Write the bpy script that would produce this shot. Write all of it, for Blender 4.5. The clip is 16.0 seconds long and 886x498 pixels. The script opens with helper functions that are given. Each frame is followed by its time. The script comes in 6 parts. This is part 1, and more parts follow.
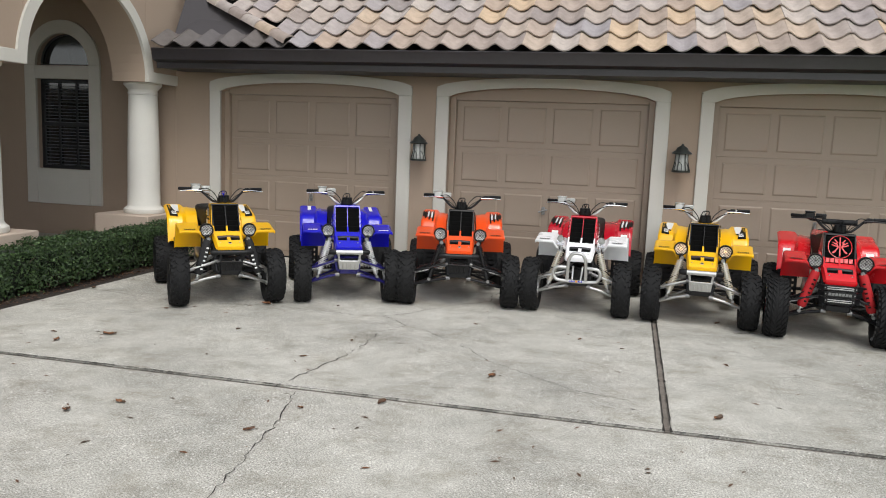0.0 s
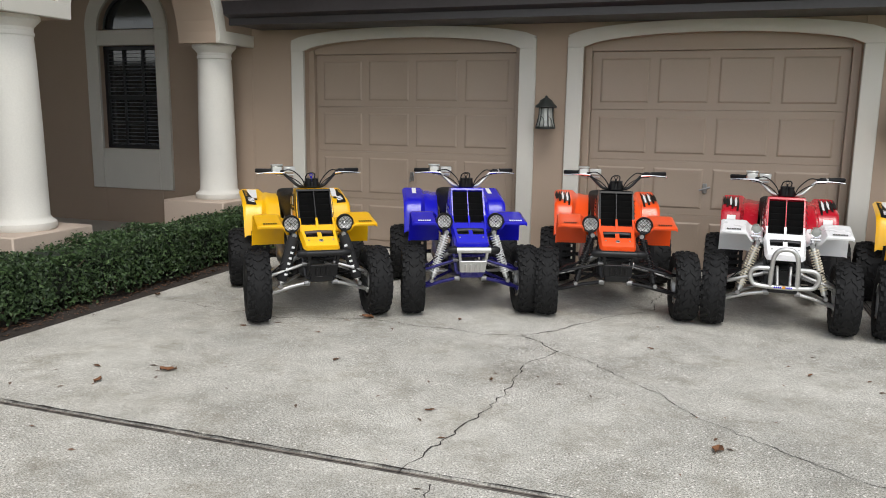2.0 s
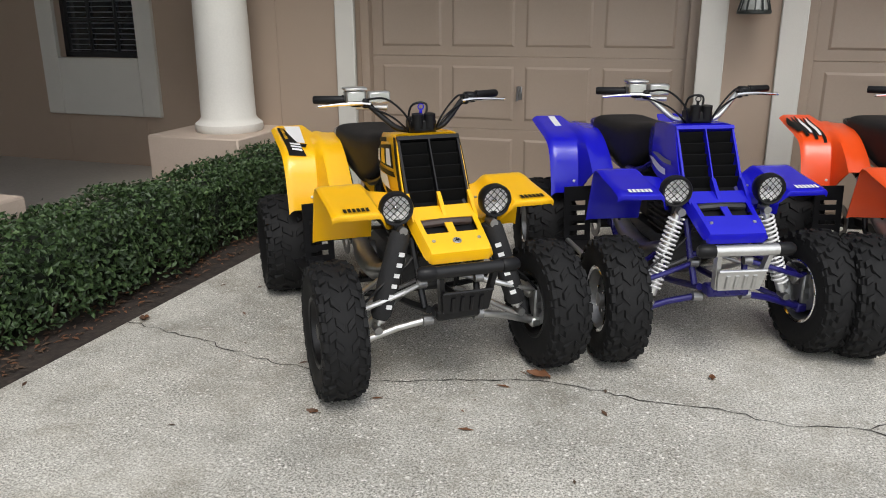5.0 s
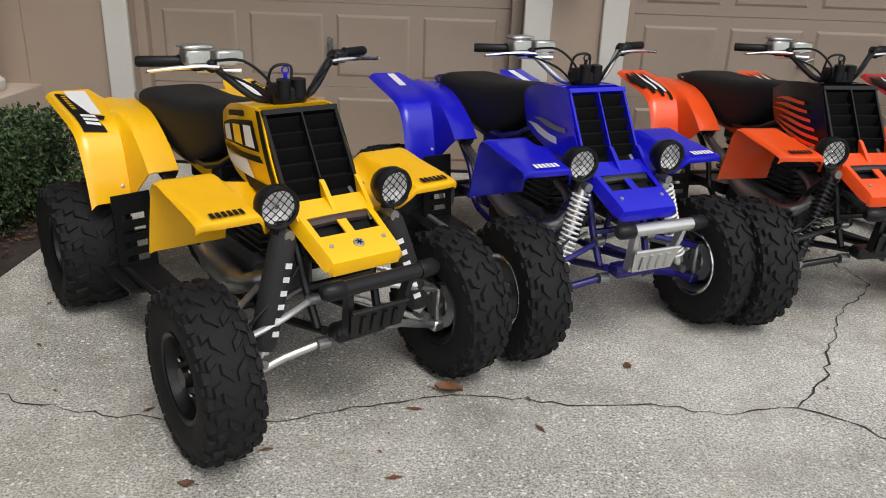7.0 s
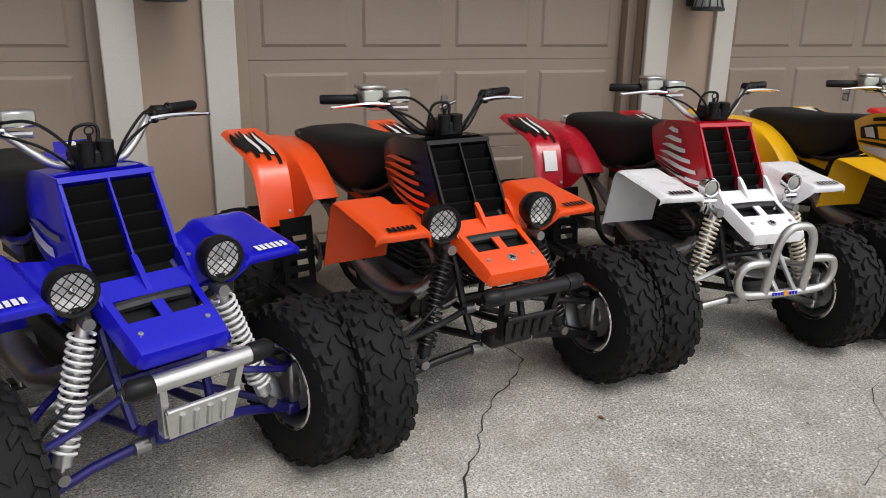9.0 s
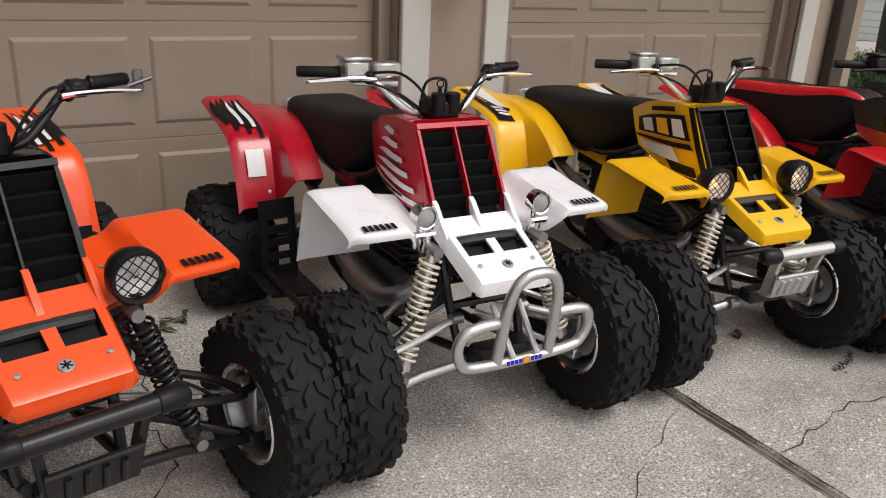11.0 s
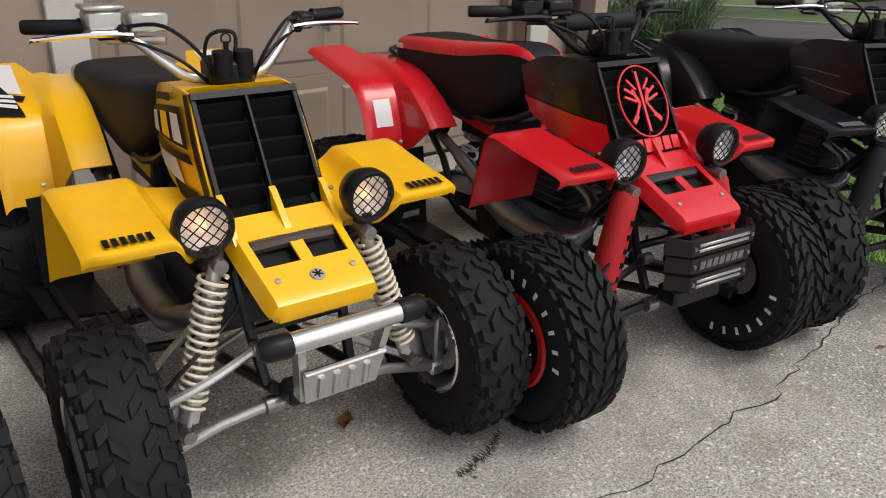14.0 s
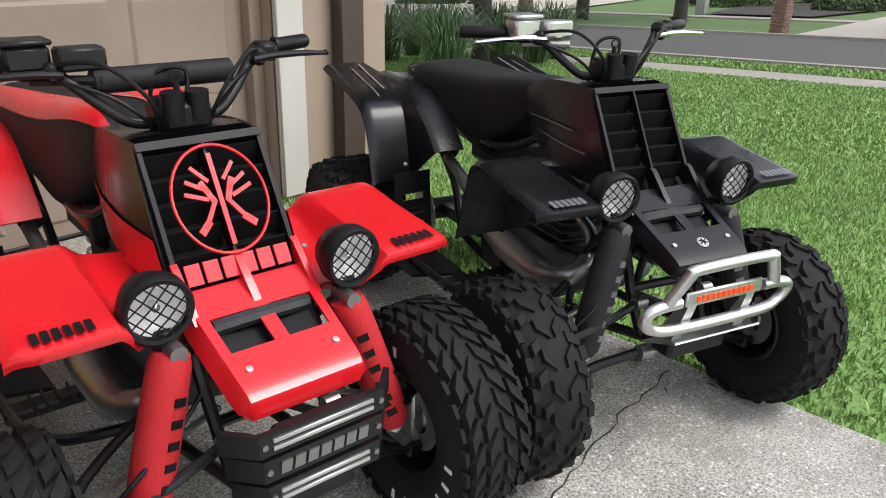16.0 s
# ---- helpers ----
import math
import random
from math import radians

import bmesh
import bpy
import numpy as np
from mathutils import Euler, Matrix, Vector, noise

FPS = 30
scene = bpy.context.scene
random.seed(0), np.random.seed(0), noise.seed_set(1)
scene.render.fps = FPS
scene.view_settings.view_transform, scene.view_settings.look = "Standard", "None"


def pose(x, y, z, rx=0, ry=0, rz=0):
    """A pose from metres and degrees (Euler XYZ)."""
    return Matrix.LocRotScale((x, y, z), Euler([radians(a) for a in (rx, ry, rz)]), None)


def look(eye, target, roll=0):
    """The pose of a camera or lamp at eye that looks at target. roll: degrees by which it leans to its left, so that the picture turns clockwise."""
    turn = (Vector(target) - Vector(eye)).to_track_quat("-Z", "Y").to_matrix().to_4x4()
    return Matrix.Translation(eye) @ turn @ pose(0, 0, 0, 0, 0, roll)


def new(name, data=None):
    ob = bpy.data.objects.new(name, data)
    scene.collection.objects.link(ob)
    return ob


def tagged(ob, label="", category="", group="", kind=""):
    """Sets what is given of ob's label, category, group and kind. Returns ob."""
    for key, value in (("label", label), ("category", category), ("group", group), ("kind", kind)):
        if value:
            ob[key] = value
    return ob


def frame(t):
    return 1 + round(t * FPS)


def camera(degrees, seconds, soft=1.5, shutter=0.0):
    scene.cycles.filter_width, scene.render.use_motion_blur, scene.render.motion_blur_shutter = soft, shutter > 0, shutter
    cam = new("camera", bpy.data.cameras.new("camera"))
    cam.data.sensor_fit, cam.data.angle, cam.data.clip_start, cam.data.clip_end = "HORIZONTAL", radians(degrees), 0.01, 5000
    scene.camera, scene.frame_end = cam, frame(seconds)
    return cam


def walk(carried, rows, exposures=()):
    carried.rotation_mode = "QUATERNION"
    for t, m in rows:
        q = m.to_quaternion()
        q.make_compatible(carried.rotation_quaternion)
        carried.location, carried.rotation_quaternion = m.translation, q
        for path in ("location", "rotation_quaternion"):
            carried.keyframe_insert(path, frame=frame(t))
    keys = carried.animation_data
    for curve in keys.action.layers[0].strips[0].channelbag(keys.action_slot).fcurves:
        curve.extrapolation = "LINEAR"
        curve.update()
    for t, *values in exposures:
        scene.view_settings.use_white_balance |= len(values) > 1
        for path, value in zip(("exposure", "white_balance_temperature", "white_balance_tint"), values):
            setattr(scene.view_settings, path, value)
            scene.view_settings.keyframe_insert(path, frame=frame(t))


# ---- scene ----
cam = camera(59.5, 16.0, soft=1.0)
PATH = [
    (0, (1.866, 1.499, 1.615), (1.408, 3.428, 1.351), 2.3),
    (0.5, (1.610, 1.865, 1.606), (1.081, 3.771, 1.313), 1.3),
    (1, (1.405, 2.290, 1.580), (0.791, 4.169, 1.275), 0.7),
    (1.5, (1.161, 2.727, 1.553), (0.474, 4.579, 1.236), 1.8),
    (2, (0.897, 3.124, 1.541), (0.250, 4.986, 1.200), 0.8),
    (2.5, (0.688, 3.559, 1.514), (0.005, 5.404, 1.157), 0.1),
    (3, (0.445, 3.987, 1.488), (-0.249, 5.795, 0.986), -1.4),
    (3.5, (0.130, 4.452, 1.456), (-0.590, 6.249, 0.953), -1.2),
    (4, (-0.202, 4.893, 1.447), (-0.939, 6.682, 0.938), -0.5),
    (4.2, (-0.343, 5.034, 1.435), (-1.069, 6.825, 0.919), -0.0),
    (6.3, (-1.635, 5.926, 1.430), (-1.923, 7.777, 0.730), -0.6),
    (6.5, (-1.644, 5.934, 1.423), (-1.857, 7.794, 0.720), 0.4),
    (7, (-1.591, 6.013, 1.419), (-1.572, 7.885, 0.714), 2.1),
    (7.5, (-1.429, 6.183, 1.424), (-1.309, 8.061, 0.748), 0.6),
    (8, (-1.213, 6.348, 1.428), (-0.984, 8.234, 0.804), 1.0),
    (8.5, (-1.027, 6.548, 1.389), (-0.585, 8.394, 0.760), -0.4),
    (9, (-0.819, 6.803, 1.400), (-0.166, 8.599, 0.810), 0.9),
    (9.2, (-0.729, 6.887, 1.392), (-0.012, 8.666, 0.826), 1.5),
    (11.3, (0.332, 7.507, 1.421), (1.330, 9.092, 0.718), 2.1),
    (11.5, (0.445, 7.529, 1.390), (1.457, 9.113, 0.708), 1.4),
    (12, (0.694, 7.564, 1.385), (1.720, 9.131, 0.684), 1.3),
    (12.5, (0.951, 7.647, 1.374), (2.018, 9.189, 0.678), 1.3),
    (13, (1.205, 7.700, 1.367), (2.350, 9.164, 0.627), 1.6),
    (13.5, (1.507, 7.699, 1.358), (2.660, 9.164, 0.634), 1.4),
    (14, (1.773, 7.750, 1.338), (2.972, 9.146, 0.557), 1.6),
    (14.5, (2.074, 7.851, 1.358), (3.388, 9.156, 0.602), 2.1),
    (15, (2.358, 7.897, 1.358), (3.743, 9.152, 0.647), 1.3),
    (15.5, (2.661, 7.862, 1.375), (4.036, 9.136, 0.678), 1.2),
    (16, (2.973, 7.832, 1.349), (4.341, 9.078, 0.591), 1.5),
]
walk(cam, [(t, look(eye, target, roll)) for t, eye, target, roll in PATH],
     exposures=((0, 0.58, 6500, 9), (3.5, 0.56, 6500, 10), (7, 0.48, 6550, 11), (8, 0.40, 6600, 12), (9, 0.36, 6600, 13), (11.3, 0.42, 6800, 15), (12.5, 0.30, 6800, 15), (14.5, 0.55, 6650, 15), (16, 1.02, 6450, 13)))

# light: bright overcast sky with a weak, very soft sun
world = bpy.data.worlds.new("overcast_sky")
scene.world = world
world.use_nodes = True
wn, wl = world.node_tree.nodes, world.node_tree.links
sky = wn.new("ShaderNodeTexSky")
sky.sky_type = "NISHITA"
sky.sun_disc = False
sky.sun_elevation, sky.sun_rotation = radians(50), radians(150)
grey = wn.new("ShaderNodeHueSaturation")
grey.inputs["Saturation"].default_value = 0.22
wl.new(sky.outputs[0], grey.inputs["Color"])
wl.new(grey.outputs[0], wn["Background"].inputs["Color"])
wn["Background"].inputs["Strength"].default_value = 0.15
sun = new("sun", bpy.data.lights.new("sun", "SUN"))
sun.data.energy, sun.data.angle, sun.data.color = 1.15, radians(25), (1.0, 0.97, 0.92)
sun.matrix_world = look((4.2, -7.0, 12.0), (0.5, 0.0, 0.0))


# ---- materials ----
def ramp(nt, fac, stops):
    r = nt.nodes.new("ShaderNodeValToRGB")
    while len(r.color_ramp.elements) < len(stops):
        r.color_ramp.elements.new(0.5)
    for e, (p, c) in zip(r.color_ramp.elements, stops):
        e.position, e.color = p, (*c, 1)
    nt.links.new(fac, r.inputs[0])
    return r.outputs[0]


def noise_node(nt, coord, scale, detail=4, rough=0.55):
    n = nt.nodes.new("ShaderNodeTexNoise")
    n.inputs["Scale"].default_value, n.inputs["Detail"].default_value, n.inputs["Roughness"].default_value = scale, detail, rough
    nt.links.new(coord, n.inputs["Vector"])
    return n.outputs["Fac"]


def mixc(nt, fac, a, b, mode="MIX"):
    m = nt.nodes.new("ShaderNodeMix")
    m.data_type, m.blend_type = "RGBA", mode
    for sock, v in ((m.inputs[0], fac), (m.inputs[6], a), (m.inputs[7], b)):
        if hasattr(v, "links"):
            nt.links.new(v, sock)
        elif isinstance(v, (int, float)):
            sock.default_value = v
        else:
            sock.default_value = (*v, 1)
    return m.outputs[2]


def material(name, color, rough=0.5, metal=0.0, vary=0.12, grain=60.0, stain=3.0, bump=0.1, coat=0.0, coords="Object", rvary=0.15, spec=0.5):
    """A painted, moulded or mineral surface: grain and stains at two scales, uneven gloss, fine relief."""
    m = bpy.data.materials.new(name)
    m.use_nodes = True
    nt = m.node_tree
    b = nt.nodes["Principled BSDF"]
    tc = nt.nodes.new("ShaderNodeTexCoord").outputs[coords]
    g, s = noise_node(nt, tc, grain), noise_node(nt, tc, stain, 6, 0.65)
    dark = tuple(c * (1 - vary) for c in color)
    light = tuple(min(1, c * (1 + vary)) for c in color)
    base = mixc(nt, 0.5, ramp(nt, g, [(0.3, dark), (0.7, light)]), ramp(nt, s, [(0.3, dark), (0.7, light)]))
    nt.links.new(base, b.inputs["Base Color"])
    rr = nt.nodes.new("ShaderNodeMapRange")
    rr.inputs["To Min"].default_value, rr.inputs["To Max"].default_value = max(0.02, rough - rvary), min(1, rough + rvary)
    nt.links.new(s, rr.inputs[0])
    nt.links.new(rr.outputs[0], b.inputs["Roughness"])
    b.inputs["Metallic"].default_value = metal
    b.inputs["Coat Weight"].default_value = coat
    b.inputs["Specular IOR Level"].default_value = spec
    if bump:
        bp = nt.nodes.new("ShaderNodeBump")
        bp.inputs["Strength"].default_value, bp.inputs["Distance"].default_value = bump, 0.004
        nt.links.new(g, bp.inputs["Height"])
        nt.links.new(bp.outputs[0], b.inputs["Normal"])
    return m


def concrete_material():
    """Exposed shell aggregate: pale chips in grey mortar, with broad weather stains."""
    m = bpy.data.materials.new("shell_concrete")
    m.use_nodes = True
    nt = m.node_tree
    b = nt.nodes["Principled BSDF"]
    geo = nt.nodes.new("ShaderNodeNewGeometry").outputs["Position"]
    big = noise_node(nt, geo, 0.55, 7, 0.62)
    mid = noise_node(nt, geo, 4.0, 6, 0.7)
    fine = noise_node(nt, geo, 105.0, 5, 0.7)
    dirt = noise_node(nt, geo, 2.6, 10, 0.8)
    wear = noise_node(nt, geo, 1.3, 5, 0.6)
    speck = noise_node(nt, geo, 170.0, 3, 0.6)
    bend = nt.nodes.new("ShaderNodeTexNoise")
    bend.inputs["Scale"].default_value = 60.0
    nt.links.new(geo, bend.inputs["Vector"])
    warped = mixc(nt, 0.028, geo, bend.outputs["Color"], "ADD")
    v = nt.nodes.new("ShaderNodeTexVoronoi")
    v.inputs["Scale"].default_value = 46.0
    nt.links.new(warped, v.inputs["Vector"])
    v2 = nt.nodes.new("ShaderNodeTexVoronoi")
    v2.inputs["Scale"].default_value = 105.0
    nt.links.new(warped, v2.inputs["Vector"])
    show = ramp(nt, wear, [(0.34, (0.55, 0.55, 0.55)), (0.56, (1.0, 1.0, 1.0))])
    base = ramp(nt, big, [(0.30, (0.48, 0.47, 0.43)), (0.48, (0.69, 0.67, 0.615)), (0.68, (0.84, 0.82, 0.76))])
    base = mixc(nt, 0.6, base, ramp(nt, mid, [(0.25, (0.55, 0.55, 0.53)), (0.6, (1, 1, 1)), (0.8, (1.0, 0.98, 0.95))]), "MULTIPLY")
    base = mixc(nt, show, base, ramp(nt, fine, [(0.34, (0.16, 0.155, 0.145)), (0.56, (1, 1, 1))]), "MULTIPLY")
    base = mixc(nt, 0.7, base, ramp(nt, dirt, [(0.36, (0.52, 0.49, 0.43)), (0.52, (1, 1, 1)), (0.7, (1.06, 1.05, 1.03))]), "MULTIPLY")
    base = mixc(nt, 0.75, base, ramp(nt, speck, [(0.36, (0.35, 0.34, 0.31)), (0.55, (1.05, 1.05, 1.04)), (0.7, (1.2, 1.2, 1.18))]), "MULTIPLY")
    # mossy stains and the lawn side's weaker light, both darkened into the colour
    split = nt.nodes.new("ShaderNodeSeparateXYZ")
    nt.links.new(geo, split.inputs[0])
    near = nt.nodes.new("ShaderNodeMapRange")
    near.inputs["From Min"].default_value, near.inputs["From Max"].default_value = 2.3, 4.6
    nt.links.new(split.outputs[0], near.inputs[0])
    grow = mixc(nt, 1.0, near.outputs[0], ramp(nt, noise_node(nt, geo, 1.7, 9, 0.75), [(0.36, (0.15, 0.15, 0.15)), (0.58, (1, 1, 1))]), "MULTIPLY")
    base = mixc(nt, grow, base, (0.60, 0.61, 0.59), "MULTIPLY")
    chips = ramp(nt, v.outputs["Distance"], [(0.14, (0.9, 0.9, 0.9)), (0.32, (0, 0, 0))])
    pick = ramp(nt, v.outputs["Color"], [(0.52, (0, 0, 0)), (0.56, (1, 1, 1))])
    chips2 = ramp(nt, v2.outputs["Distance"], [(0.18, (1, 1, 1)), (0.34, (0, 0, 0))])
    pick2 = ramp(nt, v2.outputs["Color"], [(0.55, (0, 0, 0)), (0.62, (1, 1, 1))])
    f1 = mixc(nt, 1.0, mixc(nt, 1.0, chips, pick, "MULTIPLY"), show, "MULTIPLY")
    f2 = mixc(nt, 1.0, mixc(nt, 1.0, chips2, pick2, "MULTIPLY"), show, "MULTIPLY")
    base = mixc(nt, f2, base, (0.68, 0.66, 0.61))
    base = mixc(nt, f1, base, (0.86, 0.84, 0.79))
    nt.links.new(base, b.inputs["Base Color"])
    b.inputs["Roughness"].default_value = 0.85
    bp = nt.nodes.new("ShaderNodeBump")
    bp.inputs["Strength"].default_value, bp.inputs["Distance"].default_value = 0.22, 0.003
    nt.links.new(mixc(nt, 0.5, fine, v.outputs["Distance"]), bp.inputs["Height"])
    nt.links.new(bp.outputs[0], b.inputs["Normal"])
    return m


def island_material(name, colors, rough=0.6, bump=0.0, per_object=False):
    """Colour picked per leaf, blade or tile."""
    m = bpy.data.materials.new(name)
    m.use_nodes = True
    nt = m.node_tree
    b = nt.nodes["Principled BSDF"]
    rnd = nt.nodes.new("ShaderNodeObjectInfo").outputs["Random"] if per_object else nt.nodes.new("ShaderNodeNewGeometry").outputs["Random Per Island"]
    n = len(colors)
    col = ramp(nt, rnd, [(i / max(1, n - 1), c) for i, c in enumerate(colors)])
    tc = nt.nodes.new("ShaderNodeNewGeometry").outputs["Position"]
    s = noise_node(nt, tc, 9.0, 5, 0.65)
    col = mixc(nt, 0.5, col, ramp(nt, s, [(0.3, (0.5, 0.5, 0.5)), (0.65, (1, 1, 1))]), "MULTIPLY")
    nt.links.new(col, b.inputs["Base Color"])
    b.inputs["Roughness"].default_value = rough
    if bump:
        bp = nt.nodes.new("ShaderNodeBump")
        bp.inputs["Strength"].default_value, bp.inputs["Distance"].default_value = bump, 0.01
        nt.links.new(noise_node(nt, tc, 60.0), bp.inputs["Height"])
        nt.links.new(bp.outputs[0], b.inputs["Normal"])
    return m


def glow(name, color, strength):
    m = bpy.data.materials.new(name)
    m.use_nodes = True
    b = m.node_tree.nodes["Principled BSDF"]
    b.inputs["Emission Color"].default_value, b.inputs["Emission Strength"].default_value = (*color, 1), strength
    return m


def glass_material(name, tint=(1, 1, 1), rough=0.02):
    m = bpy.data.materials.new(name)
    m.use_nodes = True
    b = m.node_tree.nodes["Principled BSDF"]
    b.inputs["Base Color"].default_value = (*tint, 1)
    b.inputs["Transmission Weight"].default_value, b.inputs["Roughness"].default_value = 1.0, rough
    b.inputs["IOR"].default_value = 1.45
    return m


CONCRETE = concrete_material()
STUCCO = material("taupe_stucco", (0.36, 0.275, 0.21), 0.9, vary=0.07, grain=220, stain=1.2, bump=0.5, coords="Object")
TRIM = material("pale_grey_stucco_trim", (0.56, 0.54, 0.49), 0.85, vary=0.07, grain=160, stain=1.5, bump=0.35)
DOORPAINT = material("taupe_garage_door_paint", (0.315, 0.245, 0.19), 0.5, vary=0.05, grain=90, stain=0.9, bump=0.05)
COLUMN = material("cream_column_paint", (0.66, 0.64, 0.59), 0.7, vary=0.06, grain=70, stain=1.2, bump=0.15)
PEDESTAL = material("pinkish_stucco_plinth", (0.47, 0.38, 0.31), 0.85, vary=0.08, grain=90, stain=2.0, bump=0.3)
GUTTER = material("dark_brown_gutter_metal", (0.030, 0.026, 0.028), 0.45, vary=0.2, grain=20, stain=2.0, bump=0.02)
BROWNPIPE = material("dark_brown_downpipe", (0.055, 0.035, 0.028), 0.5, vary=0.15)
ROOFDARK = material("dark_roof_and_shaded_wall", (0.06, 0.055, 0.06), 0.8, vary=0.2)
TILE = island_material("blended_clay_roof_tile", [(0.30, 0.26, 0.25), (0.47, 0.36, 0.28), (0.36, 0.33, 0.34), (0.58, 0.43, 0.29), (0.42, 0.37, 0.35), (0.52, 0.45, 0.40), (0.33, 0.29, 0.30)], 0.75, 0.3, True)
TILEDARK = island_material("shaded_roof_tile", [(0.10, 0.095, 0.10), (0.15, 0.13, 0.12), (0.12, 0.11, 0.115)], 0.8, 0.3, True)
WINDOWFRAME = material("black_frame_and_dark_room", (0.012, 0.012, 0.014), 0.4, vary=0.1)
DARKGLASS = material("dark_window_glass", (0.02, 0.023, 0.028), 0.06, vary=0.2, bump=0, rvary=0.02, spec=0.8)
BLIND = material("pale_window_blind", (0.30, 0.30, 0.31), 0.6, vary=0.08)
LANTERN = material("dark_green_bronze_lantern", (0.028, 0.032, 0.030), 0.45, metal=0.4, vary=0.3)
LANTERNGLASS = material("frosted_lantern_glass", (0.30, 0.31, 0.29), 0.25, vary=0.1)
SOIL = material("dark_mulch_soil", (0.032, 0.024, 0.019), 0.95, vary=0.8, grain=38, stain=9, bump=1.0)
WOODJOINT = material("weathered_wood_expansion_strip", (0.19, 0.165, 0.14), 0.9, vary=0.45, grain=35, stain=9, bump=0.8)
CRACK = material("open_crack_dirt", (0.035, 0.03, 0.026), 0.95, vary=0.4, grain=30)
LEAFHEDGE = island_material("boxwood_leaf", [(0.017, 0.035, 0.011), (0.030, 0.062, 0.018), (0.055, 0.102, 0.028), (0.024, 0.050, 0.016), (0.085, 0.145, 0.045)], 0.55)
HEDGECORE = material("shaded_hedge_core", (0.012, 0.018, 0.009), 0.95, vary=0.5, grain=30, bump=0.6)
TWIG = material("hedge_twig_bark", (0.07, 0.05, 0.035), 0.9, vary=0.3)
GRASSBLADE = island_material("lawn_grass_blade", [(0.18, 0.33, 0.085), (0.24, 0.41, 0.11), (0.31, 0.48, 0.16), (0.21, 0.37, 0.095), (0.42, 0.50, 0.24)], 0.6)
# two turf colours: tree shade is in the far one, sunlight in the lawn's
GRASSGROUND = material("shaded_far_turf", (0.085, 0.155, 0.04), 0.95, vary=0.45, grain=55, stain=0.9, bump=0.8, coords="Object")
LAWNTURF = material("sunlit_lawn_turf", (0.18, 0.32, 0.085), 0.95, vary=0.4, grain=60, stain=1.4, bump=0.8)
ASPHALT = material("worn_asphalt_road", (0.080, 0.077, 0.074), 0.85, vary=0.15, grain=60, stain=0.5, bump=0.3)
PALECONC = material("pale_concrete_path", (0.42, 0.385, 0.335), 0.85, vary=0.12, grain=30, stain=0.8, bump=0.2)
BARK = material("grey_tree_bark", (0.050, 0.043, 0.036), 0.95, vary=0.4, grain=18, stain=5, bump=0.9)
STRAPLEAF = island_material("liriope_strap_leaf", [(0.03, 0.07, 0.02), (0.06, 0.12, 0.04), (0.10, 0.17, 0.06)], 0.5)
FARLEAF = island_material("far_shrub_leaf", [(0.04, 0.075, 0.025), (0.07, 0.12, 0.04), (0.10, 0.16, 0.05)], 0.6)
BRICK = island_material("red_brown_brick", [(0.22, 0.11, 0.08), (0.28, 0.15, 0.11), (0.18, 0.10, 0.08)], 0.85, 0.3, True)
WHITEHOUSE = material("white_house_paint", (0.78, 0.78, 0.76), 0.7, vary=0.04)
BINBLUE = material("dark_blue_bin_plastic", (0.015, 0.025, 0.06), 0.5)
OLDPAVE = material("old_grey_pavement", (0.33, 0.31, 0.27), 0.9, vary=0.15, grain=25, stain=1.0, bump=0.2)
REDBRICK = material("red_brown_house_brick", (0.20, 0.11, 0.085), 0.9, vary=0.3, grain=9, stain=2)
DEADLEAF = island_material("dead_leaf", [(0.10, 0.05, 0.03), (0.22, 0.09, 0.035), (0.07, 0.045, 0.03), (0.16, 0.10, 0.06)], 0.7)

RUBBER = material("black_tyre_rubber", (0.0085, 0.0085, 0.009), 0.75, vary=0.35, grain=50, stain=12, bump=0.25, spec=0.28)
BLACKPLASTIC = material("black_moulded_plastic", (0.007, 0.007, 0.008), 0.42, vary=0.2, grain=160, bump=0.08, spec=0.25)
SEATVINYL = material("black_seat_vinyl", (0.010, 0.010, 0.011), 0.6, vary=0.2, grain=260, bump=0.35, spec=0.3)
BLACKMETAL = material("black_powder_coated_steel", (0.008, 0.008, 0.009), 0.35, vary=0.2, spec=0.35)
ENGINE = material("dark_engine_casting", (0.05, 0.05, 0.052), 0.5, metal=0.7, vary=0.4, grain=40)
SILVER = material("satin_aluminium", (0.60, 0.60, 0.59), 0.33, metal=0.9, vary=0.1, grain=90, stain=8)
CHROME = material("polished_chrome", (0.75, 0.75, 0.76), 0.10, metal=1.0, vary=0.04, rvary=0.05)
STEEL = material("brushed_disc_steel", (0.30, 0.30, 0.30), 0.38, metal=0.9, vary=0.15)
REFLECTOR = material("headlight_reflector", (0.95, 0.95, 0.95), 0.3, metal=0.1, vary=0.15, grain=30, rvary=0.08)
BULB = glow("lit_headlight_bulb", (1.0, 0.55, 0.22), 1.3)
LENS = glass_material("clear_headlight_lens")
YELLOW = material("gloss_yellow_plastic", (0.93, 0.50, 0.006), 0.30, vary=0.03, grain=12, bump=0.01, coat=0.25, rvary=0.05)
BLUE = material("gloss_blue_plastic", (0.012, 0.011, 0.50), 0.22, vary=0.04, grain=12, bump=0.01, coat=0.2, rvary=0.05, spec=0.35)
ORANGE = material("gloss_orange_plastic", (0.90, 0.088, 0.012), 0.30, vary=0.03, grain=12, bump=0.01, coat=0.25, rvary=0.05)
RED = material("gloss_red_plastic", (0.64, 0.012, 0.018), 0.26, vary=0.04, grain=12, bump=0.01, coat=0.3, rvary=0.05)
CRIMSON = material("gloss_crimson_plastic", (0.47, 0.008, 0.022), 0.26, vary=0.04, grain=12, bump=0.01, coat=0.3, rvary=0.05)
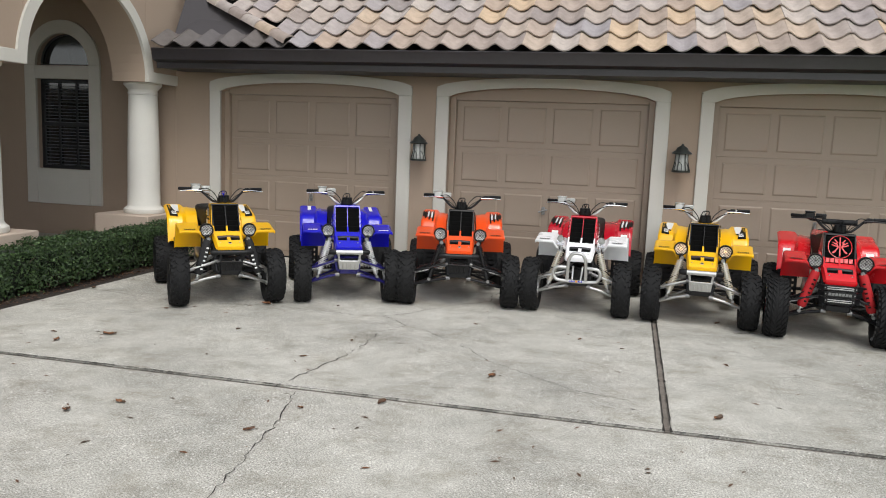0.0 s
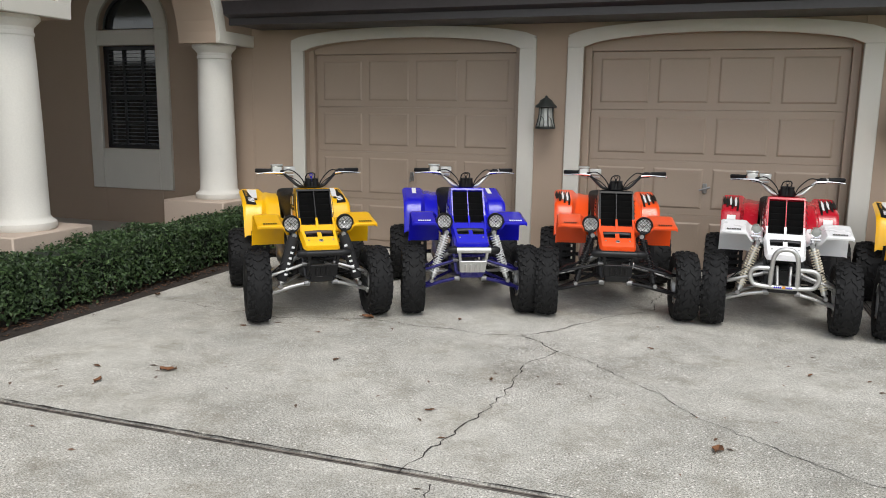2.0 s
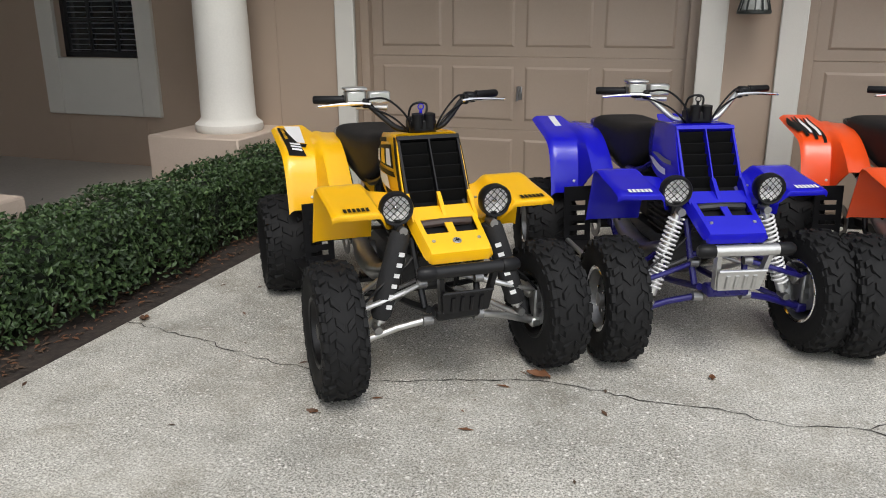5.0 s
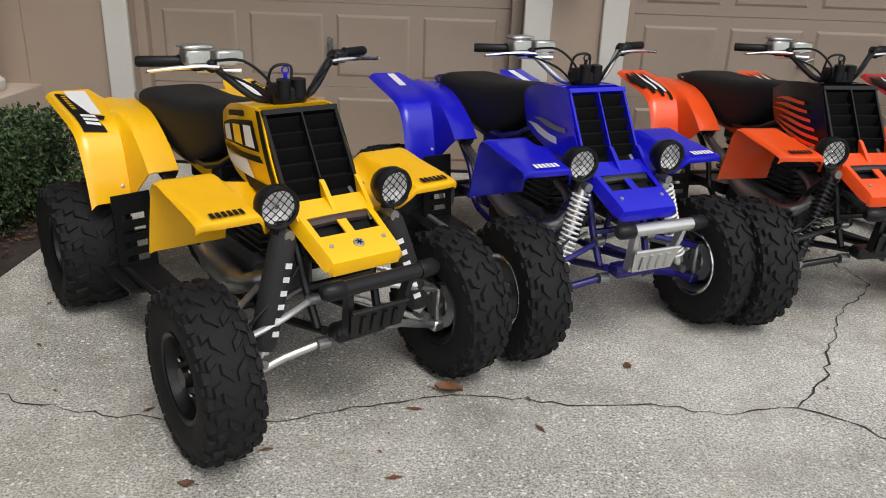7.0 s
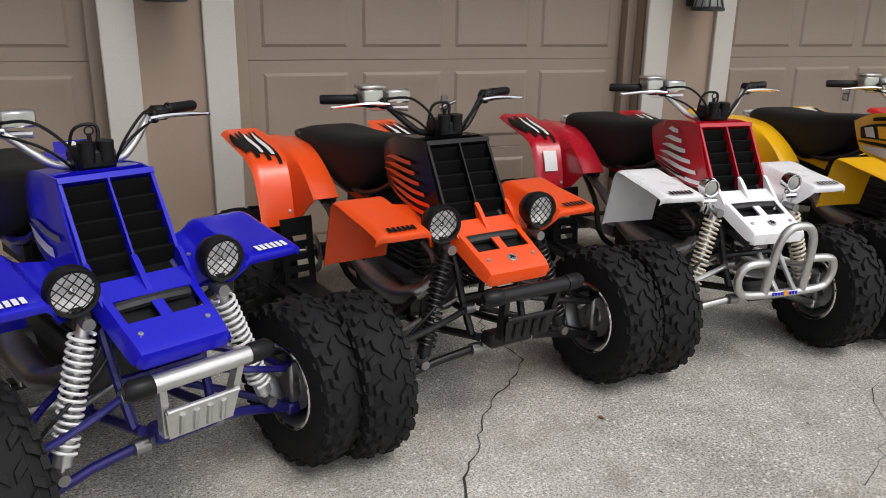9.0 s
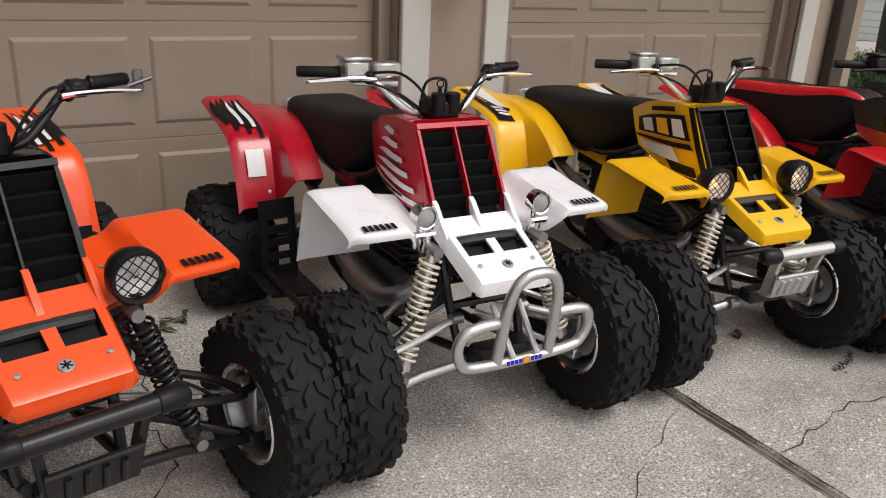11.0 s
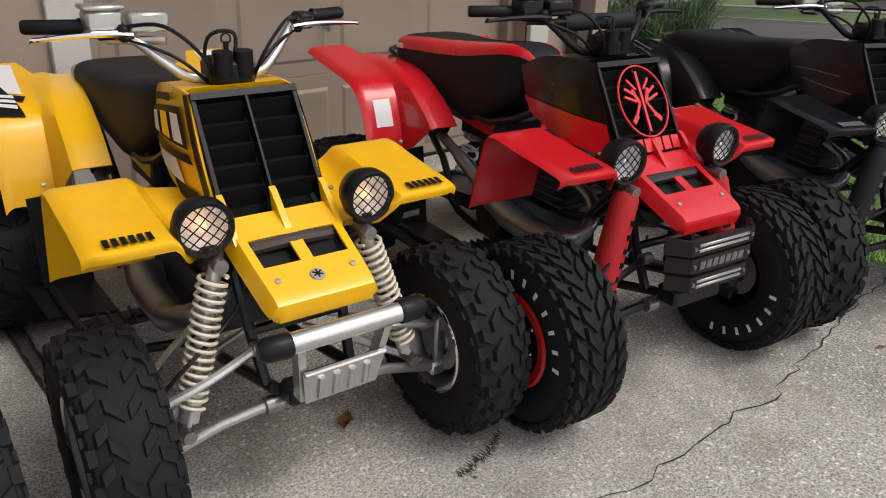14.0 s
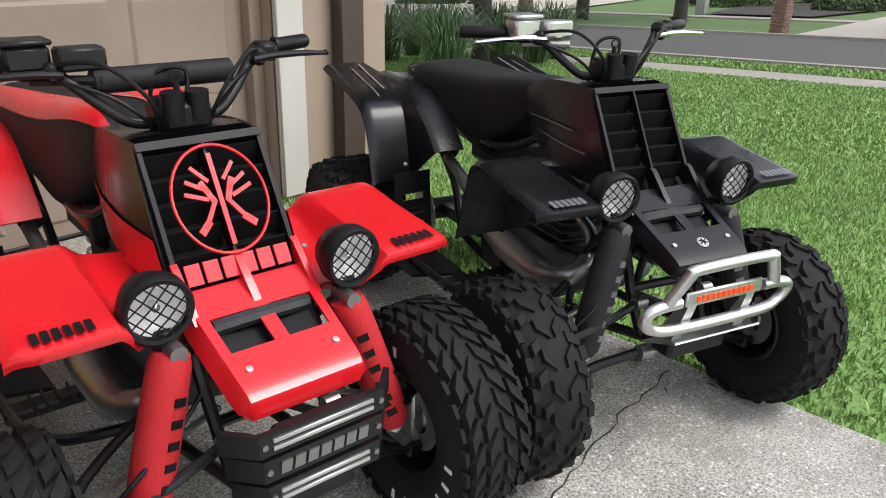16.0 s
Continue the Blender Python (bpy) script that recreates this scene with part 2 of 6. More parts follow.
WHITE = material("gloss_white_plastic", (0.90, 0.90, 0.91), 0.28, vary=0.02, grain=12, bump=0.01, coat=0.25, rvary=0.05)
BLACKGLOSS = material("gloss_black_plastic", (0.006, 0.006, 0.0075), 0.28, vary=0.2, grain=12, bump=0.01, coat=0.1, spec=0.35, rvary=0.05)
CREAMCOIL = material("cream_spring_paint", (0.66, 0.60, 0.48), 0.4, vary=0.08)
WHITECOIL = material("white_spring_paint", (0.72, 0.72, 0.72), 0.4, vary=0.06)
BLUEMETAL = material("dark_blue_painted_steel", (0.014, 0.011, 0.13), 0.3, metal=0.1, vary=0.1)
REDCLOTH = material("red_shock_cover_cloth", (0.42, 0.010, 0.014), 0.75, vary=0.15, grain=120, bump=0.4)
BLACKCLOTH = material("black_shock_cover_cloth", (0.012, 0.012, 0.013), 0.8, vary=0.2, grain=120, bump=0.4)
INKWHITE = material("white_decal", (0.78, 0.78, 0.78), 0.4, vary=0.03)
INKBLACK = material("black_decal", (0.006, 0.006, 0.006), 0.5, vary=0.1, spec=0.2)
INKGREY = material("silver_grey_decal", (0.16, 0.16, 0.17), 0.4, vary=0.1)
LOUVRE = material("matt_black_louvre", (0.0035, 0.0035, 0.0035), 0.7, vary=0.1, spec=0.1)
AMBER = material("amber_sticker", (0.75, 0.30, 0.02), 0.4)


# ---- mesh tools ----
class Shape:
    """Collects vertices and faces of one part."""

    def __init__(self):
        self.v, self.f = [], []

    def add(self, verts, faces):
        o = len(self.v)
        self.v += [tuple(p) for p in verts]
        self.f += [tuple(i + o for i in f) for f in faces]
        return self

    def hull(self, pts):
        bm = bmesh.new()
        for p in pts:
            bm.verts.new(p)
        r = bmesh.ops.convex_hull(bm, input=bm.verts)
        loose = [v for v in bm.verts if not v.link_faces]
        bmesh.ops.delete(bm, geom=loose, context="VERTS")
        bmesh.ops.dissolve_limit(bm, angle_limit=0.01, verts=bm.verts, edges=bm.edges)
        bm.verts.index_update()
        self.add([v.co for v in bm.verts], [[v.index for v in f.verts] for f in bm.faces])
        bm.free()
        return self

    def box(self, lo, hi, bev=0.004, m=None):
        bev = min([bev] + [(h - l) * 0.45 for l, h in zip(lo, hi)])
        pts = []
        for sx in (0, 1):
            for sy in (0, 1):
                for sz in (0, 1):
                    c = [(lo, hi)[s][i] for i, s in enumerate((sx, sy, sz))]
                    ins = [bev if s == 0 else -bev for s in (sx, sy, sz)]
                    for k in range(3):
                        pts.append(Vector([c[i] + (ins[i] if i != k else 0) for i in range(3)]))
        if m is not None:
            pts = [m @ p for p in pts]
        return self.hull(pts)

    def tube(self, pts, r, n=8, smooth=0, closed=False, cap=True):
        pts = [Vector(p) for p in pts]
        if smooth:
            pts = spline(pts, smooth, closed)
        k = len(pts)
        rs = r if isinstance(r, (list, tuple)) else [r] * k
        if len(rs) != k:
            rs = [rs[min(len(rs) - 1, int(i * len(rs) / k))] for i in range(k)]
        verts, faces = [], []
        up = None
        for i, p in enumerate(pts):
            a = pts[(i - 1) % k] if (i or closed) else p
            b = pts[(i + 1) % k] if (i < k - 1 or closed) else p
            d = (b - a).normalized()
            if up is None:
                up = d.orthogonal().normalized()
            up = (up - d * up.dot(d)).normalized()
            side = d.cross(up)
            for j in range(n):
                t = 2 * math.pi * j / n
                verts.append(p + (up * math.cos(t) + side * math.sin(t)) * rs[i])
        for i in range(k if closed else k - 1):
            for j in range(n):
                a, b = i * n + j, i * n + (j + 1) % n
                c, d2 = ((i + 1) % k) * n + (j + 1) % n, ((i + 1) % k) * n + j
                faces.append((a, b, c, d2))
        if cap and not closed:
            faces.append(tuple(range(n)))
            faces.append(tuple(range((k - 1) * n, k * n)))
        return self.add(verts, faces)

    def lathe(self, prof, m, n=24, close=False):
        """prof: (radius, along) pairs about the local z axis, placed by m."""
        verts, faces = [], []
        for r, h in prof:
            for j in range(n):
                t = 2 * math.pi * j / n
                verts.append(m @ Vector((r * math.cos(t), r * math.sin(t), h)))
        k = len(prof)
        for i in range(k - 1 if not close else k):
            for j in range(n):
                faces.append((i * n + j, i * n + (j + 1) % n, ((i + 1) % k) * n + (j + 1) % n, ((i + 1) % k) * n + j))
        return self.add(verts, faces)

    def surf(self, f, us, vs, thick=0.0, hole=None, closed_u=False):
        nu, nv = len(us), len(vs)
        P = [[Vector(f(u, v)) for v in vs] for u in us]
        verts = [P[i][j] for i in range(nu) for j in range(nv)]
        cells = []
        for i in range(nu if closed_u else nu - 1):
            for j in range(nv - 1):
                i2 = (i + 1) % nu
                if hole and hole((us[i] + us[i2]) / 2, (vs[j] + vs[j + 1]) / 2):
                    continue
                cells.append((i * nv + j, i2 * nv + j, i2 * nv + j + 1, i * nv + j + 1))
        if not thick:
            return self.add(verts, cells)
        nor = []
        for i in range(nu):
            for j in range(nv):
                i0, i1 = ((i - 1) % nu, (i + 1) % nu) if closed_u else (max(i - 1, 0), min(i + 1, nu - 1))
                du = P[i1][j] - P[i0][j]
                dv = P[i][min(j + 1, nv - 1)] - P[i][max(j - 1, 0)]
                nn = du.cross(dv)
                nor.append(nn.normalized() if nn.length > 1e-9 else Vector((0, 0, 1)))
        o = len(verts)
        back = [p - q * thick for p, q in zip(verts, nor)]
        faces = list(cells) + [tuple(a + o for a in reversed(c)) for c in cells]
        count = {}
        for c in cells:
            for a, b in zip(c, c[1:] + c[:1]):
                count[(a, b)] = 1
        for a, b in list(count):
            if (b, a) not in count:
                faces.append((b, a, a + o, b + o))
        return self.add(verts + back, faces)


def spline(pts, k, closed=False):
    """Catmull-Rom points, k steps a span."""
    out, n = [], len(pts)
    for i in range(n if closed else n - 1):
        g = (lambda j: pts[j % n]) if closed else (lambda j: pts[max(0, min(n - 1, j))])
        a, b, c, d = g(i - 1), g(i), g(i + 1), g(i + 2)
        for s in range(k):
            t = s / k
            out.append(0.5 * (2 * b + (c - a) * t + (2 * a - 5 * b + 4 * c - d) * t * t + (3 * b - a - 3 * c + d) * t ** 3))
    if not closed:
        out.append(pts[-1])
    return out


def curve_at(pts, t):
    """Smooth value of a list of tuples at t in 0..1."""
    n = len(pts) - 1
    i = min(int(t * n), n - 1)
    s = t * n - i
    g = lambda j: pts[max(0, min(n, j))]
    return [0.5 * (2 * b + (c - a) * s + (2 * a - 5 * b + 4 * c - d) * s * s + (3 * b - a - 3 * c + d) * s ** 3)
            for a, b, c, d in zip(g(i - 1), g(i), g(i + 1), g(i + 2))]


def span(a, b, n):
    return [a + (b - a) * i / n for i in range(n + 1)]


def mesh_of(name, shape, mat, angle=38, fix=True):
    me = bpy.data.meshes.new(name)
    me.from_pydata(shape.v, [], shape.f)
    if fix:
        bm = bmesh.new()
        bm.from_mesh(me)
        bmesh.ops.recalc_face_normals(bm, faces=bm.faces)
        bm.to_mesh(me)
        bm.free()
    me.materials.append(mat)
    me.polygons.foreach_set("use_smooth", [True] * len(me.polygons))
    me.set_sharp_from_angle(angle=radians(angle))
    return me


def part(name, shape, mat, parent=None, label="", angle=38):
    ob = new(name, mesh_of(name, shape, mat, angle))
    if parent is not None:
        ob.parent = parent
    return tagged(ob, label) if label else ob


def thing(name, label, category, m=None, group="", kind=""):
    ob = new(name)
    if m is not None:
        ob.matrix_world = m
    return tagged(ob, label, category, group, kind)


def setting(name, shape, mat, label="", category="", angle=38):
    return tagged(part(name, shape, mat, None, "", angle), label, category, "", "structure")


def flip(f, s):
    return lambda u, v: (s * f(u, v)[0], *f(u, v)[1:])


# ---- the ground, driveway, street ----
WALL_Y = 11.15
EDGE_W, EDGE_E, JOINT_X, JOINT_Y = -3.56, 5.26, 2.18, 6.075


def fall(x, y):
    """How far the lawn and street lie below the driveway, which they slope away from."""
    return min(0.0, 0.544 - 0.0167 * x - 0.052 * y) * min(1.0, max(0.0, (x - EDGE_E) / 1.2))


def sheet(x0, x1, y0, y1, z, thick=0.08, step=1.5):
    """A slab that follows the slope."""
    us, vs = span(x0, x1, max(1, int((x1 - x0) / step))), span(y0, y1, max(1, int((y1 - y0) / step)))
    return Shape().surf(lambda u, v: (u, v, z + fall(u, v)), us, vs, thick)


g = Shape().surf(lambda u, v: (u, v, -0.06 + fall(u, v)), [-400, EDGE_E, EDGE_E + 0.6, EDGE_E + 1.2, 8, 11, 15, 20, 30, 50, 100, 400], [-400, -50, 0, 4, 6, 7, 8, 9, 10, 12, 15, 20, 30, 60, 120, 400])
setting("ground", g, GRASSGROUND, "green turf running out to the horizon, tree shade in its colour", "ground")

driveway = tagged(new("driveway"), "weathered shell-aggregate concrete driveway with open cracks", "driveway", "", "structure")
for x0, x1, y0, y1 in ((EDGE_W, JOINT_X - 0.02, JOINT_Y + 0.02, 11.37), (JOINT_X + 0.02, EDGE_E, JOINT_Y + 0.02, 11.37),
                       (EDGE_W, EDGE_E, -2.5, JOINT_Y - 0.02), (EDGE_W, EDGE_E, -11.0, -2.54)):
    part("slab", Shape().box((x0, y0, -0.12), (x1, y1, 0.0), 0.012), CONCRETE, driveway)


def strip(pts, w, jag, z=0.003, step=0.05, seed=1):
    """A ragged ribbon along a line on the ground."""
    rnd = random.Random(seed)
    pts = [Vector((*p, 0)) for p in pts]
    line = []
    for a, b in zip(pts, pts[1:]):
        n = max(1, int((b - a).length / step))
        line += [a.lerp(b, i / n) + Vector((rnd.uniform(-jag, jag), rnd.uniform(-jag, jag), 0)) * (1 if i else 0.3) for i in range(n)]
    line.append(pts[-1])
    verts, faces = [], []
    for i, p in enumerate(line):
        d = (line[min(i + 1, len(line) - 1)] - line[max(i - 1, 0)]).normalized()
        s = Vector((-d.y, d.x, 0))
        ww = w * rnd.uniform(0.25, 1.3)
        verts += [(p + s * ww).to_tuple()[:2] + (z,), (p - s * ww * rnd.uniform(0.5, 1)).to_tuple()[:2] + (z,)]
    for i in range(len(line) - 1):
        faces.append((2 * i, 2 * i + 1, 2 * i + 3, 2 * i + 2))
    return Shape().add(verts, faces)


# wooden expansion strips, sunk a little between the slabs
for a, b, lo, hi in ((EDGE_W, EDGE_E, JOINT_Y - 0.02, JOINT_Y + 0.02),):
    part("expansion_strip", Shape().box((a, lo, -0.1), (b, hi, -0.008), 0.004), WOODJOINT, driveway)
part("expansion_strip", Shape().box((JOINT_X - 0.02, JOINT_Y + 0.02, -0.1), (JOINT_X + 0.02, 11.35, -0.008), 0.004), WOODJOINT, driveway)
part("expansion_strip", Shape().box((EDGE_W, -2.54, -0.1), (EDGE_E, -2.5, -0.008), 0.004), WOODJOINT, driveway)
for dx in (-0.021, 0.021):
    part("joint_gap", strip([(JOINT_X + dx, JOINT_Y), (JOINT_X + dx, 11.25)], 0.007, 0.003, seed=3), CRACK, driveway)
    part("joint_gap", strip([(EDGE_W, JOINT_Y + dx), (EDGE_E, JOINT_Y + dx)], 0.007, 0.003, seed=4), CRACK, driveway)
CRACKS = (
    ([(-3.576, 8.345), (-3.066, 8.261), (-2.731, 8.17), (-2.152, 8.127), (-1.966, 8.201), (-1.52, 8.35), (-1.262, 8.336), (-1.057, 8.305), (-0.835, 8.324), (-0.596, 8.272), (-0.318, 8.329)], 0.0034),
    ([(-0.318, 8.329), (-0.179, 8.253), (-0.012, 8.061), (-0.044, 7.939), (-0.15, 7.711), (-0.13, 7.18), (-0.159, 6.881), (-0.232, 6.482), (-0.312, 6.051)], 0.0045),
    ([(-0.146, 5.999), (-0.015, 5.495), (0.041, 5.022), (0.117, 4.495), (0.1, 3.8), (0.2, 3.2)], 0.004),
    ([(-0.012, 8.061), (0.209, 7.957), (0.407, 7.727), (0.667, 7.507), (0.885, 7.219), (1.327, 6.859), (1.632, 6.666), (1.956, 6.595)], 0.003),
    ([(-0.318, 8.329), (-0.134, 8.534), (0.006, 8.792), (0.18, 9.099), (0.298, 9.234), (0.519, 9.474), (0.51, 9.576), (0.476, 9.764), (0.594, 10.382)], 0.0042),
    ([(2.21, 8.693), (2.356, 8.707), (2.727, 8.781), (2.953, 8.695), (3.188, 8.637), (3.757, 8.652), (3.879, 8.609), (4.007, 8.656), (4.385, 8.703), (4.773, 8.754), (5.165, 8.789)], 0.003),
    ([(2.132, 9.042), (1.693, 8.794), (1.497, 8.539), (1.146, 8.322)], 0.0018),
)
for i, (pts, w) in enumerate(CRACKS):
    part("crack", strip(pts, w, 0.016, 0.003, 0.045, 10 + i), CRACK, driveway)

bed = Shape().box((-6.2, -11, -0.1), (EDGE_W - 0.005, 10.9, -0.012), 0.01)
setting("planting_bed", bed, SOIL, "dark mulched soil bed along the driveway edge", "soil")
porch = Shape().box((-14.0, 9.1, -0.1), (-4.7, 11.6, 0.07), 0.01)
porch.box((-14.0, 6.0, -0.1), (-6.21, 9.1, 0.07), 0.01)
setting("porch_floor", porch, PALECONC, "pale smooth concrete porch floor", "floor")

# street beyond the lawn
setting("pavement", sheet(13.15, 13.95, -40, 13.4, -0.02).add(*(lambda s: (s.v, s.f))(sheet(13.15, 13.95, 13.42, 60, -0.02))), OLDPAVE, "old grey concrete pavement across the lawn", "pavement")
setting("road", sheet(15.1, 20.55, -40, 70, -0.03), ASPHALT, "grey worn asphalt street", "road")
for x in (14.92, 20.55):
    setting("kerb", sheet(x, x + 0.18, -40, 70, 0.02, 0.12), OLDPAVE, "low rounded concrete kerb", "kerb")
setting("far_pavement", sheet(26.8, 27.8, -40, 24.4, -0.02), OLDPAVE, "grey concrete pavement beyond the street", "pavement")
setting("far_driveway", Shape().add([(x, y, fall(x, y) - 0.004) for x, y in ((20.74, 14.0), (20.74, 8.0), (30, 8.2), (75, 9.0), (75, 17.0), (30, 14.6))], [(0, 1, 2, 5), (2, 3, 4, 5)]).add([(x, y, fall(x, y) - 0.004) for x, y in ((20.74, 24.2), (27, 24.7), (60, 34.4), (60, 60), (20.74, 40))], [(0, 1, 2, 3, 4)]), PALECONC, "broad pale concrete driveways of the houses opposite", "driveway")

# ---- the garage front ----
DOORS = ((-3.595, -1.078, 2.23), (-0.42, 2.092, 2.23), (2.755, 5.322, 2.235))
RISE = 0.15
wall = Shape()


def arch_z(x, x0, x1, zs, rise):
    """Segmental arch over an opening."""
    t = (2 * x - x0 - x1) / (x1 - x0)
    return zs + rise * math.sqrt(max(0, 1 - t * t * 0.98)) - rise * 0.14


def plate(shape, x0, x1, z0, z1, ya, yb):
    shape.box((x0, ya, z0), (x1, yb, z1), 0.004)


xs = [-4.28]
for x0, x1, _ in DOORS:
    xs += [x0, x1]
xs.append(6.08)
for a, b in zip(xs[::2], xs[1::2]):
    plate(wall, a, b, -0.05, 3.0, WALL_Y, WALL_Y + 0.3)
for x0, x1, zs in DOORS:
    cut = span(x0, x1, 24)
    for a, b in zip(cut, cut[1:]):
        za, zb = arch_z(a, x0, x1, zs, RISE), arch_z(b, x0, x1, zs, RISE)
        wall.add([(a, WALL_Y, za), (b, WALL_Y, zb), (b, WALL_Y, 3.0), (a, WALL_Y, 3.0),
                  (a, WALL_Y + 0.3, za), (b, WALL_Y + 0.3, zb), (b, WALL_Y + 0.3, 3.0), (a, WALL_Y + 0.3, 3.0)],
                 [(0, 1, 2, 3), (4, 5, 6, 7), (0, 1, 5, 4)])
setting("wall_garage", wall, STUCCO, "taupe stucco garage wall with three arched door openings", "wall")
side = Shape().box((5.78, WALL_Y + 0.3, -0.05), (6.08, 19.0, 3.0), 0.004)
setting("wall_garage_side", side, STUCCO, "taupe stucco side wall of the garage", "wall")


def door_trim(x0, x1, zs, wl, wr):
    """Pale raised band round one opening, arched at the head."""
    s = Shape()
    y0, y1 = WALL_Y - 0.03, WALL_Y + 0.02
    s.box((x0 - wl, y0, 0.0), (x0, y1, zs), 0.006)
    s.box((x1, y0, 0.0), (x1 + wr, y1, zs), 0.006)
    n = 26
    verts, faces = [], []
    for i in range(n + 1):
        t = i / n
        xi, xo = x0 + (x1 - x0) * t, x0 - wl + (x1 - x0 + wl + wr) * t
        zi = arch_z(xi, x0, x1, zs, RISE)
        zo = min(arch_z(xo, x0 - wl, x1 + wr, zs + 0.115, RISE), zs + 0.26)
        for y in (y0, y1):
            verts += [(xi, y, zi), (xo, y, zo)]
    for i in range(n):
        a = 4 * i
        faces += [(a, a + 1, a + 5, a + 4), (a, a + 2, a + 6, a + 4), (a + 1, a + 3, a + 7, a + 5), (a + 2, a + 3, a + 7, a + 6)]
    faces += [(0, 1, 3, 2), (4 * n, 4 * n + 1, 4 * n + 3, 4 * n + 2)]
    s.add(verts, faces)
    for xa, xb, zlo in ((x0 - wl, x0, zs), (x1, x1 + wr, zs)):
        s.box((xa, y0 + 0.0005, zlo - 0.002), (xb, y1, zs + 0.10), 0.002)
    return s


for i, (x0, x1, zs) in enumerate(DOORS):
    wl, wr = ((0.157, 0.173), (0.162, 0.17), (0.149, 0.165))[i]
    setting("trim_%d" % (i + 1), door_trim(x0, x1, zs, wl, wr), TRIM, "pale grey stucco band round a garage opening", "trim")


def garage_door(i, x0, x1, zs):
    """Sectional door: four sections of raised panels, jamb boards and a T-handle."""
    d = tagged(new("door_%d" % i), "taupe sectional garage door with raised panels, closed", "garage door", "garage doors", "structure")
    yd = WALL_Y + 0.17
    for xa, xb in ((x0, x0 + 0.07), (x1 - 0.07, x1)):
        part("jamb", Shape().box((xa, WALL_Y + 0.10, 0), (xb, WALL_Y + 0.31, zs + 0.2), 0.004), DOORPAINT, d)
    part("header", Shape().box((x0, WALL_Y + 0.12, 2.20), (x1, WALL_Y + 0.31, zs + 0.2), 0.004), DOORPAINT, d)
    L, R = x0 + 0.07, x1 - 0.07
    for z0, zt in ((0.012, 0.57), (0.57, 1.115), (1.115, 1.62), (1.62, 2.20)):
        h = zt - z0
        part("door_section", Shape().box((L, yd, z0), (R, yd + 0.05, z0 + h - 0.001), 0.003), DOORPAINT, d)
        n = 4
        gap = 0.085
        w = (R - L - gap * (n + 1)) / n
        for c in range(n):
            xa = L + gap + c * (w + gap)
            za, zb = z0 + 0.070, z0 + h - 0.070
            s = Shape()
            ring = [(0.0, 0.0005), (0.018, -0.010), (0.032, -0.010), (0.060, -0.004)]
            verts = []
            for ins, dy in ring:
                verts += [(xa + ins, yd + dy, za + ins), (xa + w - ins, yd + dy, za + ins), (xa + w - ins, yd + dy, zb - ins), (xa + ins, yd + dy, zb - ins)]
            faces = [(4 * r + q, 4 * r + (q + 1) % 4, 4 * r + 4 + (q + 1) % 4, 4 * r + 4 + q) for r in range(3) for q in range(4)] + [(12, 13, 14, 15)]
            s.add(verts, faces)
            part("panel", s, DOORPAINT, d, angle=15)
    hx, hz = {1: (-2.333, 0.85), 2: (0.816, 0.85), 3: (3.99, 0.85)}[i]
    s = Shape().box((hx - 0.022, yd - 0.012, hz - 0.05), (hx + 0.022, yd, hz + 0.05), 0.006)
    tilt = 0.0 if i != 2 else 0.35
    s.tube([(hx, yd, hz), (hx, yd - 0.05, hz)], 0.009)
    c, q = math.cos(1.45 - tilt * 3.2), math.sin(1.45 - tilt * 3.2)
    s.tube([(hx - 0.055 * c, yd - 0.052, hz - 0.055 * q), (hx + 0.055 * c, yd - 0.052, hz + 0.055 * q)], 0.010)
    part("handle", s, STEEL, d, "worn grey metal T-handle")
    # added plate, stops light leaking between the sections
    part("door_backing", Shape().box((L, yd + 0.052, 0.01), (R, yd + 0.07, 2.2), 0.002), DOORPAINT, d)
    part("bottom_seal", Shape().box((L, yd - 0.01, 0.0), (R, yd + 0.06, 0.022), 0.006), BLACKPLASTIC, d)


for i, dd in enumerate(DOORS):
    garage_door(i + 1, *dd)
# unseen lid, added to keep sky light from behind the doors
setting("garage_light_stop", Shape().box((-4.10, WALL_Y + 0.31, 2.75), (5.77, 18.69, 2.85), 0.01), ROOFDARK, "unseen dark ceiling, added to keep sky light out of the garage", "ceiling")
setting("wall_porch_return", Shape().box((-4.78, WALL_Y - 0.0, -0.05), (-4.281, 11.72, 2.279), 0.004), STUCCO, "taupe stucco return beside the column", "wall")
setting("wall_garage_west", Shape().box((-4.279, WALL_Y + 0.3, -0.05), (-3.9, 18.7, 3.0), 0.004), STUCCO, "taupe stucco side wall of the garage", "wall")
# the garage's inside is closed off behind the doors
setting("wall_garage_back", Shape().box((-4.15, 18.7, -0.05), (6.08, 19.0, 3.0), 0.004), STUCCO, "taupe stucco rear wall", "wall")

# eave: soffit, dark fascia and gutter
EAVE_Y, EAVE_Z = 10.46, 2.72
SLOPE = 0.66
setting("soffit", Shape().box((-4.14, EAVE_Y + 0.05, 2.47), (6.5, WALL_Y, 2.50), 0.003), GUTTER, "dark brown soffit under the eave", "soffit")
gut = Shape()
prof = [(EAVE_Y + 0.04, 2.46), (EAVE_Y + 0.04, 2.53), (EAVE_Y - 0.05, 2.56), (EAVE_Y - 0.07, 2.66), (EAVE_Y - 0.085, 2.69), (EAVE_Y - 0.07, 2.70), (EAVE_Y - 0.055, 2.68), (EAVE_Y + 0.03, 2.68), (EAVE_Y + 0.08, 2.70), (EAVE_Y + 0.08, 2.46)]
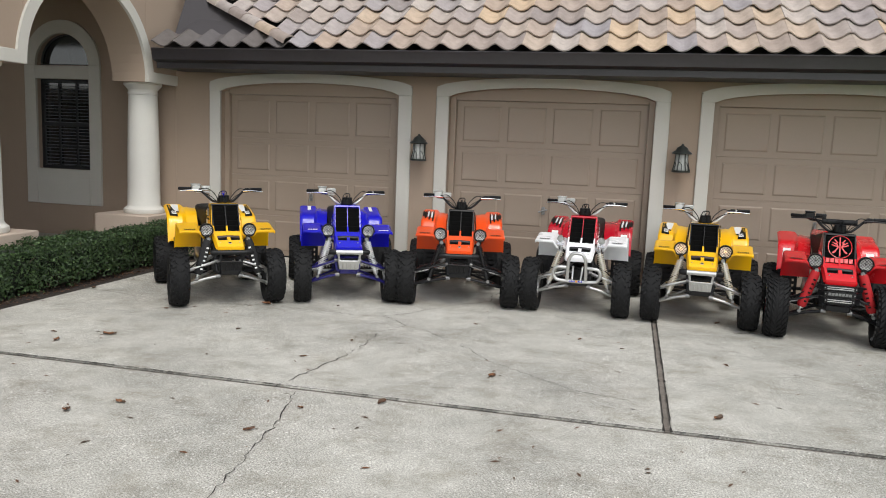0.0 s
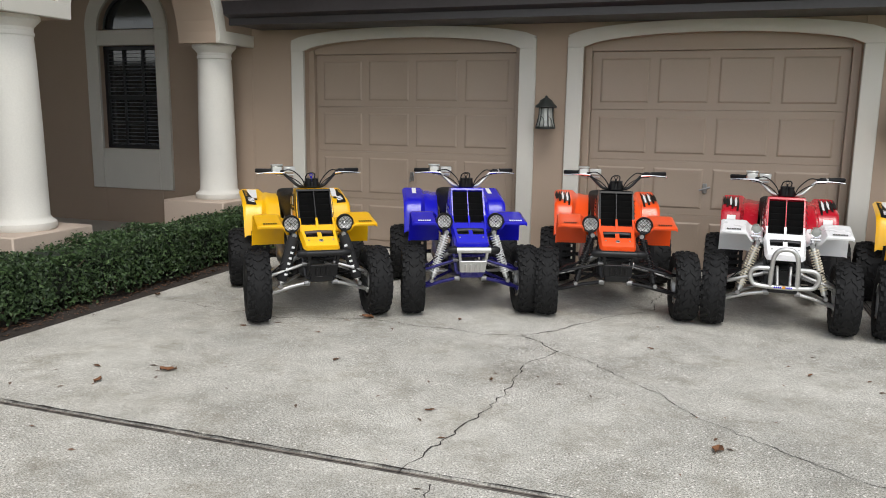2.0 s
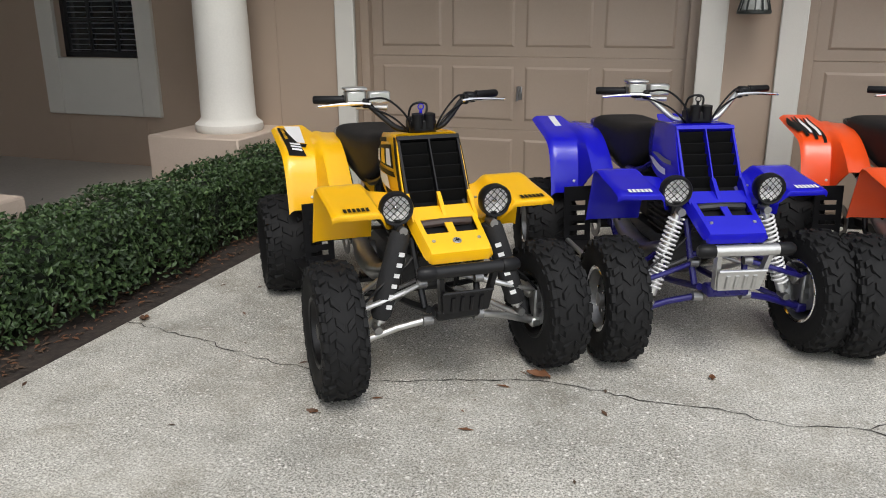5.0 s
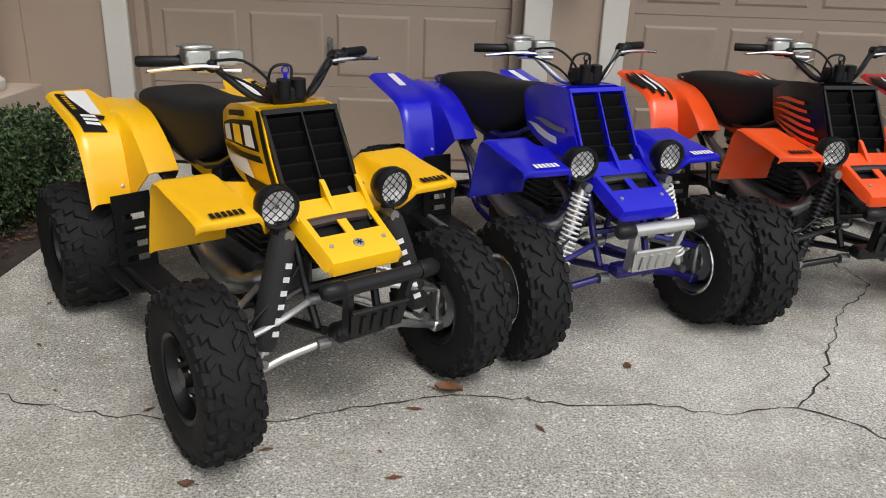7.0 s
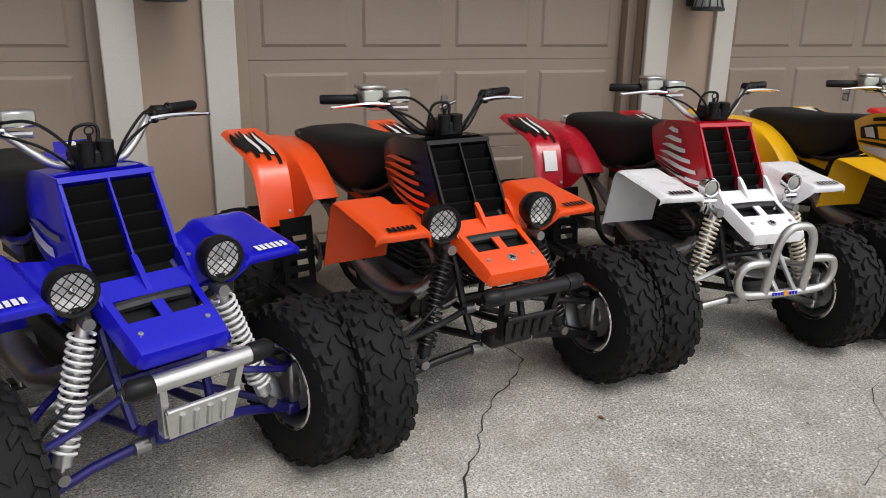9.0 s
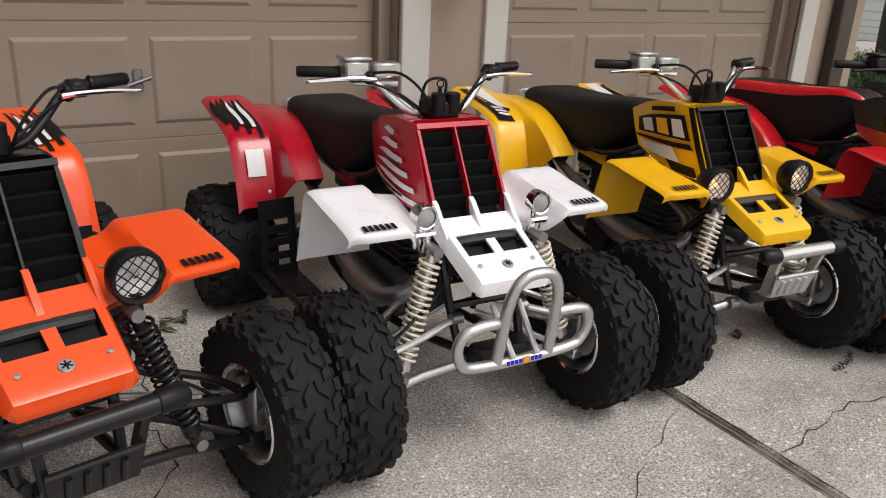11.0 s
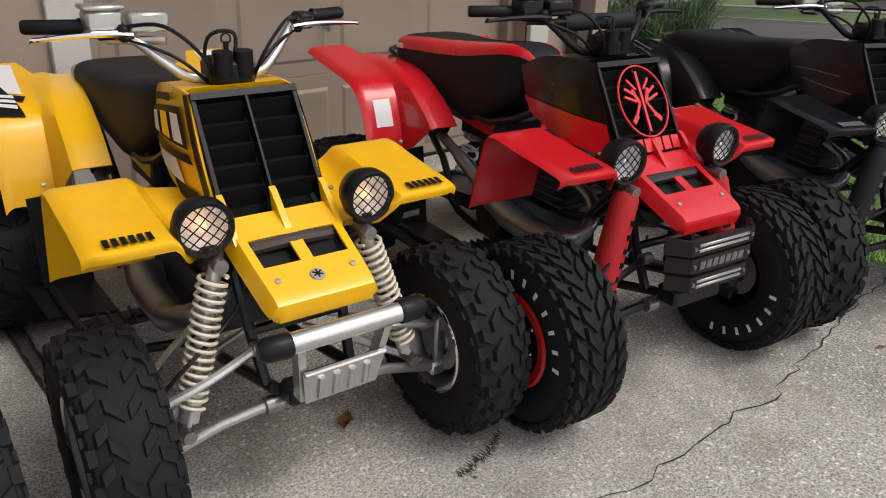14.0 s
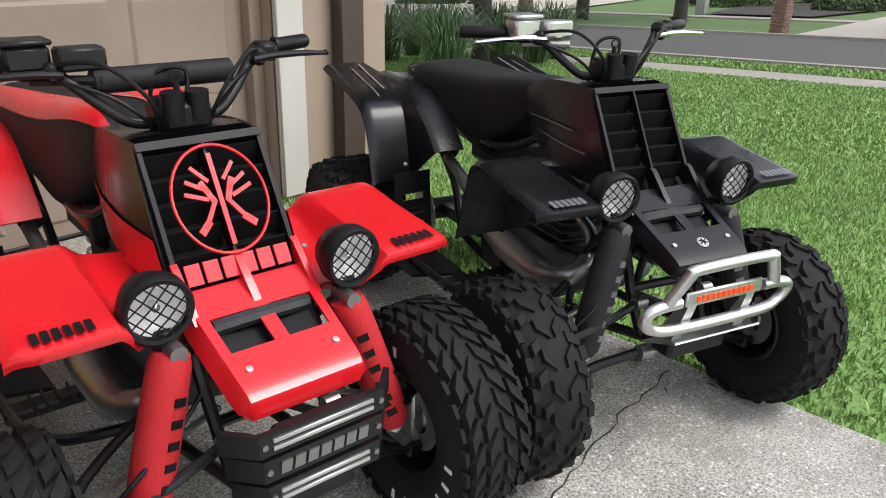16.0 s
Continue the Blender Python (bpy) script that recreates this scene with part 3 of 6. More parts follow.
gut.add([(x, y, z) for x in (-4.14, 6.52) for y, z in prof], [(i, (i + 1) % 10, 10 + (i + 1) % 10, 10 + i) for i in range(10)] + [tuple(range(10)), tuple(range(10, 20))])
setting("gutter", gut, GUTTER, "dark brown metal gutter along the eave", "gutter", 20)
pipe = Shape().box((5.68, WALL_Y - 0.09, 0.05), (5.85, WALL_Y - 0.005, 2.47), 0.012)
pipe.box((5.67, WALL_Y - 0.095, 1.9), (5.86, WALL_Y - 0.002, 1.94), 0.004)
setting("downpipe", pipe, BROWNPIPE, "dark brown square downpipe at the garage corner", "downpipe")

# ---- the entrance arcade at right angles to the garage ----
AX, ACEN, ARAD, AZ = -4.28, 9.445, 1.035, 2.28
arc = Shape()
T = 0.50


def arcade_bay(shape, yc, ylo, yhi):
    n = 28
    for i in range(n):
        a, b = math.pi * i / n, math.pi * (i + 1) / n
        ya, yb = yc - ARAD * math.cos(a), yc - ARAD * math.cos(b)
        za, zb = AZ + ARAD * math.sin(a), AZ + ARAD * math.sin(b)
        shape.add([(x, y, z) for x in (AX, AX - T) for y, z in ((ya, za), (yb, zb), (yb, 4.6), (ya, 4.6))],
                  [(0, 1, 2, 3), (4, 5, 6, 7), (0, 1, 5, 4)])
    for a, b in ((ylo, yc - ARAD), (yc + ARAD, yhi)):
        if b - a > 0.01:
            shape.box((AX - T, a, AZ), (AX, b, 4.6), 0.003)


arcade_bay(arc, ACEN, 8.08, 11.45)
arcade_bay(arc, ACEN - 2.73, ACEN - 2.73 - ARAD - 0.33, 8.08)
setting("arcade_wall", arc, STUCCO, "taupe stucco arcade wall with round arches", "wall")
setting("arcade_roof", Shape().box((-14.3, 3.7, 4.6), (AX + 0.3, 11.9, 4.9), 0.01), GUTTER, "roof over the entrance porch", "roof")
# ceiling, south and front walls: out of view, added to dim the porch
setting("porch_ceiling", Shape().box((-14.0, 4.0, 3.75), (AX - T - 0.002, 11.415, 3.85), 0.01), STUCCO, "unseen taupe porch ceiling, set low to darken the porch", "ceiling")
setting("porch_shade_wall_south", Shape().box((-14.0, 4.0, -0.05), (AX - T - 0.003, 4.3, 2.7), 0.003), STUCCO, "unseen taupe south wall, added to darken the porch", "wall")
setting("porch_shade_wall_front", Shape().box((AX - T, 4.0, -0.05), (AX, 5.35, 4.598), 0.003), STUCCO, "unseen taupe front wall, added to darken the porch", "wall")


def arch_band(yc):
    s = Shape()
    n, w = 30, 0.13
    x0, x1 = AX + 0.03, AX - 0.01
    verts, faces = [], []
    for i in range(n + 1):
        a = math.pi * i / n
        for r in (ARAD - 0.002, ARAD + w):
            for x in (x0, x1):
                verts.append((x, yc - r * math.cos(a), AZ + r * math.sin(a)))
    for i in range(n):
        k = 4 * i
        faces += [(k, k + 2, k + 6, k + 4), (k, k + 1, k + 5, k + 4), (k + 2, k + 3, k + 7, k + 6), (k + 1, k + 3, k + 7, k + 5)]
    s.add(verts, faces)
    return s


for yc in (ACEN, ACEN - 2.73):
    setting("trim_arch", arch_band(yc), TRIM, "pale band round an arcade arch", "trim")
for ya, yb in ((8.40 - 0.65, 8.41), (10.475, 11.15)):
    setting("trim_impost", Shape().box((AX - 0.02, ya, AZ - 0.005), (AX + 0.033, yb, AZ + 0.13), 0.006), TRIM, "pale impost band above a column", "trim")


def column(x, y):
    """Round porch column with a swelling base, necking and capital on a plinth."""
    c = thing("porch_column", "smooth cream round column on a low stucco plinth", "column", pose(x, y, 0), "porch columns")
    prof = [(0.0, 0.55), (0.252, 0.55), (0.265, 0.575), (0.26, 0.61), (0.228, 0.635), (0.212, 0.66), (0.208, 0.9), (0.203, 1.4), (0.192, 1.9), (0.183, 2.12), (0.192, 2.13), (0.192, 2.15), (0.185, 2.16), (0.187, 2.19), (0.228, 2.235), (0.242, 2.25), (0.242, AZ), (0.0, AZ)]
    part("shaft", Shape().lathe(prof, Matrix.Identity(4), 40), COLUMN, c)
    part("plinth", Shape().box((-0.46, -0.42, 0.0), (0.34, 0.42, 0.55), 0.012), PEDESTAL, c, "pinkish stucco plinth")
    return c


for cx, cy in ((-4.56, 8.06), (-4.55, 10.80), (-4.56, 5.33)):
    column(cx, cy)

# porch wall with its arched windows
PW = 11.42
pw = Shape()
WINS = (-6.30, -9.37)
HW, Z0, Z1 = 0.45, 1.05, 2.36
edges = sorted(sum([[w - HW, w + HW] for w in WINS], [-14.0, AX - T]))
for a, b in zip(edges[::2], edges[1::2]):
    pw.box((a, PW, -0.05), (b, PW + 0.3, 4.6), 0.003)
for w in WINS:
    pw.box((w - HW, PW, -0.05), (w + HW, PW + 0.3, Z0), 0.003)
    pw.box((w - HW, PW, Z1), (w + HW, PW + 0.3, Z1 + 0.2), 0.003)
    n = 20
    for i in range(n):
        a, b = math.pi * i / n, math.pi * (i + 1) / n
        xa, xb = w - HW * math.cos(a), w - HW * math.cos(b)
        za, zb = Z1 + 0.2 + HW * math.sin(a), Z1 + 0.2 + HW * math.sin(b)
        pw.add([(x, y, z) for y in (PW, PW + 0.3) for x, z in ((xa, za), (xb, zb), (xb, 4.6), (xa, 4.6))], [(0, 1, 2, 3), (4, 5, 6, 7), (0, 1, 5, 4)])
setting("wall_porch", pw, STUCCO, "taupe stucco porch wall", "wall")
setting("wall_porch_end", Shape().box((-14.3, 5.0, -0.05), (-14.0, 11.7, 4.6), 0.003), STUCCO, "taupe stucco end wall of the porch", "wall")


def porch_window(i, w):
    """Sash window with a six-over-six grid, a fanlight above and a pale surround."""
    win = tagged(new("window_%d" % i), "dark sash window with arched fanlight in a pale surround", "window", "porch windows", "structure")
    y = PW + 0.10
    fr = Shape()
    for a, b, c, d in ((w - HW, w - HW + 0.05, Z0, Z1), (w + HW - 0.05, w + HW, Z0, Z1), (w - HW, w + HW, Z0, Z0 + 0.05), (w - HW, w + HW, Z1 - 0.05, Z1), (w - HW, w + HW, (Z0 + Z1) / 2 - 0.03, (Z0 + Z1) / 2 + 0.03)):
        fr.box((a, y - 0.03, c), (b, y + 0.03, d), 0.004)
    part("window_frame", fr, WINDOWFRAME, win)
    for k in (1, 2):
        xx = w - HW + 2 * HW * k / 3
        part("glazing_bar", Shape().box((xx - 0.012, y - 0.02, Z0), (xx + 0.012, y + 0.01, Z1), 0.003), WINDOWFRAME, win)
    for zz in (Z0 + 0.33, Z1 - 0.33):
        part("glazing_bar", Shape().box((w - HW, y - 0.02, zz - 0.012), (w + HW, y + 0.01, zz + 0.012), 0.003), WINDOWFRAME, win)
    part("pane", Shape().box((w - HW, y + 0.012, Z0), (w + HW, y + 0.018, Z1), 0.001), DARKGLASS, win)
    sl = Shape()
    for k in range(26):
        zz = Z0 + 0.06 + k * 0.048
        sl.add([(w - HW + 0.05, y + 0.009, zz), (w + HW - 0.05, y + 0.009, zz), (w + HW - 0.05, y + 0.0115, zz + 0.008), (w - HW + 0.05, y + 0.0115, zz + 0.008)], [(0, 1, 2, 3)])
    part("blind", sl, INKGREY, win, "lowered slatted blind behind the glass")
    n = 20
    fan = [(w - (HW - 0.0) * math.cos(math.pi * k / n), Z1 + 0.2 + HW * math.sin(math.pi * k / n)) for k in range(n + 1)]
    part("fanlight", Shape().add([(x, y + 0.015, z) for x, z in fan], [tuple(range(n + 1))]), DARKGLASS, win)
    part("fanlight_frame", Shape().tube([(x, y, z) for x, z in fan], 0.022, 6, 0, True), WINDOWFRAME, win)
    tr = Shape()
    wt, y0, y1 = 0.19, PW - 0.035, PW + 0.02
    tr.box((w - HW - wt, y0, 0.53), (w - HW, y1, Z1 + 0.2), 0.006).box((w + HW, y0, 0.53), (w + HW + wt, y1, Z1 + 0.2), 0.006)
    tr.box((w - HW, y0, 0.53), (w + HW, y1, Z0 - 0.001), 0.004).box((w - HW, y0, Z1 + 0.001), (w + HW, y1, Z1 + 0.19), 0.004)
    verts, faces = [], []
    for k in range(n + 1):
        a = math.pi * k / n
        for r in (HW, HW + wt):
            for yy in (y0, y1):
                verts.append((w - r * math.cos(a), yy, Z1 + 0.2 + r * math.sin(a)))
    for k in range(n):
        q = 4 * k
        faces += [(q, q + 2, q + 6, q + 4), (q, q + 1, q + 5, q + 4), (q + 2, q + 3, q + 7, q + 6)]
    tr.add(verts, faces)
    part("surround", tr, TRIM, win, "pale grey stucco surround")
    # black board in place of the unlit room
    part("dark_room_board", Shape().box((w - HW - 0.1, PW + 0.31, Z0 - 0.1), (w + HW + 0.1, PW + 0.33, Z1 + 0.9), 0.002), WINDOWFRAME, win)


for i, w in enumerate(WINS):
    porch_window(i + 1, w)


def wall_lantern(x, z):
    """Bronze coach lantern: back plate, scrolled arm, domed cap, flared glass cage."""
    yl = WALL_Y - 0.16
    l = thing("wall_lantern", "dark bronze coach lantern with frosted panes on the stucco", "wall lamp", pose(x, yl, z), "garage lanterns")
    part("back_plate", Shape().box((-0.05, 0.135, -0.12), (0.05, 0.16, 0.12), 0.008), LANTERN, l)
    part("arm", Shape().tube([(0, 0.14, 0.06), (0, 0.08, 0.15), (0, 0.02, 0.165), (0, 0, 0.14)], 0.010, 8, 5), LANTERN, l)
    I = Matrix.Identity(4)
    part("cap", Shape().lathe([(0.0, 0.185), (0.012, 0.18), (0.014, 0.165), (0.03, 0.155), (0.062, 0.135), (0.075, 0.105), (0.105, 0.085), (0.115, 0.07), (0.105, 0.062), (0.0, 0.065)], I, 18), LANTERN, l)
    part("glass_cage", Shape().lathe([(0.066, 0.06), (0.074, -0.04), (0.088, -0.12), (0.085, -0.125), (0.0, -0.125)], I, 8), LANTERNGLASS, l, "frosted glass panes")
    for k in range(6):
        a = math.pi * 2 * k / 6
        c, s = math.cos(a), math.sin(a)
        part("cage_rib", Shape().tube([(0.068 * c, 0.068 * s, 0.06), (0.071 * c, 0.071 * s, -0.02), (0.098 * c, 0.098 * s, -0.135)], 0.006, 6, 3), LANTERN, l)
        c2, s2 = math.cos(a + 0.52), math.sin(a + 0.52)
        part("cage_brace", Shape().tube([(0.071 * c, 0.071 * s, -0.02), (0.078 * c2, 0.078 * s2, -0.06), (0.096 * c2, 0.096 * s2, -0.13)], 0.004, 5, 3), LANTERN, l)
    part("base_ring", Shape().lathe([(0.09, -0.125), (0.104, -0.13), (0.104, -0.145), (0.09, -0.15), (0.0, -0.15)], I, 18), LANTERN, l)
    return l


for lx in (-0.755, 2.425):
    wall_lantern(lx, 1.565)


# ---- the quad bikes ----
# local frame: x across, y from the nose backwards, z up; the headlights stand at y = 0
AXLE_F, AXLE_R, TRACK_F, TRACK_R, RAD_F, RAD_R = 0.01, 1.32, 0.448, 0.450, 0.268, 0.258
SIDEWAYS = pose(0, 0, 0, 0, 90, 0)


def knob(shape, ang, x, r, lx, lt, h, skew=0.0):
    """One tread block on a tyre that rolls about x."""
    pts = []
    for top, rr in ((1.0, r - 0.006), (0.78, r + h)):
        for sx, st in ((-1, -1), (1, -1), (1, 1), (-1, 1)):
            a = ang + (st * lt * top + sx * skew) / r
            pts.append((x + sx * lx * top, rr * math.cos(a), rr * math.sin(a)))
    shape.add(pts, [(0, 1, 2, 3), (4, 5, 6, 7), (0, 1, 5, 4), (1, 2, 6, 5), (2, 3, 7, 6), (3, 0, 4, 7)])


def tyre_shape(R, hw, rim, road=False):
    """Carcass and tread blocks, as two shapes."""
    s = Shape()
    k = hw / 0.1
    prof = [(rim, -0.076 * k), (rim + 0.018, -0.088 * k), (R * 0.68, -0.100 * k), (R * 0.83, -0.101 * k), (R * 0.91, -0.088 * k), (R * 0.955, -0.062 * k), (R * 0.978, -0.03 * k)]
    prof = prof + [(R * 0.983, 0.0)] + [(r, -h) for r, h in reversed(prof)]
    if road:
        prof = [(r * (1.0 if r < R * 0.9 else 1.012), h) for r, h in prof]
    s.lathe(prof, SIDEWAYS, 44)
    carcass, s = s, Shape()
    n = 22
    if road:
        for i in range(30):
            a = 2 * math.pi * i / 30
            for sx in (-1, 1):
                knob(s, a + (0 if sx < 0 else 0.1), sx * 0.025 * k, R * 0.988, 0.020 * k, 0.0215, 0.010, sx * 0.020)
                knob(s, a + 0.06, sx * 0.068 * k, R * 0.975, 0.018 * k, 0.0215, 0.011, sx * 0.018)
                knob(s, a + 0.02, sx * 0.094 * k, R * 0.925, 0.007 * k, 0.0190, 0.012, 0)
        return carcass, s
    for i in range(n):
        a = 2 * math.pi * i / n
        odd = i % 2
        for sx in (-1, 1):
            knob(s, a, sx * (0.024 if odd else 0.034) * k, R * 0.98, 0.020 * k, 0.016, 0.0085, sx * 0.014)
            knob(s, a + math.pi / n, sx * (0.064 if odd else 0.058) * k, R * 0.956, 0.018 * k, 0.016, 0.009, -sx * 0.008)
            knob(s, a, sx * 0.088 * k, R * 0.895, 0.013 * k, 0.020, 0.013, 0)
            knob(s, a + math.pi / n, sx * 0.099 * k, R * 0.84, 0.005 * k, 0.013, 0.010, 0)
    return carcass, s


TYRES = {k: [mesh_of(n, q, RUBBER, 30) for n, q in zip(("tyre", "tread"), tyre_shape(*a))]
         for k, a in (("front", (RAD_F, 0.085, 0.128)), ("road", (RAD_F, 0.098, 0.128, True)), ("rear", (RAD_R, 0.138, 0.118)))}


def rim_shape(rim, hw, dish):
    """Rim barrel, both lips and the dished centre, outside towards +x."""
    s = Shape()
    k = hw / 0.1
    s.lathe([(rim + 0.012, -0.080 * k), (rim + 0.014, -0.072 * k), (rim, -0.066 * k), (rim - 0.014, -0.03 * k), (rim - 0.016, 0.03 * k), (rim, 0.066 * k), (rim + 0.014, 0.072 * k), (rim + 0.012, 0.080 * k), (rim - 0.004, 0.076 * k), (rim - 0.022, 0.028 * k), (rim - 0.024, -0.028 * k), (rim - 0.004, -0.076 * k)], SIDEWAYS, 36, True)
    s.lathe([(rim - 0.018, dish + 0.012), (rim * 0.72, dish + 0.016), (rim * 0.60, dish + 0.018), (0.034, dish + 0.020), (0.030, dish + 0.045), (0.0, dish + 0.047)], SIDEWAYS, 30)
    return s


RIMS = {(r, c): mesh_of("rim", rim_shape(r, h, d), m) for r, h, d in ((0.128, 0.090, 0.02), (0.118, 0.138, 0.045)) for c, m in (("silver", STEEL), ("black", BLACKMETAL))}


def lip_shape(rim, hw, sx):
    s = Shape()
    if sx:
        s.lathe([(rim + 0.013, sx * 0.081 * hw / 0.1), (rim + 0.016, sx * 0.076 * hw / 0.1), (rim + 0.008, sx * 0.084 * hw / 0.1), (rim - 0.001, sx * 0.079 * hw / 0.1), (rim + 0.004, sx * 0.075 * hw / 0.1)], SIDEWAYS, 40, True)
    return s


LIPS = {(r, c, sx): mesh_of("rim_lip", lip_shape(r, h, sx), m) for sx in (-1, 1) for r, h in ((0.128, 0.090), (0.118, 0.138)) for c, m in (("silver", CHROME), ("black", BLACKMETAL))}
disc = Shape().lathe([(0.045, -0.002), (0.086, -0.002), (0.086, 0.002), (0.045, 0.002)], SIDEWAYS, 36, True)
for q in range(30):
    ang = 2 * math.pi * q / 30
    rr = (0.056, 0.066, 0.076)[q % 3]
    disc.lathe([(0.004, -0.0035), (0.0, -0.0036)], Matrix.Translation((0, rr * math.cos(ang), rr * math.sin(ang))) @ SIDEWAYS, 6)
DISC = mesh_of("brake_disc", disc, STEEL)
CALIPER = mesh_of("caliper", Shape().box((-0.03, -0.032, 0.045), (0.022, 0.032, 0.10), 0.010).tube([(-0.034, -0.012, 0.07), (0.03, -0.012, 0.07)], 0.013), SILVER)
HUB = mesh_of("hub", Shape().lathe([(0.0, -0.055), (0.022, -0.054), (0.026, -0.03), (0.045, -0.015), (0.048, 0.02), (0.03, 0.03)], SIDEWAYS, 20).box((-0.06, -0.02, -0.075), (-0.02, 0.02, 0.085), 0.008), STEEL)
NUT = mesh_of("wheel_nut", Shape().lathe([(0.009, 0), (0.009, 0.014), (0.006, 0.017), (0.0, 0.017)], SIDEWAYS, 6), CHROME)


def link(name, me, parent, m, label=""):
    ob = new(name, me)
    ob.parent = parent
    ob.matrix_local = m
    return tagged(ob, label) if label else ob


def wheel(bike, side, front, rim_color, kind, ring=None, steer=0.0, wide=0.0, shift=0.0):
    x = side * (TRACK_F + wide if front else TRACK_R) + (shift if front else 0)
    w = new("front_wheel" if front else "rear_wheel")
    w.parent = bike
    turn = pose(0, 0, 0, 0, 0, steer + (0 if side > 0 else 180))
    w.matrix_local = Matrix.Translation((x, AXLE_F if front else AXLE_R, RAD_F if front else RAD_R)) @ turn
    I = Matrix.Identity(4)
    roll = pose(0, 0, 0, random.uniform(0, 360))
    link("tyre", TYRES[kind][0], w, roll)
    tagged(link("tread", TYRES[kind][1], w, roll), "", "", "", "stuff")
    r = 0.128 if front else 0.118
    link("rim", RIMS[(r, rim_color)], w, I)
    for sx in (-1, 1):
        link("rim_lip", LIPS[(r, rim_color, sx)], w, I)
    if front:
        link("brake_disc", DISC, w, Matrix.Translation((-0.035, 0, 0)))
        link("caliper", CALIPER, w, Matrix.Translation((-0.04, 0, 0)) @ pose(0, 0, 0, -50))
        link("hub", HUB, w, I)
    for k in range(4):
        a = math.pi / 4 + k * math.pi / 2
        link("wheel_nut", NUT, w, Matrix.Translation(((0.04 if front else 0.065), 0.055 * math.cos(a), 0.055 * math.sin(a))))
    if ring:
        part("beadlock_ring", Shape().lathe([(0.108, 0.073), (0.140, 0.077), (0.142, 0.084), (0.134, 0.089), (0.110, 0.085)], SIDEWAYS, 36, True), ring, w, "red beadlock ring")
    if kind == "road":
        for sx in (-1, 1):
            for k in range(14):
                a0 = 0.26 * (k % 7) + (0.0 if k < 7 else math.pi)
                pts = [(sx * q, r * math.cos(a0 + da), r * math.sin(a0 + da)) for r, q in ((0.186, 0.0982), (0.212, 0.1002)) for da in (0.0, 0.055)]
                pts += [(p[0] - sx * 0.006, p[1], p[2]) for p in pts]
                part("sidewall_mark", Shape().hull(pts), INKWHITE, w, "white sidewall lettering")
    return w


def front_fender(u, v):
    """u: from the cowl outwards; v: from the front lip over the crest down behind the wheel."""
    x = 0.150 + 0.303 * u
    lip = 0.10 - 0.112 * min(1, max(0, (u - 0.14) / 0.24)) + 0.022 * max(0, (u - 0.82) / 0.18) ** 2
    y, z = curve_at([(lip + 0.006, 0.696), (lip, 0.712), (lip + 0.010, 0.722), (lip * 0.6 + 0.085, 0.734), (0.205, 0.748), (0.318, 0.764), (0.352, 0.744), (0.370, 0.680), (0.392, 0.598), (0.414, 0.512)], v)
    step = min(1, max(0, (0.42 - u) / 0.17))
    step = step * step * (3 - 2 * step)
    z -= (0.062 * step + 0.02 * max(0, 1 - u / 0.25)) * max(0, 1 - max(0, v - 0.45) / 0.35)
    z -= 0.014 * max(0, (u - 0.92) / 0.08) ** 2 * (1 - 0.6 * v)
    x += 0.020 * max(0, v - 0.4) * u
    return (x, y, z)


def rear_fender(u, v):
    """u: from the seat outwards; v: from the raised rear tip forwards and down before the wheel."""
    outer = Vector((0.470, *curve_at([(1.616, 0.832), (1.50, 0.812), (1.38, 0.793), (1.27, 0.775), (1.185, 0.745), (1.135, 0.680), (1.10, 0.590), (1.074, 0.486)], v)))
    inner = Vector((0.148 + 0.03 * v, *curve_at([(1.50, 0.800), (1.43, 0.800), (1.35, 0.798), (1.26, 0.790), (1.17, 0.768), (1.08, 0.730), (0.99, 0.678), (0.92, 0.622)], v)))
    w = min(1, max(0, (u - 0.36) / 0.13))
    w = w * w * (3 - 2 * w)
    p = inner.lerp(outer, w)
    x = 0.148 + 0.03 * v * (1 - u) + 0.322 * u
    z = p.z - 0.020 * max(0, (u - 0.90) / 0.10) ** 2 + 0.012 * math.exp(-((u - 0.30) / 0.10) ** 2) * (1 - v)
    return (x, p.y, z)


def hood(u, v):
    """u: -1..1 across; v: from the low front lip up to the foot of the grille."""
    y, z = curve_at([(-0.141, 0.540), (-0.146, 0.582), (-0.112, 0.604), (-0.05, 0.632), (0.018, 0.662), (0.098, 0.702)], v)
    w = 0.124 + 0.024 * v
    d = max(0, abs(u) - 0.88) / 0.12
    return (u * (w + 0.004 * (1 - v)) - math.copysign(0.006, u) * d * max(0, 0.3 - v) * 3, y + 0.035 * d * max(0, 0.4 - v), z - 0.045 * d ** 1.5 * min(1, v / 0.35) + 0.006 * d * max(0, 0.3 - v))


def patch(f, u0, u1, v0, v1, lift, nu=6, nv=6):
    """A decal lying on a surface."""
    def g(u, v):
        p = Vector(f(u, v))
        du, dv = Vector(f(u + 0.01, v)) - p, Vector(f(u, v + 0.01)) - p
        n = du.cross(dv).normalized()
        return p + (n if n.z > 0 else -n) * lift
    return Shape().surf(g, span(u0, u1, nu), span(v0, v1, nv), 0.0)


def slant(f, corners, lift):
    """A four-cornered decal; corners are given on the surface, in turn."""
    (a, b), (c, d), (e, g_), (h, k) = corners
    m = lambda s, t: f((a * (1 - s) + c * s) * (1 - t) + (h * (1 - s) + e * s) * t, (b * (1 - s) + d * s) * (1 - t) + (k * (1 - s) + g_ * s) * t)
    return patch(m, 0, 1, 0, 1, lift, 10, 10)


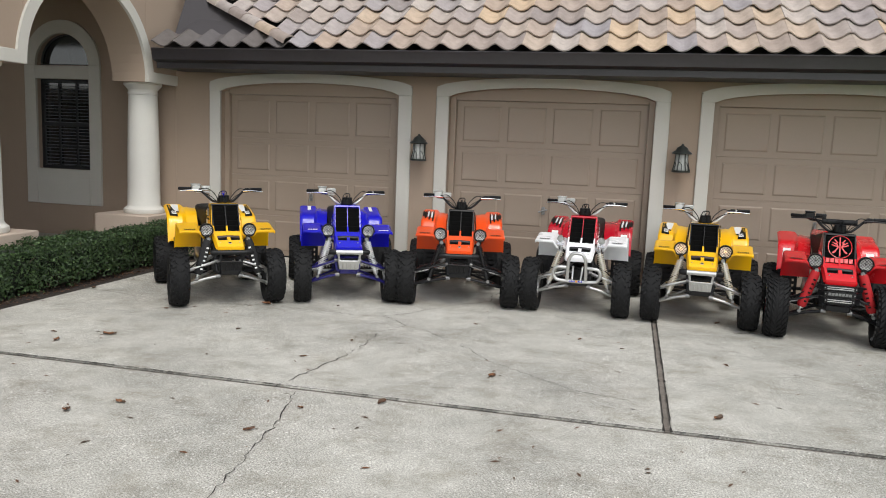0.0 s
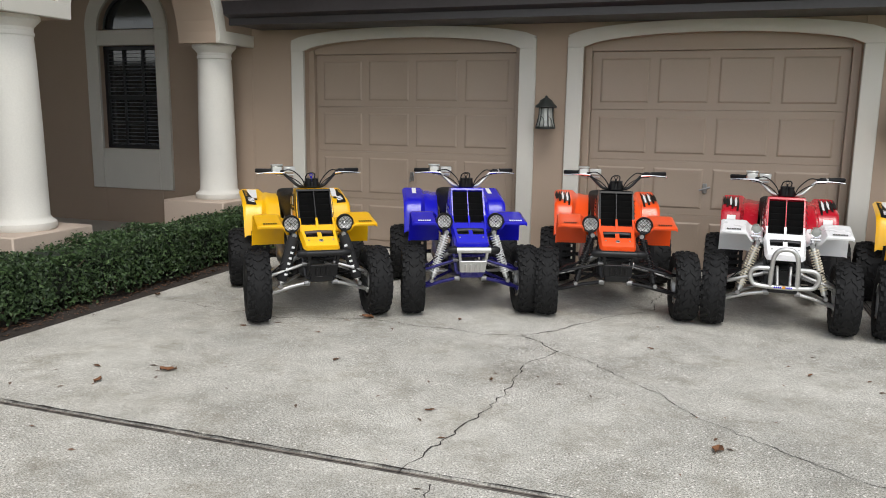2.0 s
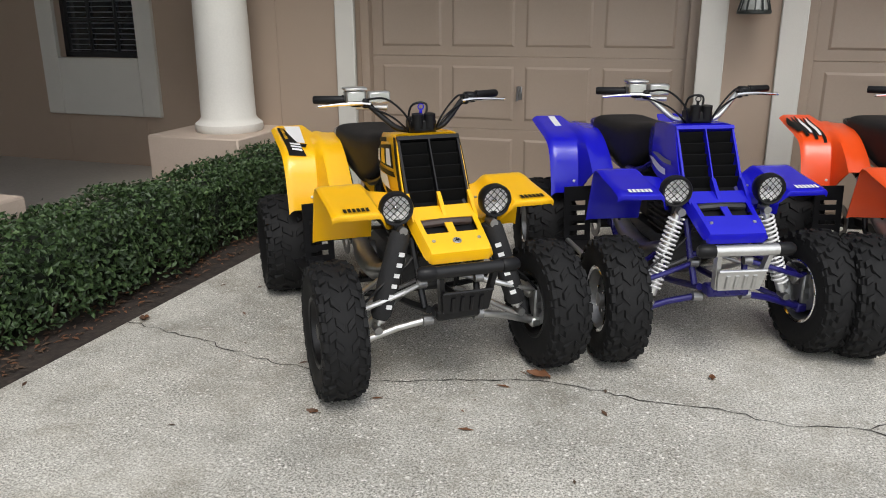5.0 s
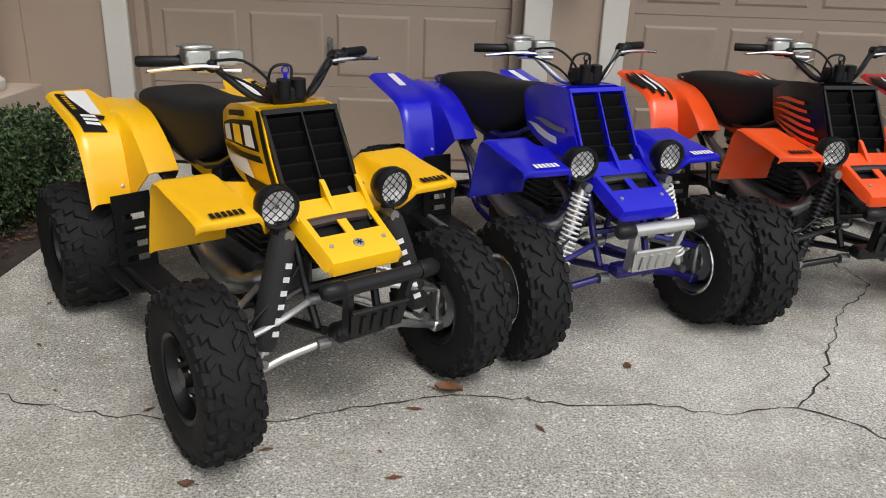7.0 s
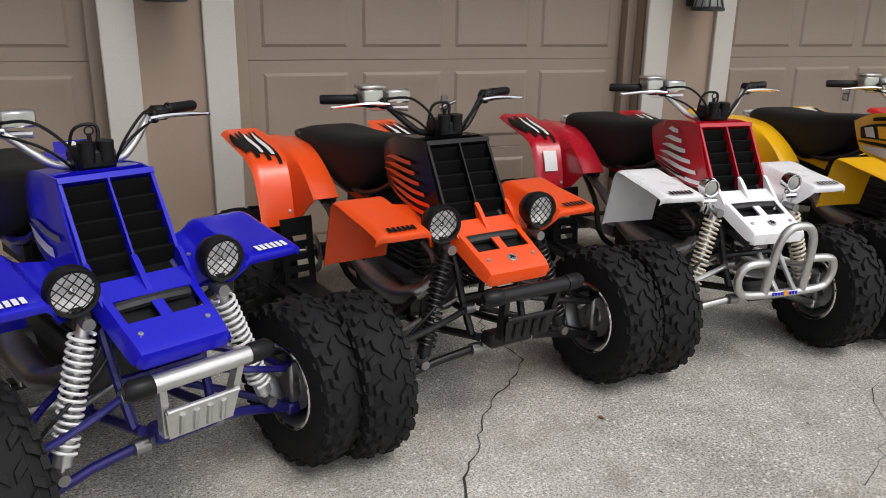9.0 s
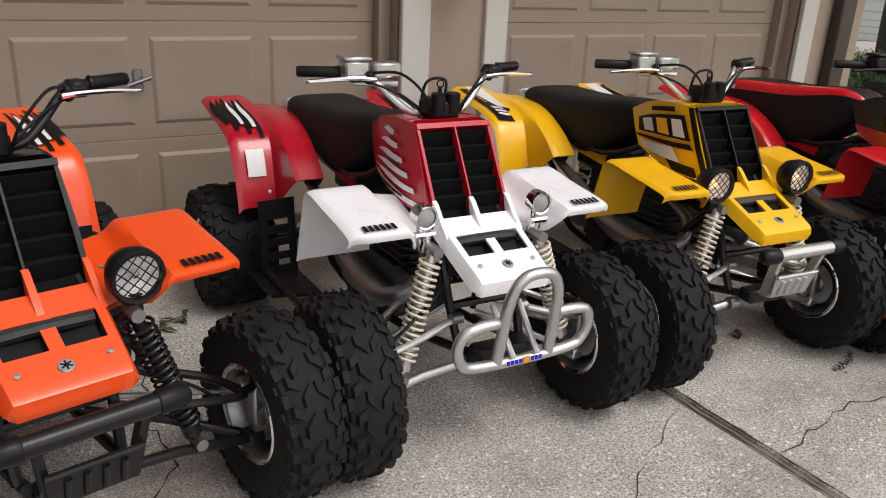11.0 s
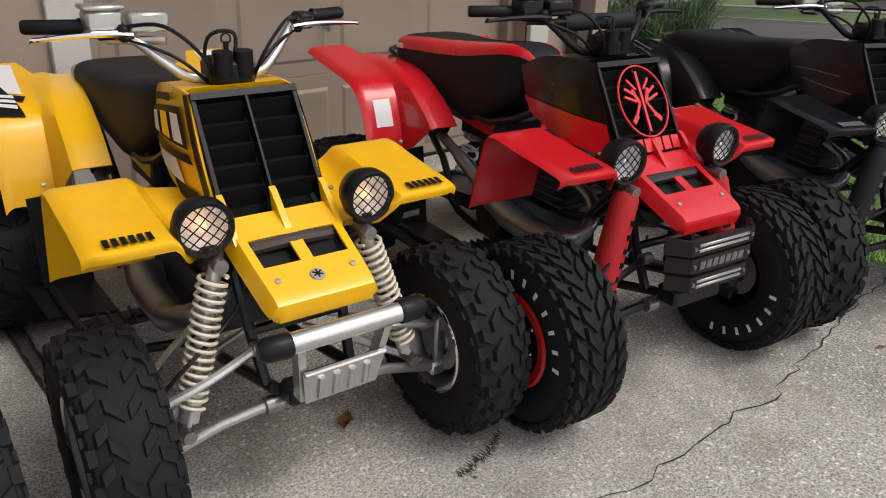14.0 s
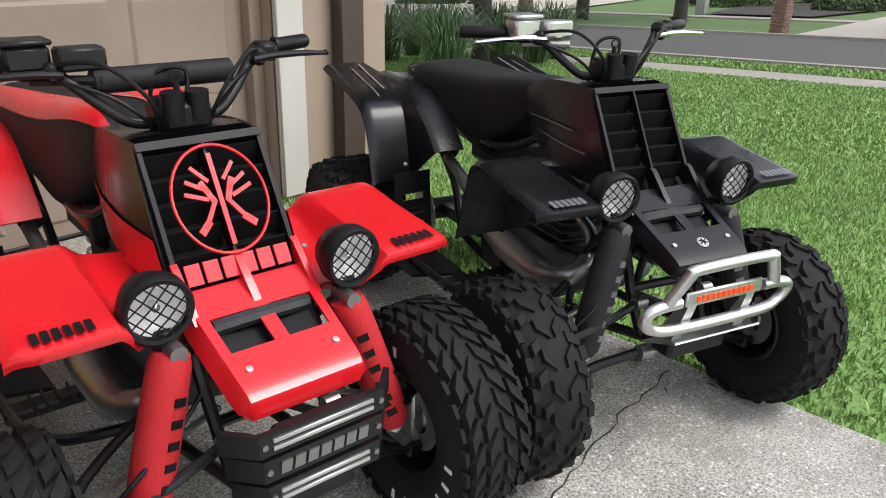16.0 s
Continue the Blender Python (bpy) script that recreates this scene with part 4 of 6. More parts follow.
def flame(f, u0, u1, v0, v1, lift, along):
    """A curling, pointed flame decal; it runs to its tip along u or v."""
    def g(a, t):
        half = 0.5 * min(1.0, 2.2 * t) * (1 - 0.45 * t)
        c = 0.5 + 0.28 * math.sin(4.5 * t) * (1 - t) + half * a
        if along == "v":
            return f(u0 + (u1 - u0) * c, v0 + (v1 - v0) * t)
        return f(u1 + (u0 - u1) * t, v0 + (v1 - v0) * c)
    return patch(g, -1, 1, 0.0, 1, lift, 4, 14)


def word(f, u0, u1, v0, v1, n, lift, skew=0.0):
    """Lettering as plain bars lying on a surface."""
    s = Shape()
    w = (u1 - u0) / n
    for i in range(n):
        a = u0 + w * (i + 0.12)
        q = patch(f, a, a + w * 0.70, v0, v1, lift, 2, 2)
        s.add(q.v, q.f)
    return s


SEAT_KEYS = [(0.61, 0.055, 0.890, 0.835), (0.66, 0.090, 0.910, 0.780), (0.78, 0.122, 0.904, 0.690), (0.94, 0.142, 0.886, 0.622), (1.10, 0.154, 0.874, 0.660), (1.27, 0.160, 0.870, 0.695), (1.40, 0.157, 0.866, 0.715), (1.455, 0.135, 0.842, 0.74)]


def seat_pt(t, ang, grow=0.0, rise=0.0):
    """Seat skin: t from the tank backwards, ang round the section from the right side over the top."""
    y, hw, top, bot = curve_at(SEAT_KEYS, t)
    top += rise * min(1, 4 * t)
    c, s = math.cos(ang), math.sin(ang)
    return ((hw + grow) * math.copysign(abs(c) ** 0.45, c), y, (top + bot) / 2 + ((top - bot) / 2 + grow) * math.copysign(abs(s) ** 0.45, s))


def seat_shape(rise=0.0):
    n, m = 28, 22
    verts = [seat_pt(i / m, 2 * math.pi * j / n, 0, rise) for i in range(m + 1) for j in range(n)]
    faces = [(i * n + j, i * n + (j + 1) % n, (i + 1) * n + (j + 1) % n, (i + 1) * n + j) for i in range(m) for j in range(n)]
    return Shape().add(verts, faces + [tuple(range(n)), tuple(range(m * n, (m + 1) * n))])


def cowl_side(u, v):
    """u: from the grille back to the seat; v: from the lower edge up to the tank top; one flank."""
    lo = Vector(curve_at([(0.137, 0.122, 0.696), (0.152, 0.27, 0.700), (0.148, 0.42, 0.722), (0.122, 0.56, 0.752)], u))
    hi = Vector(curve_at([(0.131, 0.266, 0.956), (0.132, 0.37, 0.957), (0.120, 0.52, 0.938), (0.092, 0.66, 0.885)], u))
    p = lo.lerp(hi, v)
    p.x += 0.005 * math.sin(math.pi * v)
    return p


def grille_pt(u, v, out=0.0):
    """u: -1..1 across the radiator grille, v: 0 at the foot, 1 at the top."""
    w = 0.122 - 0.001 * v
    return Vector((u * w, 0.112 + 0.144 * v - out * 0.85, 0.702 + 0.240 * v + out * 0.50))


def coil(a, b, r, wire, turns):
    a, b = Vector(a), Vector(b)
    d = (b - a).normalized()
    p = d.orthogonal().normalized()
    q = d.cross(p)
    n = int(turns * 12)
    return Shape().tube([a.lerp(b, i / n) + (p * math.cos(i * math.pi / 6) + q * math.sin(i * math.pi / 6)) * r for i in range(n + 1)], wire, 6)


def mirrored(shape):
    s = Shape()
    return s.add([(-x, y, z) for x, y, z in shape.v], shape.f)


def quad_bike(label, at, turn, c):
    """One sports quad bike; c names its paints and fittings."""
    b = thing("quad_bike", label, "quad bike", pose(at[0], at[1], 0, 0, 0, turn), "row of quad bikes")
    both = ((1, lambda s: s), (-1, mirrored))
    body, nose = c["body"], c.get("nose", c["body"])
    fender, mask = c.get("fender", c["body"]), c.get("mask", BLACKPLASTIC)
    # wheels
    for side in (-1, 1):
        wheel(b, side, True, c.get("rim", "silver"), c.get("tyre", "front"), c.get("ring"), c.get("steer", 0), c.get("wide", 0), c.get("shift", 0))
        wheel(b, side, False, c.get("rear_rim", c.get("rim", "silver")), "rear")
    # bodywork
    for side, mir in both:
        us, vs = [0, .1, .2, .25, .29, .33, .37, .41, .44, .48, .6, .7, .8, .88, .92, .96, 1], span(0, 1, 28)
        part("front_fender", mir(Shape().surf(front_fender, us, vs, 0.005, lambda u, v: u < 0.2 and v > 0.62)), fender, b)
        part("rear_fender", mir(Shape().surf(rear_fender, us, vs, 0.005)), c.get("rear", body), b)
        part("front_fender_lettering", word(flip(front_fender, side), 0.52, 0.86, 0.230, 0.282, 6, 0.0062), c.get("ink", INKBLACK), b)
        part("cowl_panel", mir(Shape().surf(cowl_side, span(0, 1, 12), span(0, 1, 8), 0.006)), c.get("cowl", body), b)
        for k, (ca, cb, va, vb, ink, *curl) in enumerate(c.get("cowl_decals", ())):
            skin = lambda u, v, s=side: (s * (cowl_side(u, v).x + 0.004 + 0.0018 * k), cowl_side(u, v).y, cowl_side(u, v).z)
            part("cowl_decal", flame(skin, ca, cb, va, vb, 0.001, "u") if curl else patch(skin, ca, cb, va, vb, 0.001), ink, b)
        for k, (corners, ink) in enumerate(c.get("cowl_blocks", ())):
            skin = lambda u, v, s=side, k=k: (s * (cowl_side(u, v).x + 0.003 + 0.0012 * k), cowl_side(u, v).y, cowl_side(u, v).z)
            part("cowl_decal", slant(skin, corners, 0.001), ink, b)
        for k, (corners, ink) in enumerate(c.get("rear_blocks", ())):
            part("rear_fender_decal", slant(flip(rear_fender, side), corners, 0.0080 + 0.0010 * k), ink, b)
        for k, (ca, cb, va, vb, ink, *curl) in enumerate(c.get("rear_decals", ())):
            lift = 0.0080 + 0.0010 * min(k, 8)
            part("rear_fender_decal", flame(flip(rear_fender, side), ca, cb, va, vb, lift, "v") if curl else patch(flip(rear_fender, side), ca, cb, va, vb, lift, 10, 10), ink, b)
        part("fender_bolt", Shape().lathe([(0.008, 0), (0.007, 0.004), (0, 0.005)], Matrix.Translation((side * 0.091, -0.092, 0.614)) @ pose(0, 0, 0, 22), 8), SILVER, b)
        part("fender_bolt", Shape().lathe([(0.007, 0), (0.006, 0.004), (0, 0.005)], Matrix.Translation((side * 0.172, 0.16, 0.708)) @ pose(0, 0, 0, 15), 8), SILVER, b)
        part("fender_bolt", Shape().lathe([(0.008, 0), (0.007, 0.004), (0, 0.005)], Matrix.Translation((side * 0.36, 1.025, 0.56)) @ pose(0, 0, 0, 72), 8), SILVER, b)
    us = [-1, -0.94, -0.88, -0.74, -0.11, 0.11, 0.74, 0.88, 0.94, 1]
    vs = [0, 0.1, 0.2, 0.3, 0.42, 0.52, 0.60, 0.83, 0.92, 1]
    part("nose_cowl", Shape().surf(hood, us, vs, 0.006, lambda u, v: 0.11 < abs(u) < 0.74 and 0.60 < v < 0.83), nose, b)
    for ux, ww in ((-0.128, 0.007), (0.0, 0.008), (0.128, 0.007)):
        part("grille_web", Shape().hull([(ux + dx, y, z) for dx in (-ww, ww) for y, z in ((0.03, 0.662), (0.115, 0.70), (0.128, 0.752), (0.115, 0.745))]), nose, b)
    part("nose_inner", Shape().hull([(sx * 0.10, y, z) for sx in (-1, 1) for y, z in ((-0.12, 0.56), (0.07, 0.56), (0.07, 0.66), (-0.05, 0.60))]), BLACKPLASTIC, b)
    part("vent_pipe", Shape().tube([(-0.10, 0.03, 0.648), (0, 0.02, 0.655), (0.10, 0.03, 0.648)], 0.016, 8, 4), c.get("vent", ENGINE), b)
    if c.get("badge", True):
        part("badge", Shape().lathe([(0.018, 0), (0.016, 0.003), (0, 0.0035)], Matrix.Translation((0, -0.097, 0.612)) @ pose(0, 0, 0, 22), 20), c.get("badge_mat", SILVER), b)
        bs = Shape()
        for k in range(3):
            bs.box((-0.002, -0.0125, 0.003), (0.002, 0.0125, 0.0046), 0.0005, Matrix.Translation((0, -0.097, 0.612)) @ pose(0, 0, 0, 22) @ pose(0, 0, 0, 0, 0, 60 * k))
        part("badge_mark", bs, INKBLACK, b)
    part("tank_top", Shape().hull([(sx * x, y, z) for sx in (-1, 1) for x, y, z in ((0.130, 0.30, 0.954), (0.113, 0.295, 0.962), (0.130, 0.38, 0.954), (0.114, 0.52, 0.938), (0.088, 0.65, 0.885), (0.10, 0.5, 0.80), (0.12, 0.38, 0.80))]), c.get("tank", c.get("cowl", body)), b)
    # grille: mask, five louvres a side, a centre rib, mesh behind
    ring = Shape()
    for u0, u1, v0, v1 in ((-1.075, -1.0, -0.03, 1.04), (1.0, 1.075, -0.03, 1.04)):
        ring.hull([grille_pt(u, v, o) for u in (u0, u1) for v in (v0, v1) for o in (0.007, -0.05)])
    ring.hull([grille_pt(u, v, o) for u in (-1.085, 1.085) for v in (0.99, 1.05) for o in (0.012, -0.07)])
    part("grille_mask", ring, mask, b)
    part("grille_rib", Shape().hull([grille_pt(u, v, o) for u in (-0.024, 0.024) for v in (-0.05, 1.0) for o in (0.012, -0.02)]), c.get("rib", mask), b)
    part("radiator", Shape().hull([grille_pt(u, v, o) for u in (-1.05, 1.05) for v in (-0.02, 1.04) for o in (-0.031, -0.075)]), LOUVRE, b)
    for side in (-1, 1):
        for k in range(5):
            v0 = 0.06 + k * 0.185
            part("grille_louvre", Shape().hull([grille_pt(side * u, v, o) for u in (0.05, 0.99) for v, o in ((v0 + 0.165, -0.003), (v0 + 0.150, -0.001), (v0 + 0.02, -0.03), (v0 + 0.035, -0.03))]), LOUVRE, b)
    # seat
    rise = c.get("seat_rise", 0.0)
    part("seat", seat_shape(rise), SEATVINYL, b)
    if c.get("seat_stripe"):
        for side in (-1, 1):
            f = lambda u, v, s=side: (lambda p: (s * p[0], p[1], p[2]))(seat_pt(u, radians(20 - 4 * u + 60 * v * (0.40 + 0.60 * math.sin(math.pi * u)) + 10 * math.sin(5 * u)), 0.0025, rise))
            part("seat_stripe", Shape().surf(f, span(0.06, 0.97, 26), span(0, 1, 5), 0.0), c["seat_stripe"], b, "red vinyl seat stripe")
            part("seat_badge", patch(lambda u, v, s=side: (lambda p: (s * p[0], p[1], p[2]))(seat_pt(0.80 + 0.13 * u, radians(8 + 12 * v), 0.004, rise)), 0, 1, 0, 1, 0.0), INKWHITE, b, "white oval maker's patch")
    part("seat_pan", Shape().hull([(sx * x, y, z) for sx in (-1, 1) for x, y, z in ((0.10, 0.78, 0.66), (0.150, 1.35, 0.755), (0.13, 1.50, 0.775), (0.10, 0.80, 0.60), (0.12, 1.3, 0.66))]), c.get("rear", body), b)
    grab = [(-0.13, 1.34, 0.77), (-0.14, 1.48, 0.812), (-0.09, 1.55, 0.822), (0.09, 1.55, 0.822), (0.14, 1.48, 0.812), (0.13, 1.34, 0.77)]
    part("grab_bar", Shape().tube(grab, 0.010, 8, 5), c.get("arm", SILVER), b)
    # frame and engine
    fr = Shape()
    for sx in (-1, 1):
        fr.tube([(sx * 0.10, -0.06, 0.33), (sx * 0.12, 0.4, 0.24), (sx * 0.13, 0.95, 0.26), (sx * 0.12, 1.1, 0.45), (sx * 0.11, 1.45, 0.70)], 0.015, 8, 4)
        fr.tube([(sx * 0.11, -0.03, 0.33), (sx * 0.12, 0.02, 0.45), (sx * 0.13, 0.08, 0.62), (sx * 0.08, 0.36, 0.88)], 0.014, 8, 4)
        fr.tube([(sx * 0.13, 0.28, 0.29), (sx * 0.13, 0.24, 0.46), (sx * 0.12, 0.12, 0.60)], 0.012, 8, 4)
        fr.tube([(sx * 0.09, 0.36, 0.86), (sx * 0.11, 0.8, 0.66), (sx * 0.11, 1.4, 0.74)], 0.014, 8, 4)
    fr.tube([(-0.12, 0.02, 0.45), (0.12, 0.02, 0.45)], 0.013)
    part("frame", fr, c.get("frame", BLACKMETAL), b)
    eng = Shape().box((-0.13, 0.42, 0.22), (0.13, 0.86, 0.42), 0.03).box((-0.08, 0.41, 0.42), (0.08, 0.59, 0.62), 0.02).box((-0.07, 0.66, 0.42), (0.07, 0.95, 0.62), 0.03)
    for k in range(6):
        part("cooling_fin", Shape().box((-0.095, 0.395, 0.44 + k * 0.028), (0.095, 0.605, 0.449 + k * 0.028), 0.003), ENGINE, b)
    eng.lathe([(0.0, -0.165), (0.075, -0.16), (0.08, -0.13), (0.08, 0.13), (0.075, 0.16), (0.0, 0.165)], Matrix.Translation((0, 0.72, 0.32)) @ SIDEWAYS, 20)
    part("engine", eng, ENGINE, b)
    part("radiator_hose", Shape().tube([(0.06, 0.16, 0.66), (0.11, 0.22, 0.58), (0.10, 0.34, 0.56), (0.05, 0.44, 0.60)], 0.016, 10, 5), BLACKPLASTIC, b)
    part("radiator_hose", Shape().tube([(-0.07, 0.14, 0.60), (-0.10, 0.20, 0.50), (-0.08, 0.32, 0.44), (-0.06, 0.44, 0.42)], 0.016, 10, 5), BLACKPLASTIC, b)
    part("carburettor", Shape().tube([(-0.05, 0.58, 0.56), (-0.05, 0.70, 0.58)], 0.026, 12).tube([(0.05, 0.58, 0.56), (0.05, 0.70, 0.58)], 0.026, 12), ENGINE, b)
    part("air_box", Shape().box((-0.10, 0.74, 0.56), (0.10, 1.02, 0.68), 0.02), BLACKPLASTIC, b)
    for sx in (-1, 1):
        part("brake_hose", Shape().tube([(sx * 0.05, 0.06, 0.62), (sx * 0.16, 0.02, 0.50), (sx * 0.28, -0.03, 0.44), (sx * 0.38, -0.01, 0.34)], 0.005, 6, 5), BLACKPLASTIC, b)
        part("skirt_clip", Shape().box((sx * 0.30 - 0.006, 0.418, 0.500), (sx * 0.30 + 0.006, 0.430, 0.545), 0.002), BLACKPLASTIC, b)
        part("mount_stay", Shape().tube([(sx * 0.19, 0.03, 0.64), (sx * 0.14, 0.06, 0.60)], 0.012, 8), BLACKMETAL, b)
    for side, mir in both:
        ex = Shape().tube([(0.05, 0.40, 0.54), (0.07, 0.27, 0.50), (0.15, 0.21, 0.44), (0.215, 0.27, 0.40), (0.225, 0.42, 0.40), (0.215, 0.60, 0.42), (0.20, 0.80, 0.50), (0.20, 1.0, 0.58)], [0.020, 0.022, 0.026, 0.033, 0.045, 0.047, 0.040, 0.028, 0.02], 12, 5)
        part("exhaust_chamber", mir(ex), c.get("pipe", STEEL if side < 0 else ENGINE), b)
        part("silencer", mir(Shape().tube([(0.19, 1.0, 0.60), (0.17, 1.45, 0.70)], 0.038, 14)), c.get("silencer", ENGINE), b)
        # footrest, heel guard, nerf bar
        hg = Shape().surf(lambda u, v: (0.27 + 0.15 * v, 0.98 + 0.035 * u - 0.02 * v, 0.235 + 0.30 * u), [0, .12, .2, .3, .38, .48, .56, .66, .74, .84, 1], [0, .2, .8, 1], 0.006, lambda u, v: .2 < v < .8 and (0.12 < u < 0.2 or .3 < u < .38 or .48 < u < .56 or .66 < u < .74))
        part("heel_guard", mir(hg), BLACKPLASTIC, b)
        part("heel_plate", mir(Shape().hull([(0.26, 0.72, 0.235), (0.44, 0.78, 0.235), (0.47, 1.03, 0.25), (0.27, 1.02, 0.24), (0.26, 0.72, 0.225), (0.44, 0.78, 0.222), (0.47, 1.03, 0.238), (0.27, 1.02, 0.225)])), BLACKPLASTIC, b)
        part("footpeg", mir(Shape().box((0.13, 0.60, 0.235), (0.40, 0.66, 0.262), 0.006)), BLACKMETAL, b)
        nb = Shape().tube([(0.13, 0.40, 0.25), (0.30, 0.44, 0.25), (0.37, 0.52, 0.255), (0.385, 0.66, 0.25), (0.40, 0.95, 0.25)], 0.014, 8, 4)
        for k in range(7):
            part("peg_tooth", mir(Shape().box((0.15 + 0.03 * k, 0.58, 0.255), (0.156 + 0.03 * k, 0.665, 0.272), 0.001)), c.get("nerf", BLACKMETAL), b)
        part("nerf_bar", mir(nb), c.get("nerf", BLACKMETAL), b)
        # A-arms, tie rod, shock
        arm = c.get("arm", SILVER)
        lower = Shape().tube([(0.10, -0.045, 0.285), (0.22, -0.02, 0.255), (0.395, AXLE_F - 0.01, 0.195)], 0.0145, 10).tube([(0.12, 0.26, 0.285), (0.25, 0.16, 0.245), (0.385, AXLE_F + 0.02, 0.195)], 0.0125, 10).box((0.37, AXLE_F - 0.03, 0.175), (0.42, AXLE_F + 0.03, 0.215), 0.008)
        reach = lambda s, k=c.get("wide", 0) + side * c.get("shift", 0): Shape().add([(x + k * max(0, min(1, (x - 0.13) / 0.26)), y, z) for x, y, z in s.v], s.f)
        part("lower_arm", mir(reach(lower)), arm, b)
        upper = Shape().tube([(0.115, -0.015, 0.425), (0.22, -0.035, 0.395), (0.32, -0.03, 0.362), (0.365, AXLE_F - 0.02, 0.348), (0.32, 0.11, 0.365), (0.12, 0.25, 0.425)], 0.011, 8, 4).tube([(0.355, AXLE_F - 0.02, 0.35), (0.415, AXLE_F, 0.345)], 0.013)
        part("upper_arm", mir(reach(upper)), c.get("upper", arm), b)
        part("pivot_bolt", mir(Shape().tube([(0.085, -0.05, 0.285), (0.125, -0.05, 0.285)], 0.022, 10)), STEEL, b)
        part("pivot_bolt", mir(Shape().tube([(0.10, -0.02, 0.425), (0.135, -0.02, 0.425)], 0.018, 10)), STEEL, b)
        part("tie_rod", mir(reach(Shape().tube([(0.06, 0.14, 0.40), (0.40, AXLE_F + 0.07, 0.30)], 0.008, 8))), STEEL, b)
        part("knuckle", mir(reach(Shape().tube([(0.40, AXLE_F, 0.19), (0.415, AXLE_F, 0.27), (0.41, AXLE_F, 0.36)], 0.020, 8).tube([(0.41, AXLE_F, 0.27), (0.46, AXLE_F, 0.27)], 0.022, 10))), ENGINE, b)
        st, sb = Vector((0.185, 0.02, 0.640)), Vector((0.300, -0.015, 0.262))
        sh = new("shock_absorber")
        sh.parent = b
        part("damper", mir(Shape().tube([st, st.lerp(sb, 0.5)], 0.017, 10).tube([st.lerp(sb, 0.5), sb], 0.010, 10).tube([st.lerp(sb, 0.72), st.lerp(sb, 0.93)], 0.024, 12)), c.get("damper", SILVER), sh)
        part("shock_mount", mir(Shape().tube([sb + Vector((0, -0.03, 0)), sb + Vector((0, 0.03, 0))], 0.016, 10)), STEEL, sh)
        part("shock_mount", mir(Shape().tube([st + Vector((0, -0.035, 0)), st + Vector((0, 0.03, 0))], 0.017, 10)), STEEL, sh)
        if c.get("cover"):
            part("shock_cover", mir(Shape().tube([st.lerp(sb, t) for t in (0.02, 0.08, 0.3, 0.6, 0.85, 0.90)], [0.034, 0.040, 0.042, 0.043, 0.040, 0.030], 16)), c["cover"], sh)
            mk = Shape()
            ax = (sb - st).normalized()
            front = Vector((0.28, -0.95, 0.0)) if side < 0 else Vector((-0.28, -0.95, 0.0))
            fx = Vector((front.x * side * -1 * side, front.y, front.z))
            fy = Vector((-0.30 * 1.0, -0.95, -0.08)).normalized()
            fz = ax.cross(fy).normalized()
            for k in range(6):
                p = st.lerp(sb, 0.22 + k * 0.105) + fy * 0.0425
                mk.hull([p + fz * a + ax * q + fy * o for a in (-0.012, 0.012) for q in (-0.008, 0.008) for o in (-0.004, 0.0012)])
            part("cover_lettering", mir(mk), c["cover_ink"], sh)
        else:
            part("coil_spring", mir(coil(st.lerp(sb, 0.07), st.lerp(sb, 0.84), 0.031, 0.0048, 16)), c.get("coil", WHITECOIL), sh)
        # headlight
        if c.get("lamp") == "small":
            hl = new("headlight")
            hl.parent = b
            hl.location = (0, 0.045, 0)
            M = Matrix.Translation((side * 0.2025, 0.0, 0.735)) @ pose(0, 0, 0, 92)
            part("housing", Shape().lathe([(0.030, 0.012), (0.036, 0.014), (0.037, 0.0), (0.036, -0.028), (0.022, -0.042), (0.0, -0.046)], M, 22), CHROME, hl)
            part("lens", Shape().lathe([(0.031, 0.006), (0.02, 0.011), (0.0, 0.013)], M, 20), c.get("lens_paint", REFLECTOR), hl)
            part("bracket", Shape().tube([(side * 0.2025, 0.01, 0.70), (side * 0.198, 0.01, 0.66), (side * 0.19, 0.02, 0.63)], 0.020, 10).tube([(side * 0.235, 0.0, 0.68), (side * 0.17, 0.0, 0.68)], 0.013), CHROME, hl)
        else:
            hl = new("headlight")
            hl.parent = b
            hl.location = (0, 0.030, -0.009)
            M = Matrix.Translation((side * 0.2025, -0.005, 0.732)) @ pose(0, 0, 0, 93, 0, side * 2)
            part("housing", Shape().lathe([(0.052, 0.004), (0.054, 0.018), (0.062, 0.020), (0.066, 0.012), (0.066, -0.016), (0.062, -0.026), (0.052, -0.052), (0.034, -0.068), (0.0, -0.072)], M, 28), BLACKPLASTIC, hl)
            part("reflector", Shape().lathe([(0.053, 0.004), (0.040, -0.018), (0.020, -0.032), (0.0, -0.036)], M, 24), REFLECTOR, hl)
            part("bulb", Shape().lathe([(0.0, -0.006), (0.008, -0.010), (0.009, -0.030), (0.0, -0.034)], M, 10), BULB if c.get("lit") else CHROME, hl)
            part("lens", Shape().lathe([(0.053, 0.006), (0.036, 0.013), (0.018, 0.016), (0.0, 0.017), ], M, 24), LENS, hl).visible_shadow = False
            for k in range(-2, 3):
                o = k * 0.0195
                L = math.sqrt(0.054 ** 2 - o * o)
                for rot in (45, -45):
                    Q = M @ pose(0, 0, 0, 0, 0, rot)
                    part("guard_wire", Shape().tube([Q @ Vector((o, -L, 0.016)), Q @ Vector((o, 0, 0.0225)), Q @ Vector((o, L, 0.016))], 0.0016, 5), BLACKPLASTIC, hl)
            part("bracket", Shape().box((side * 0.195 - 0.02, -0.005, 0.63), (side * 0.195 + 0.02, 0.03, 0.69), 0.006), BLACKMETAL, hl)
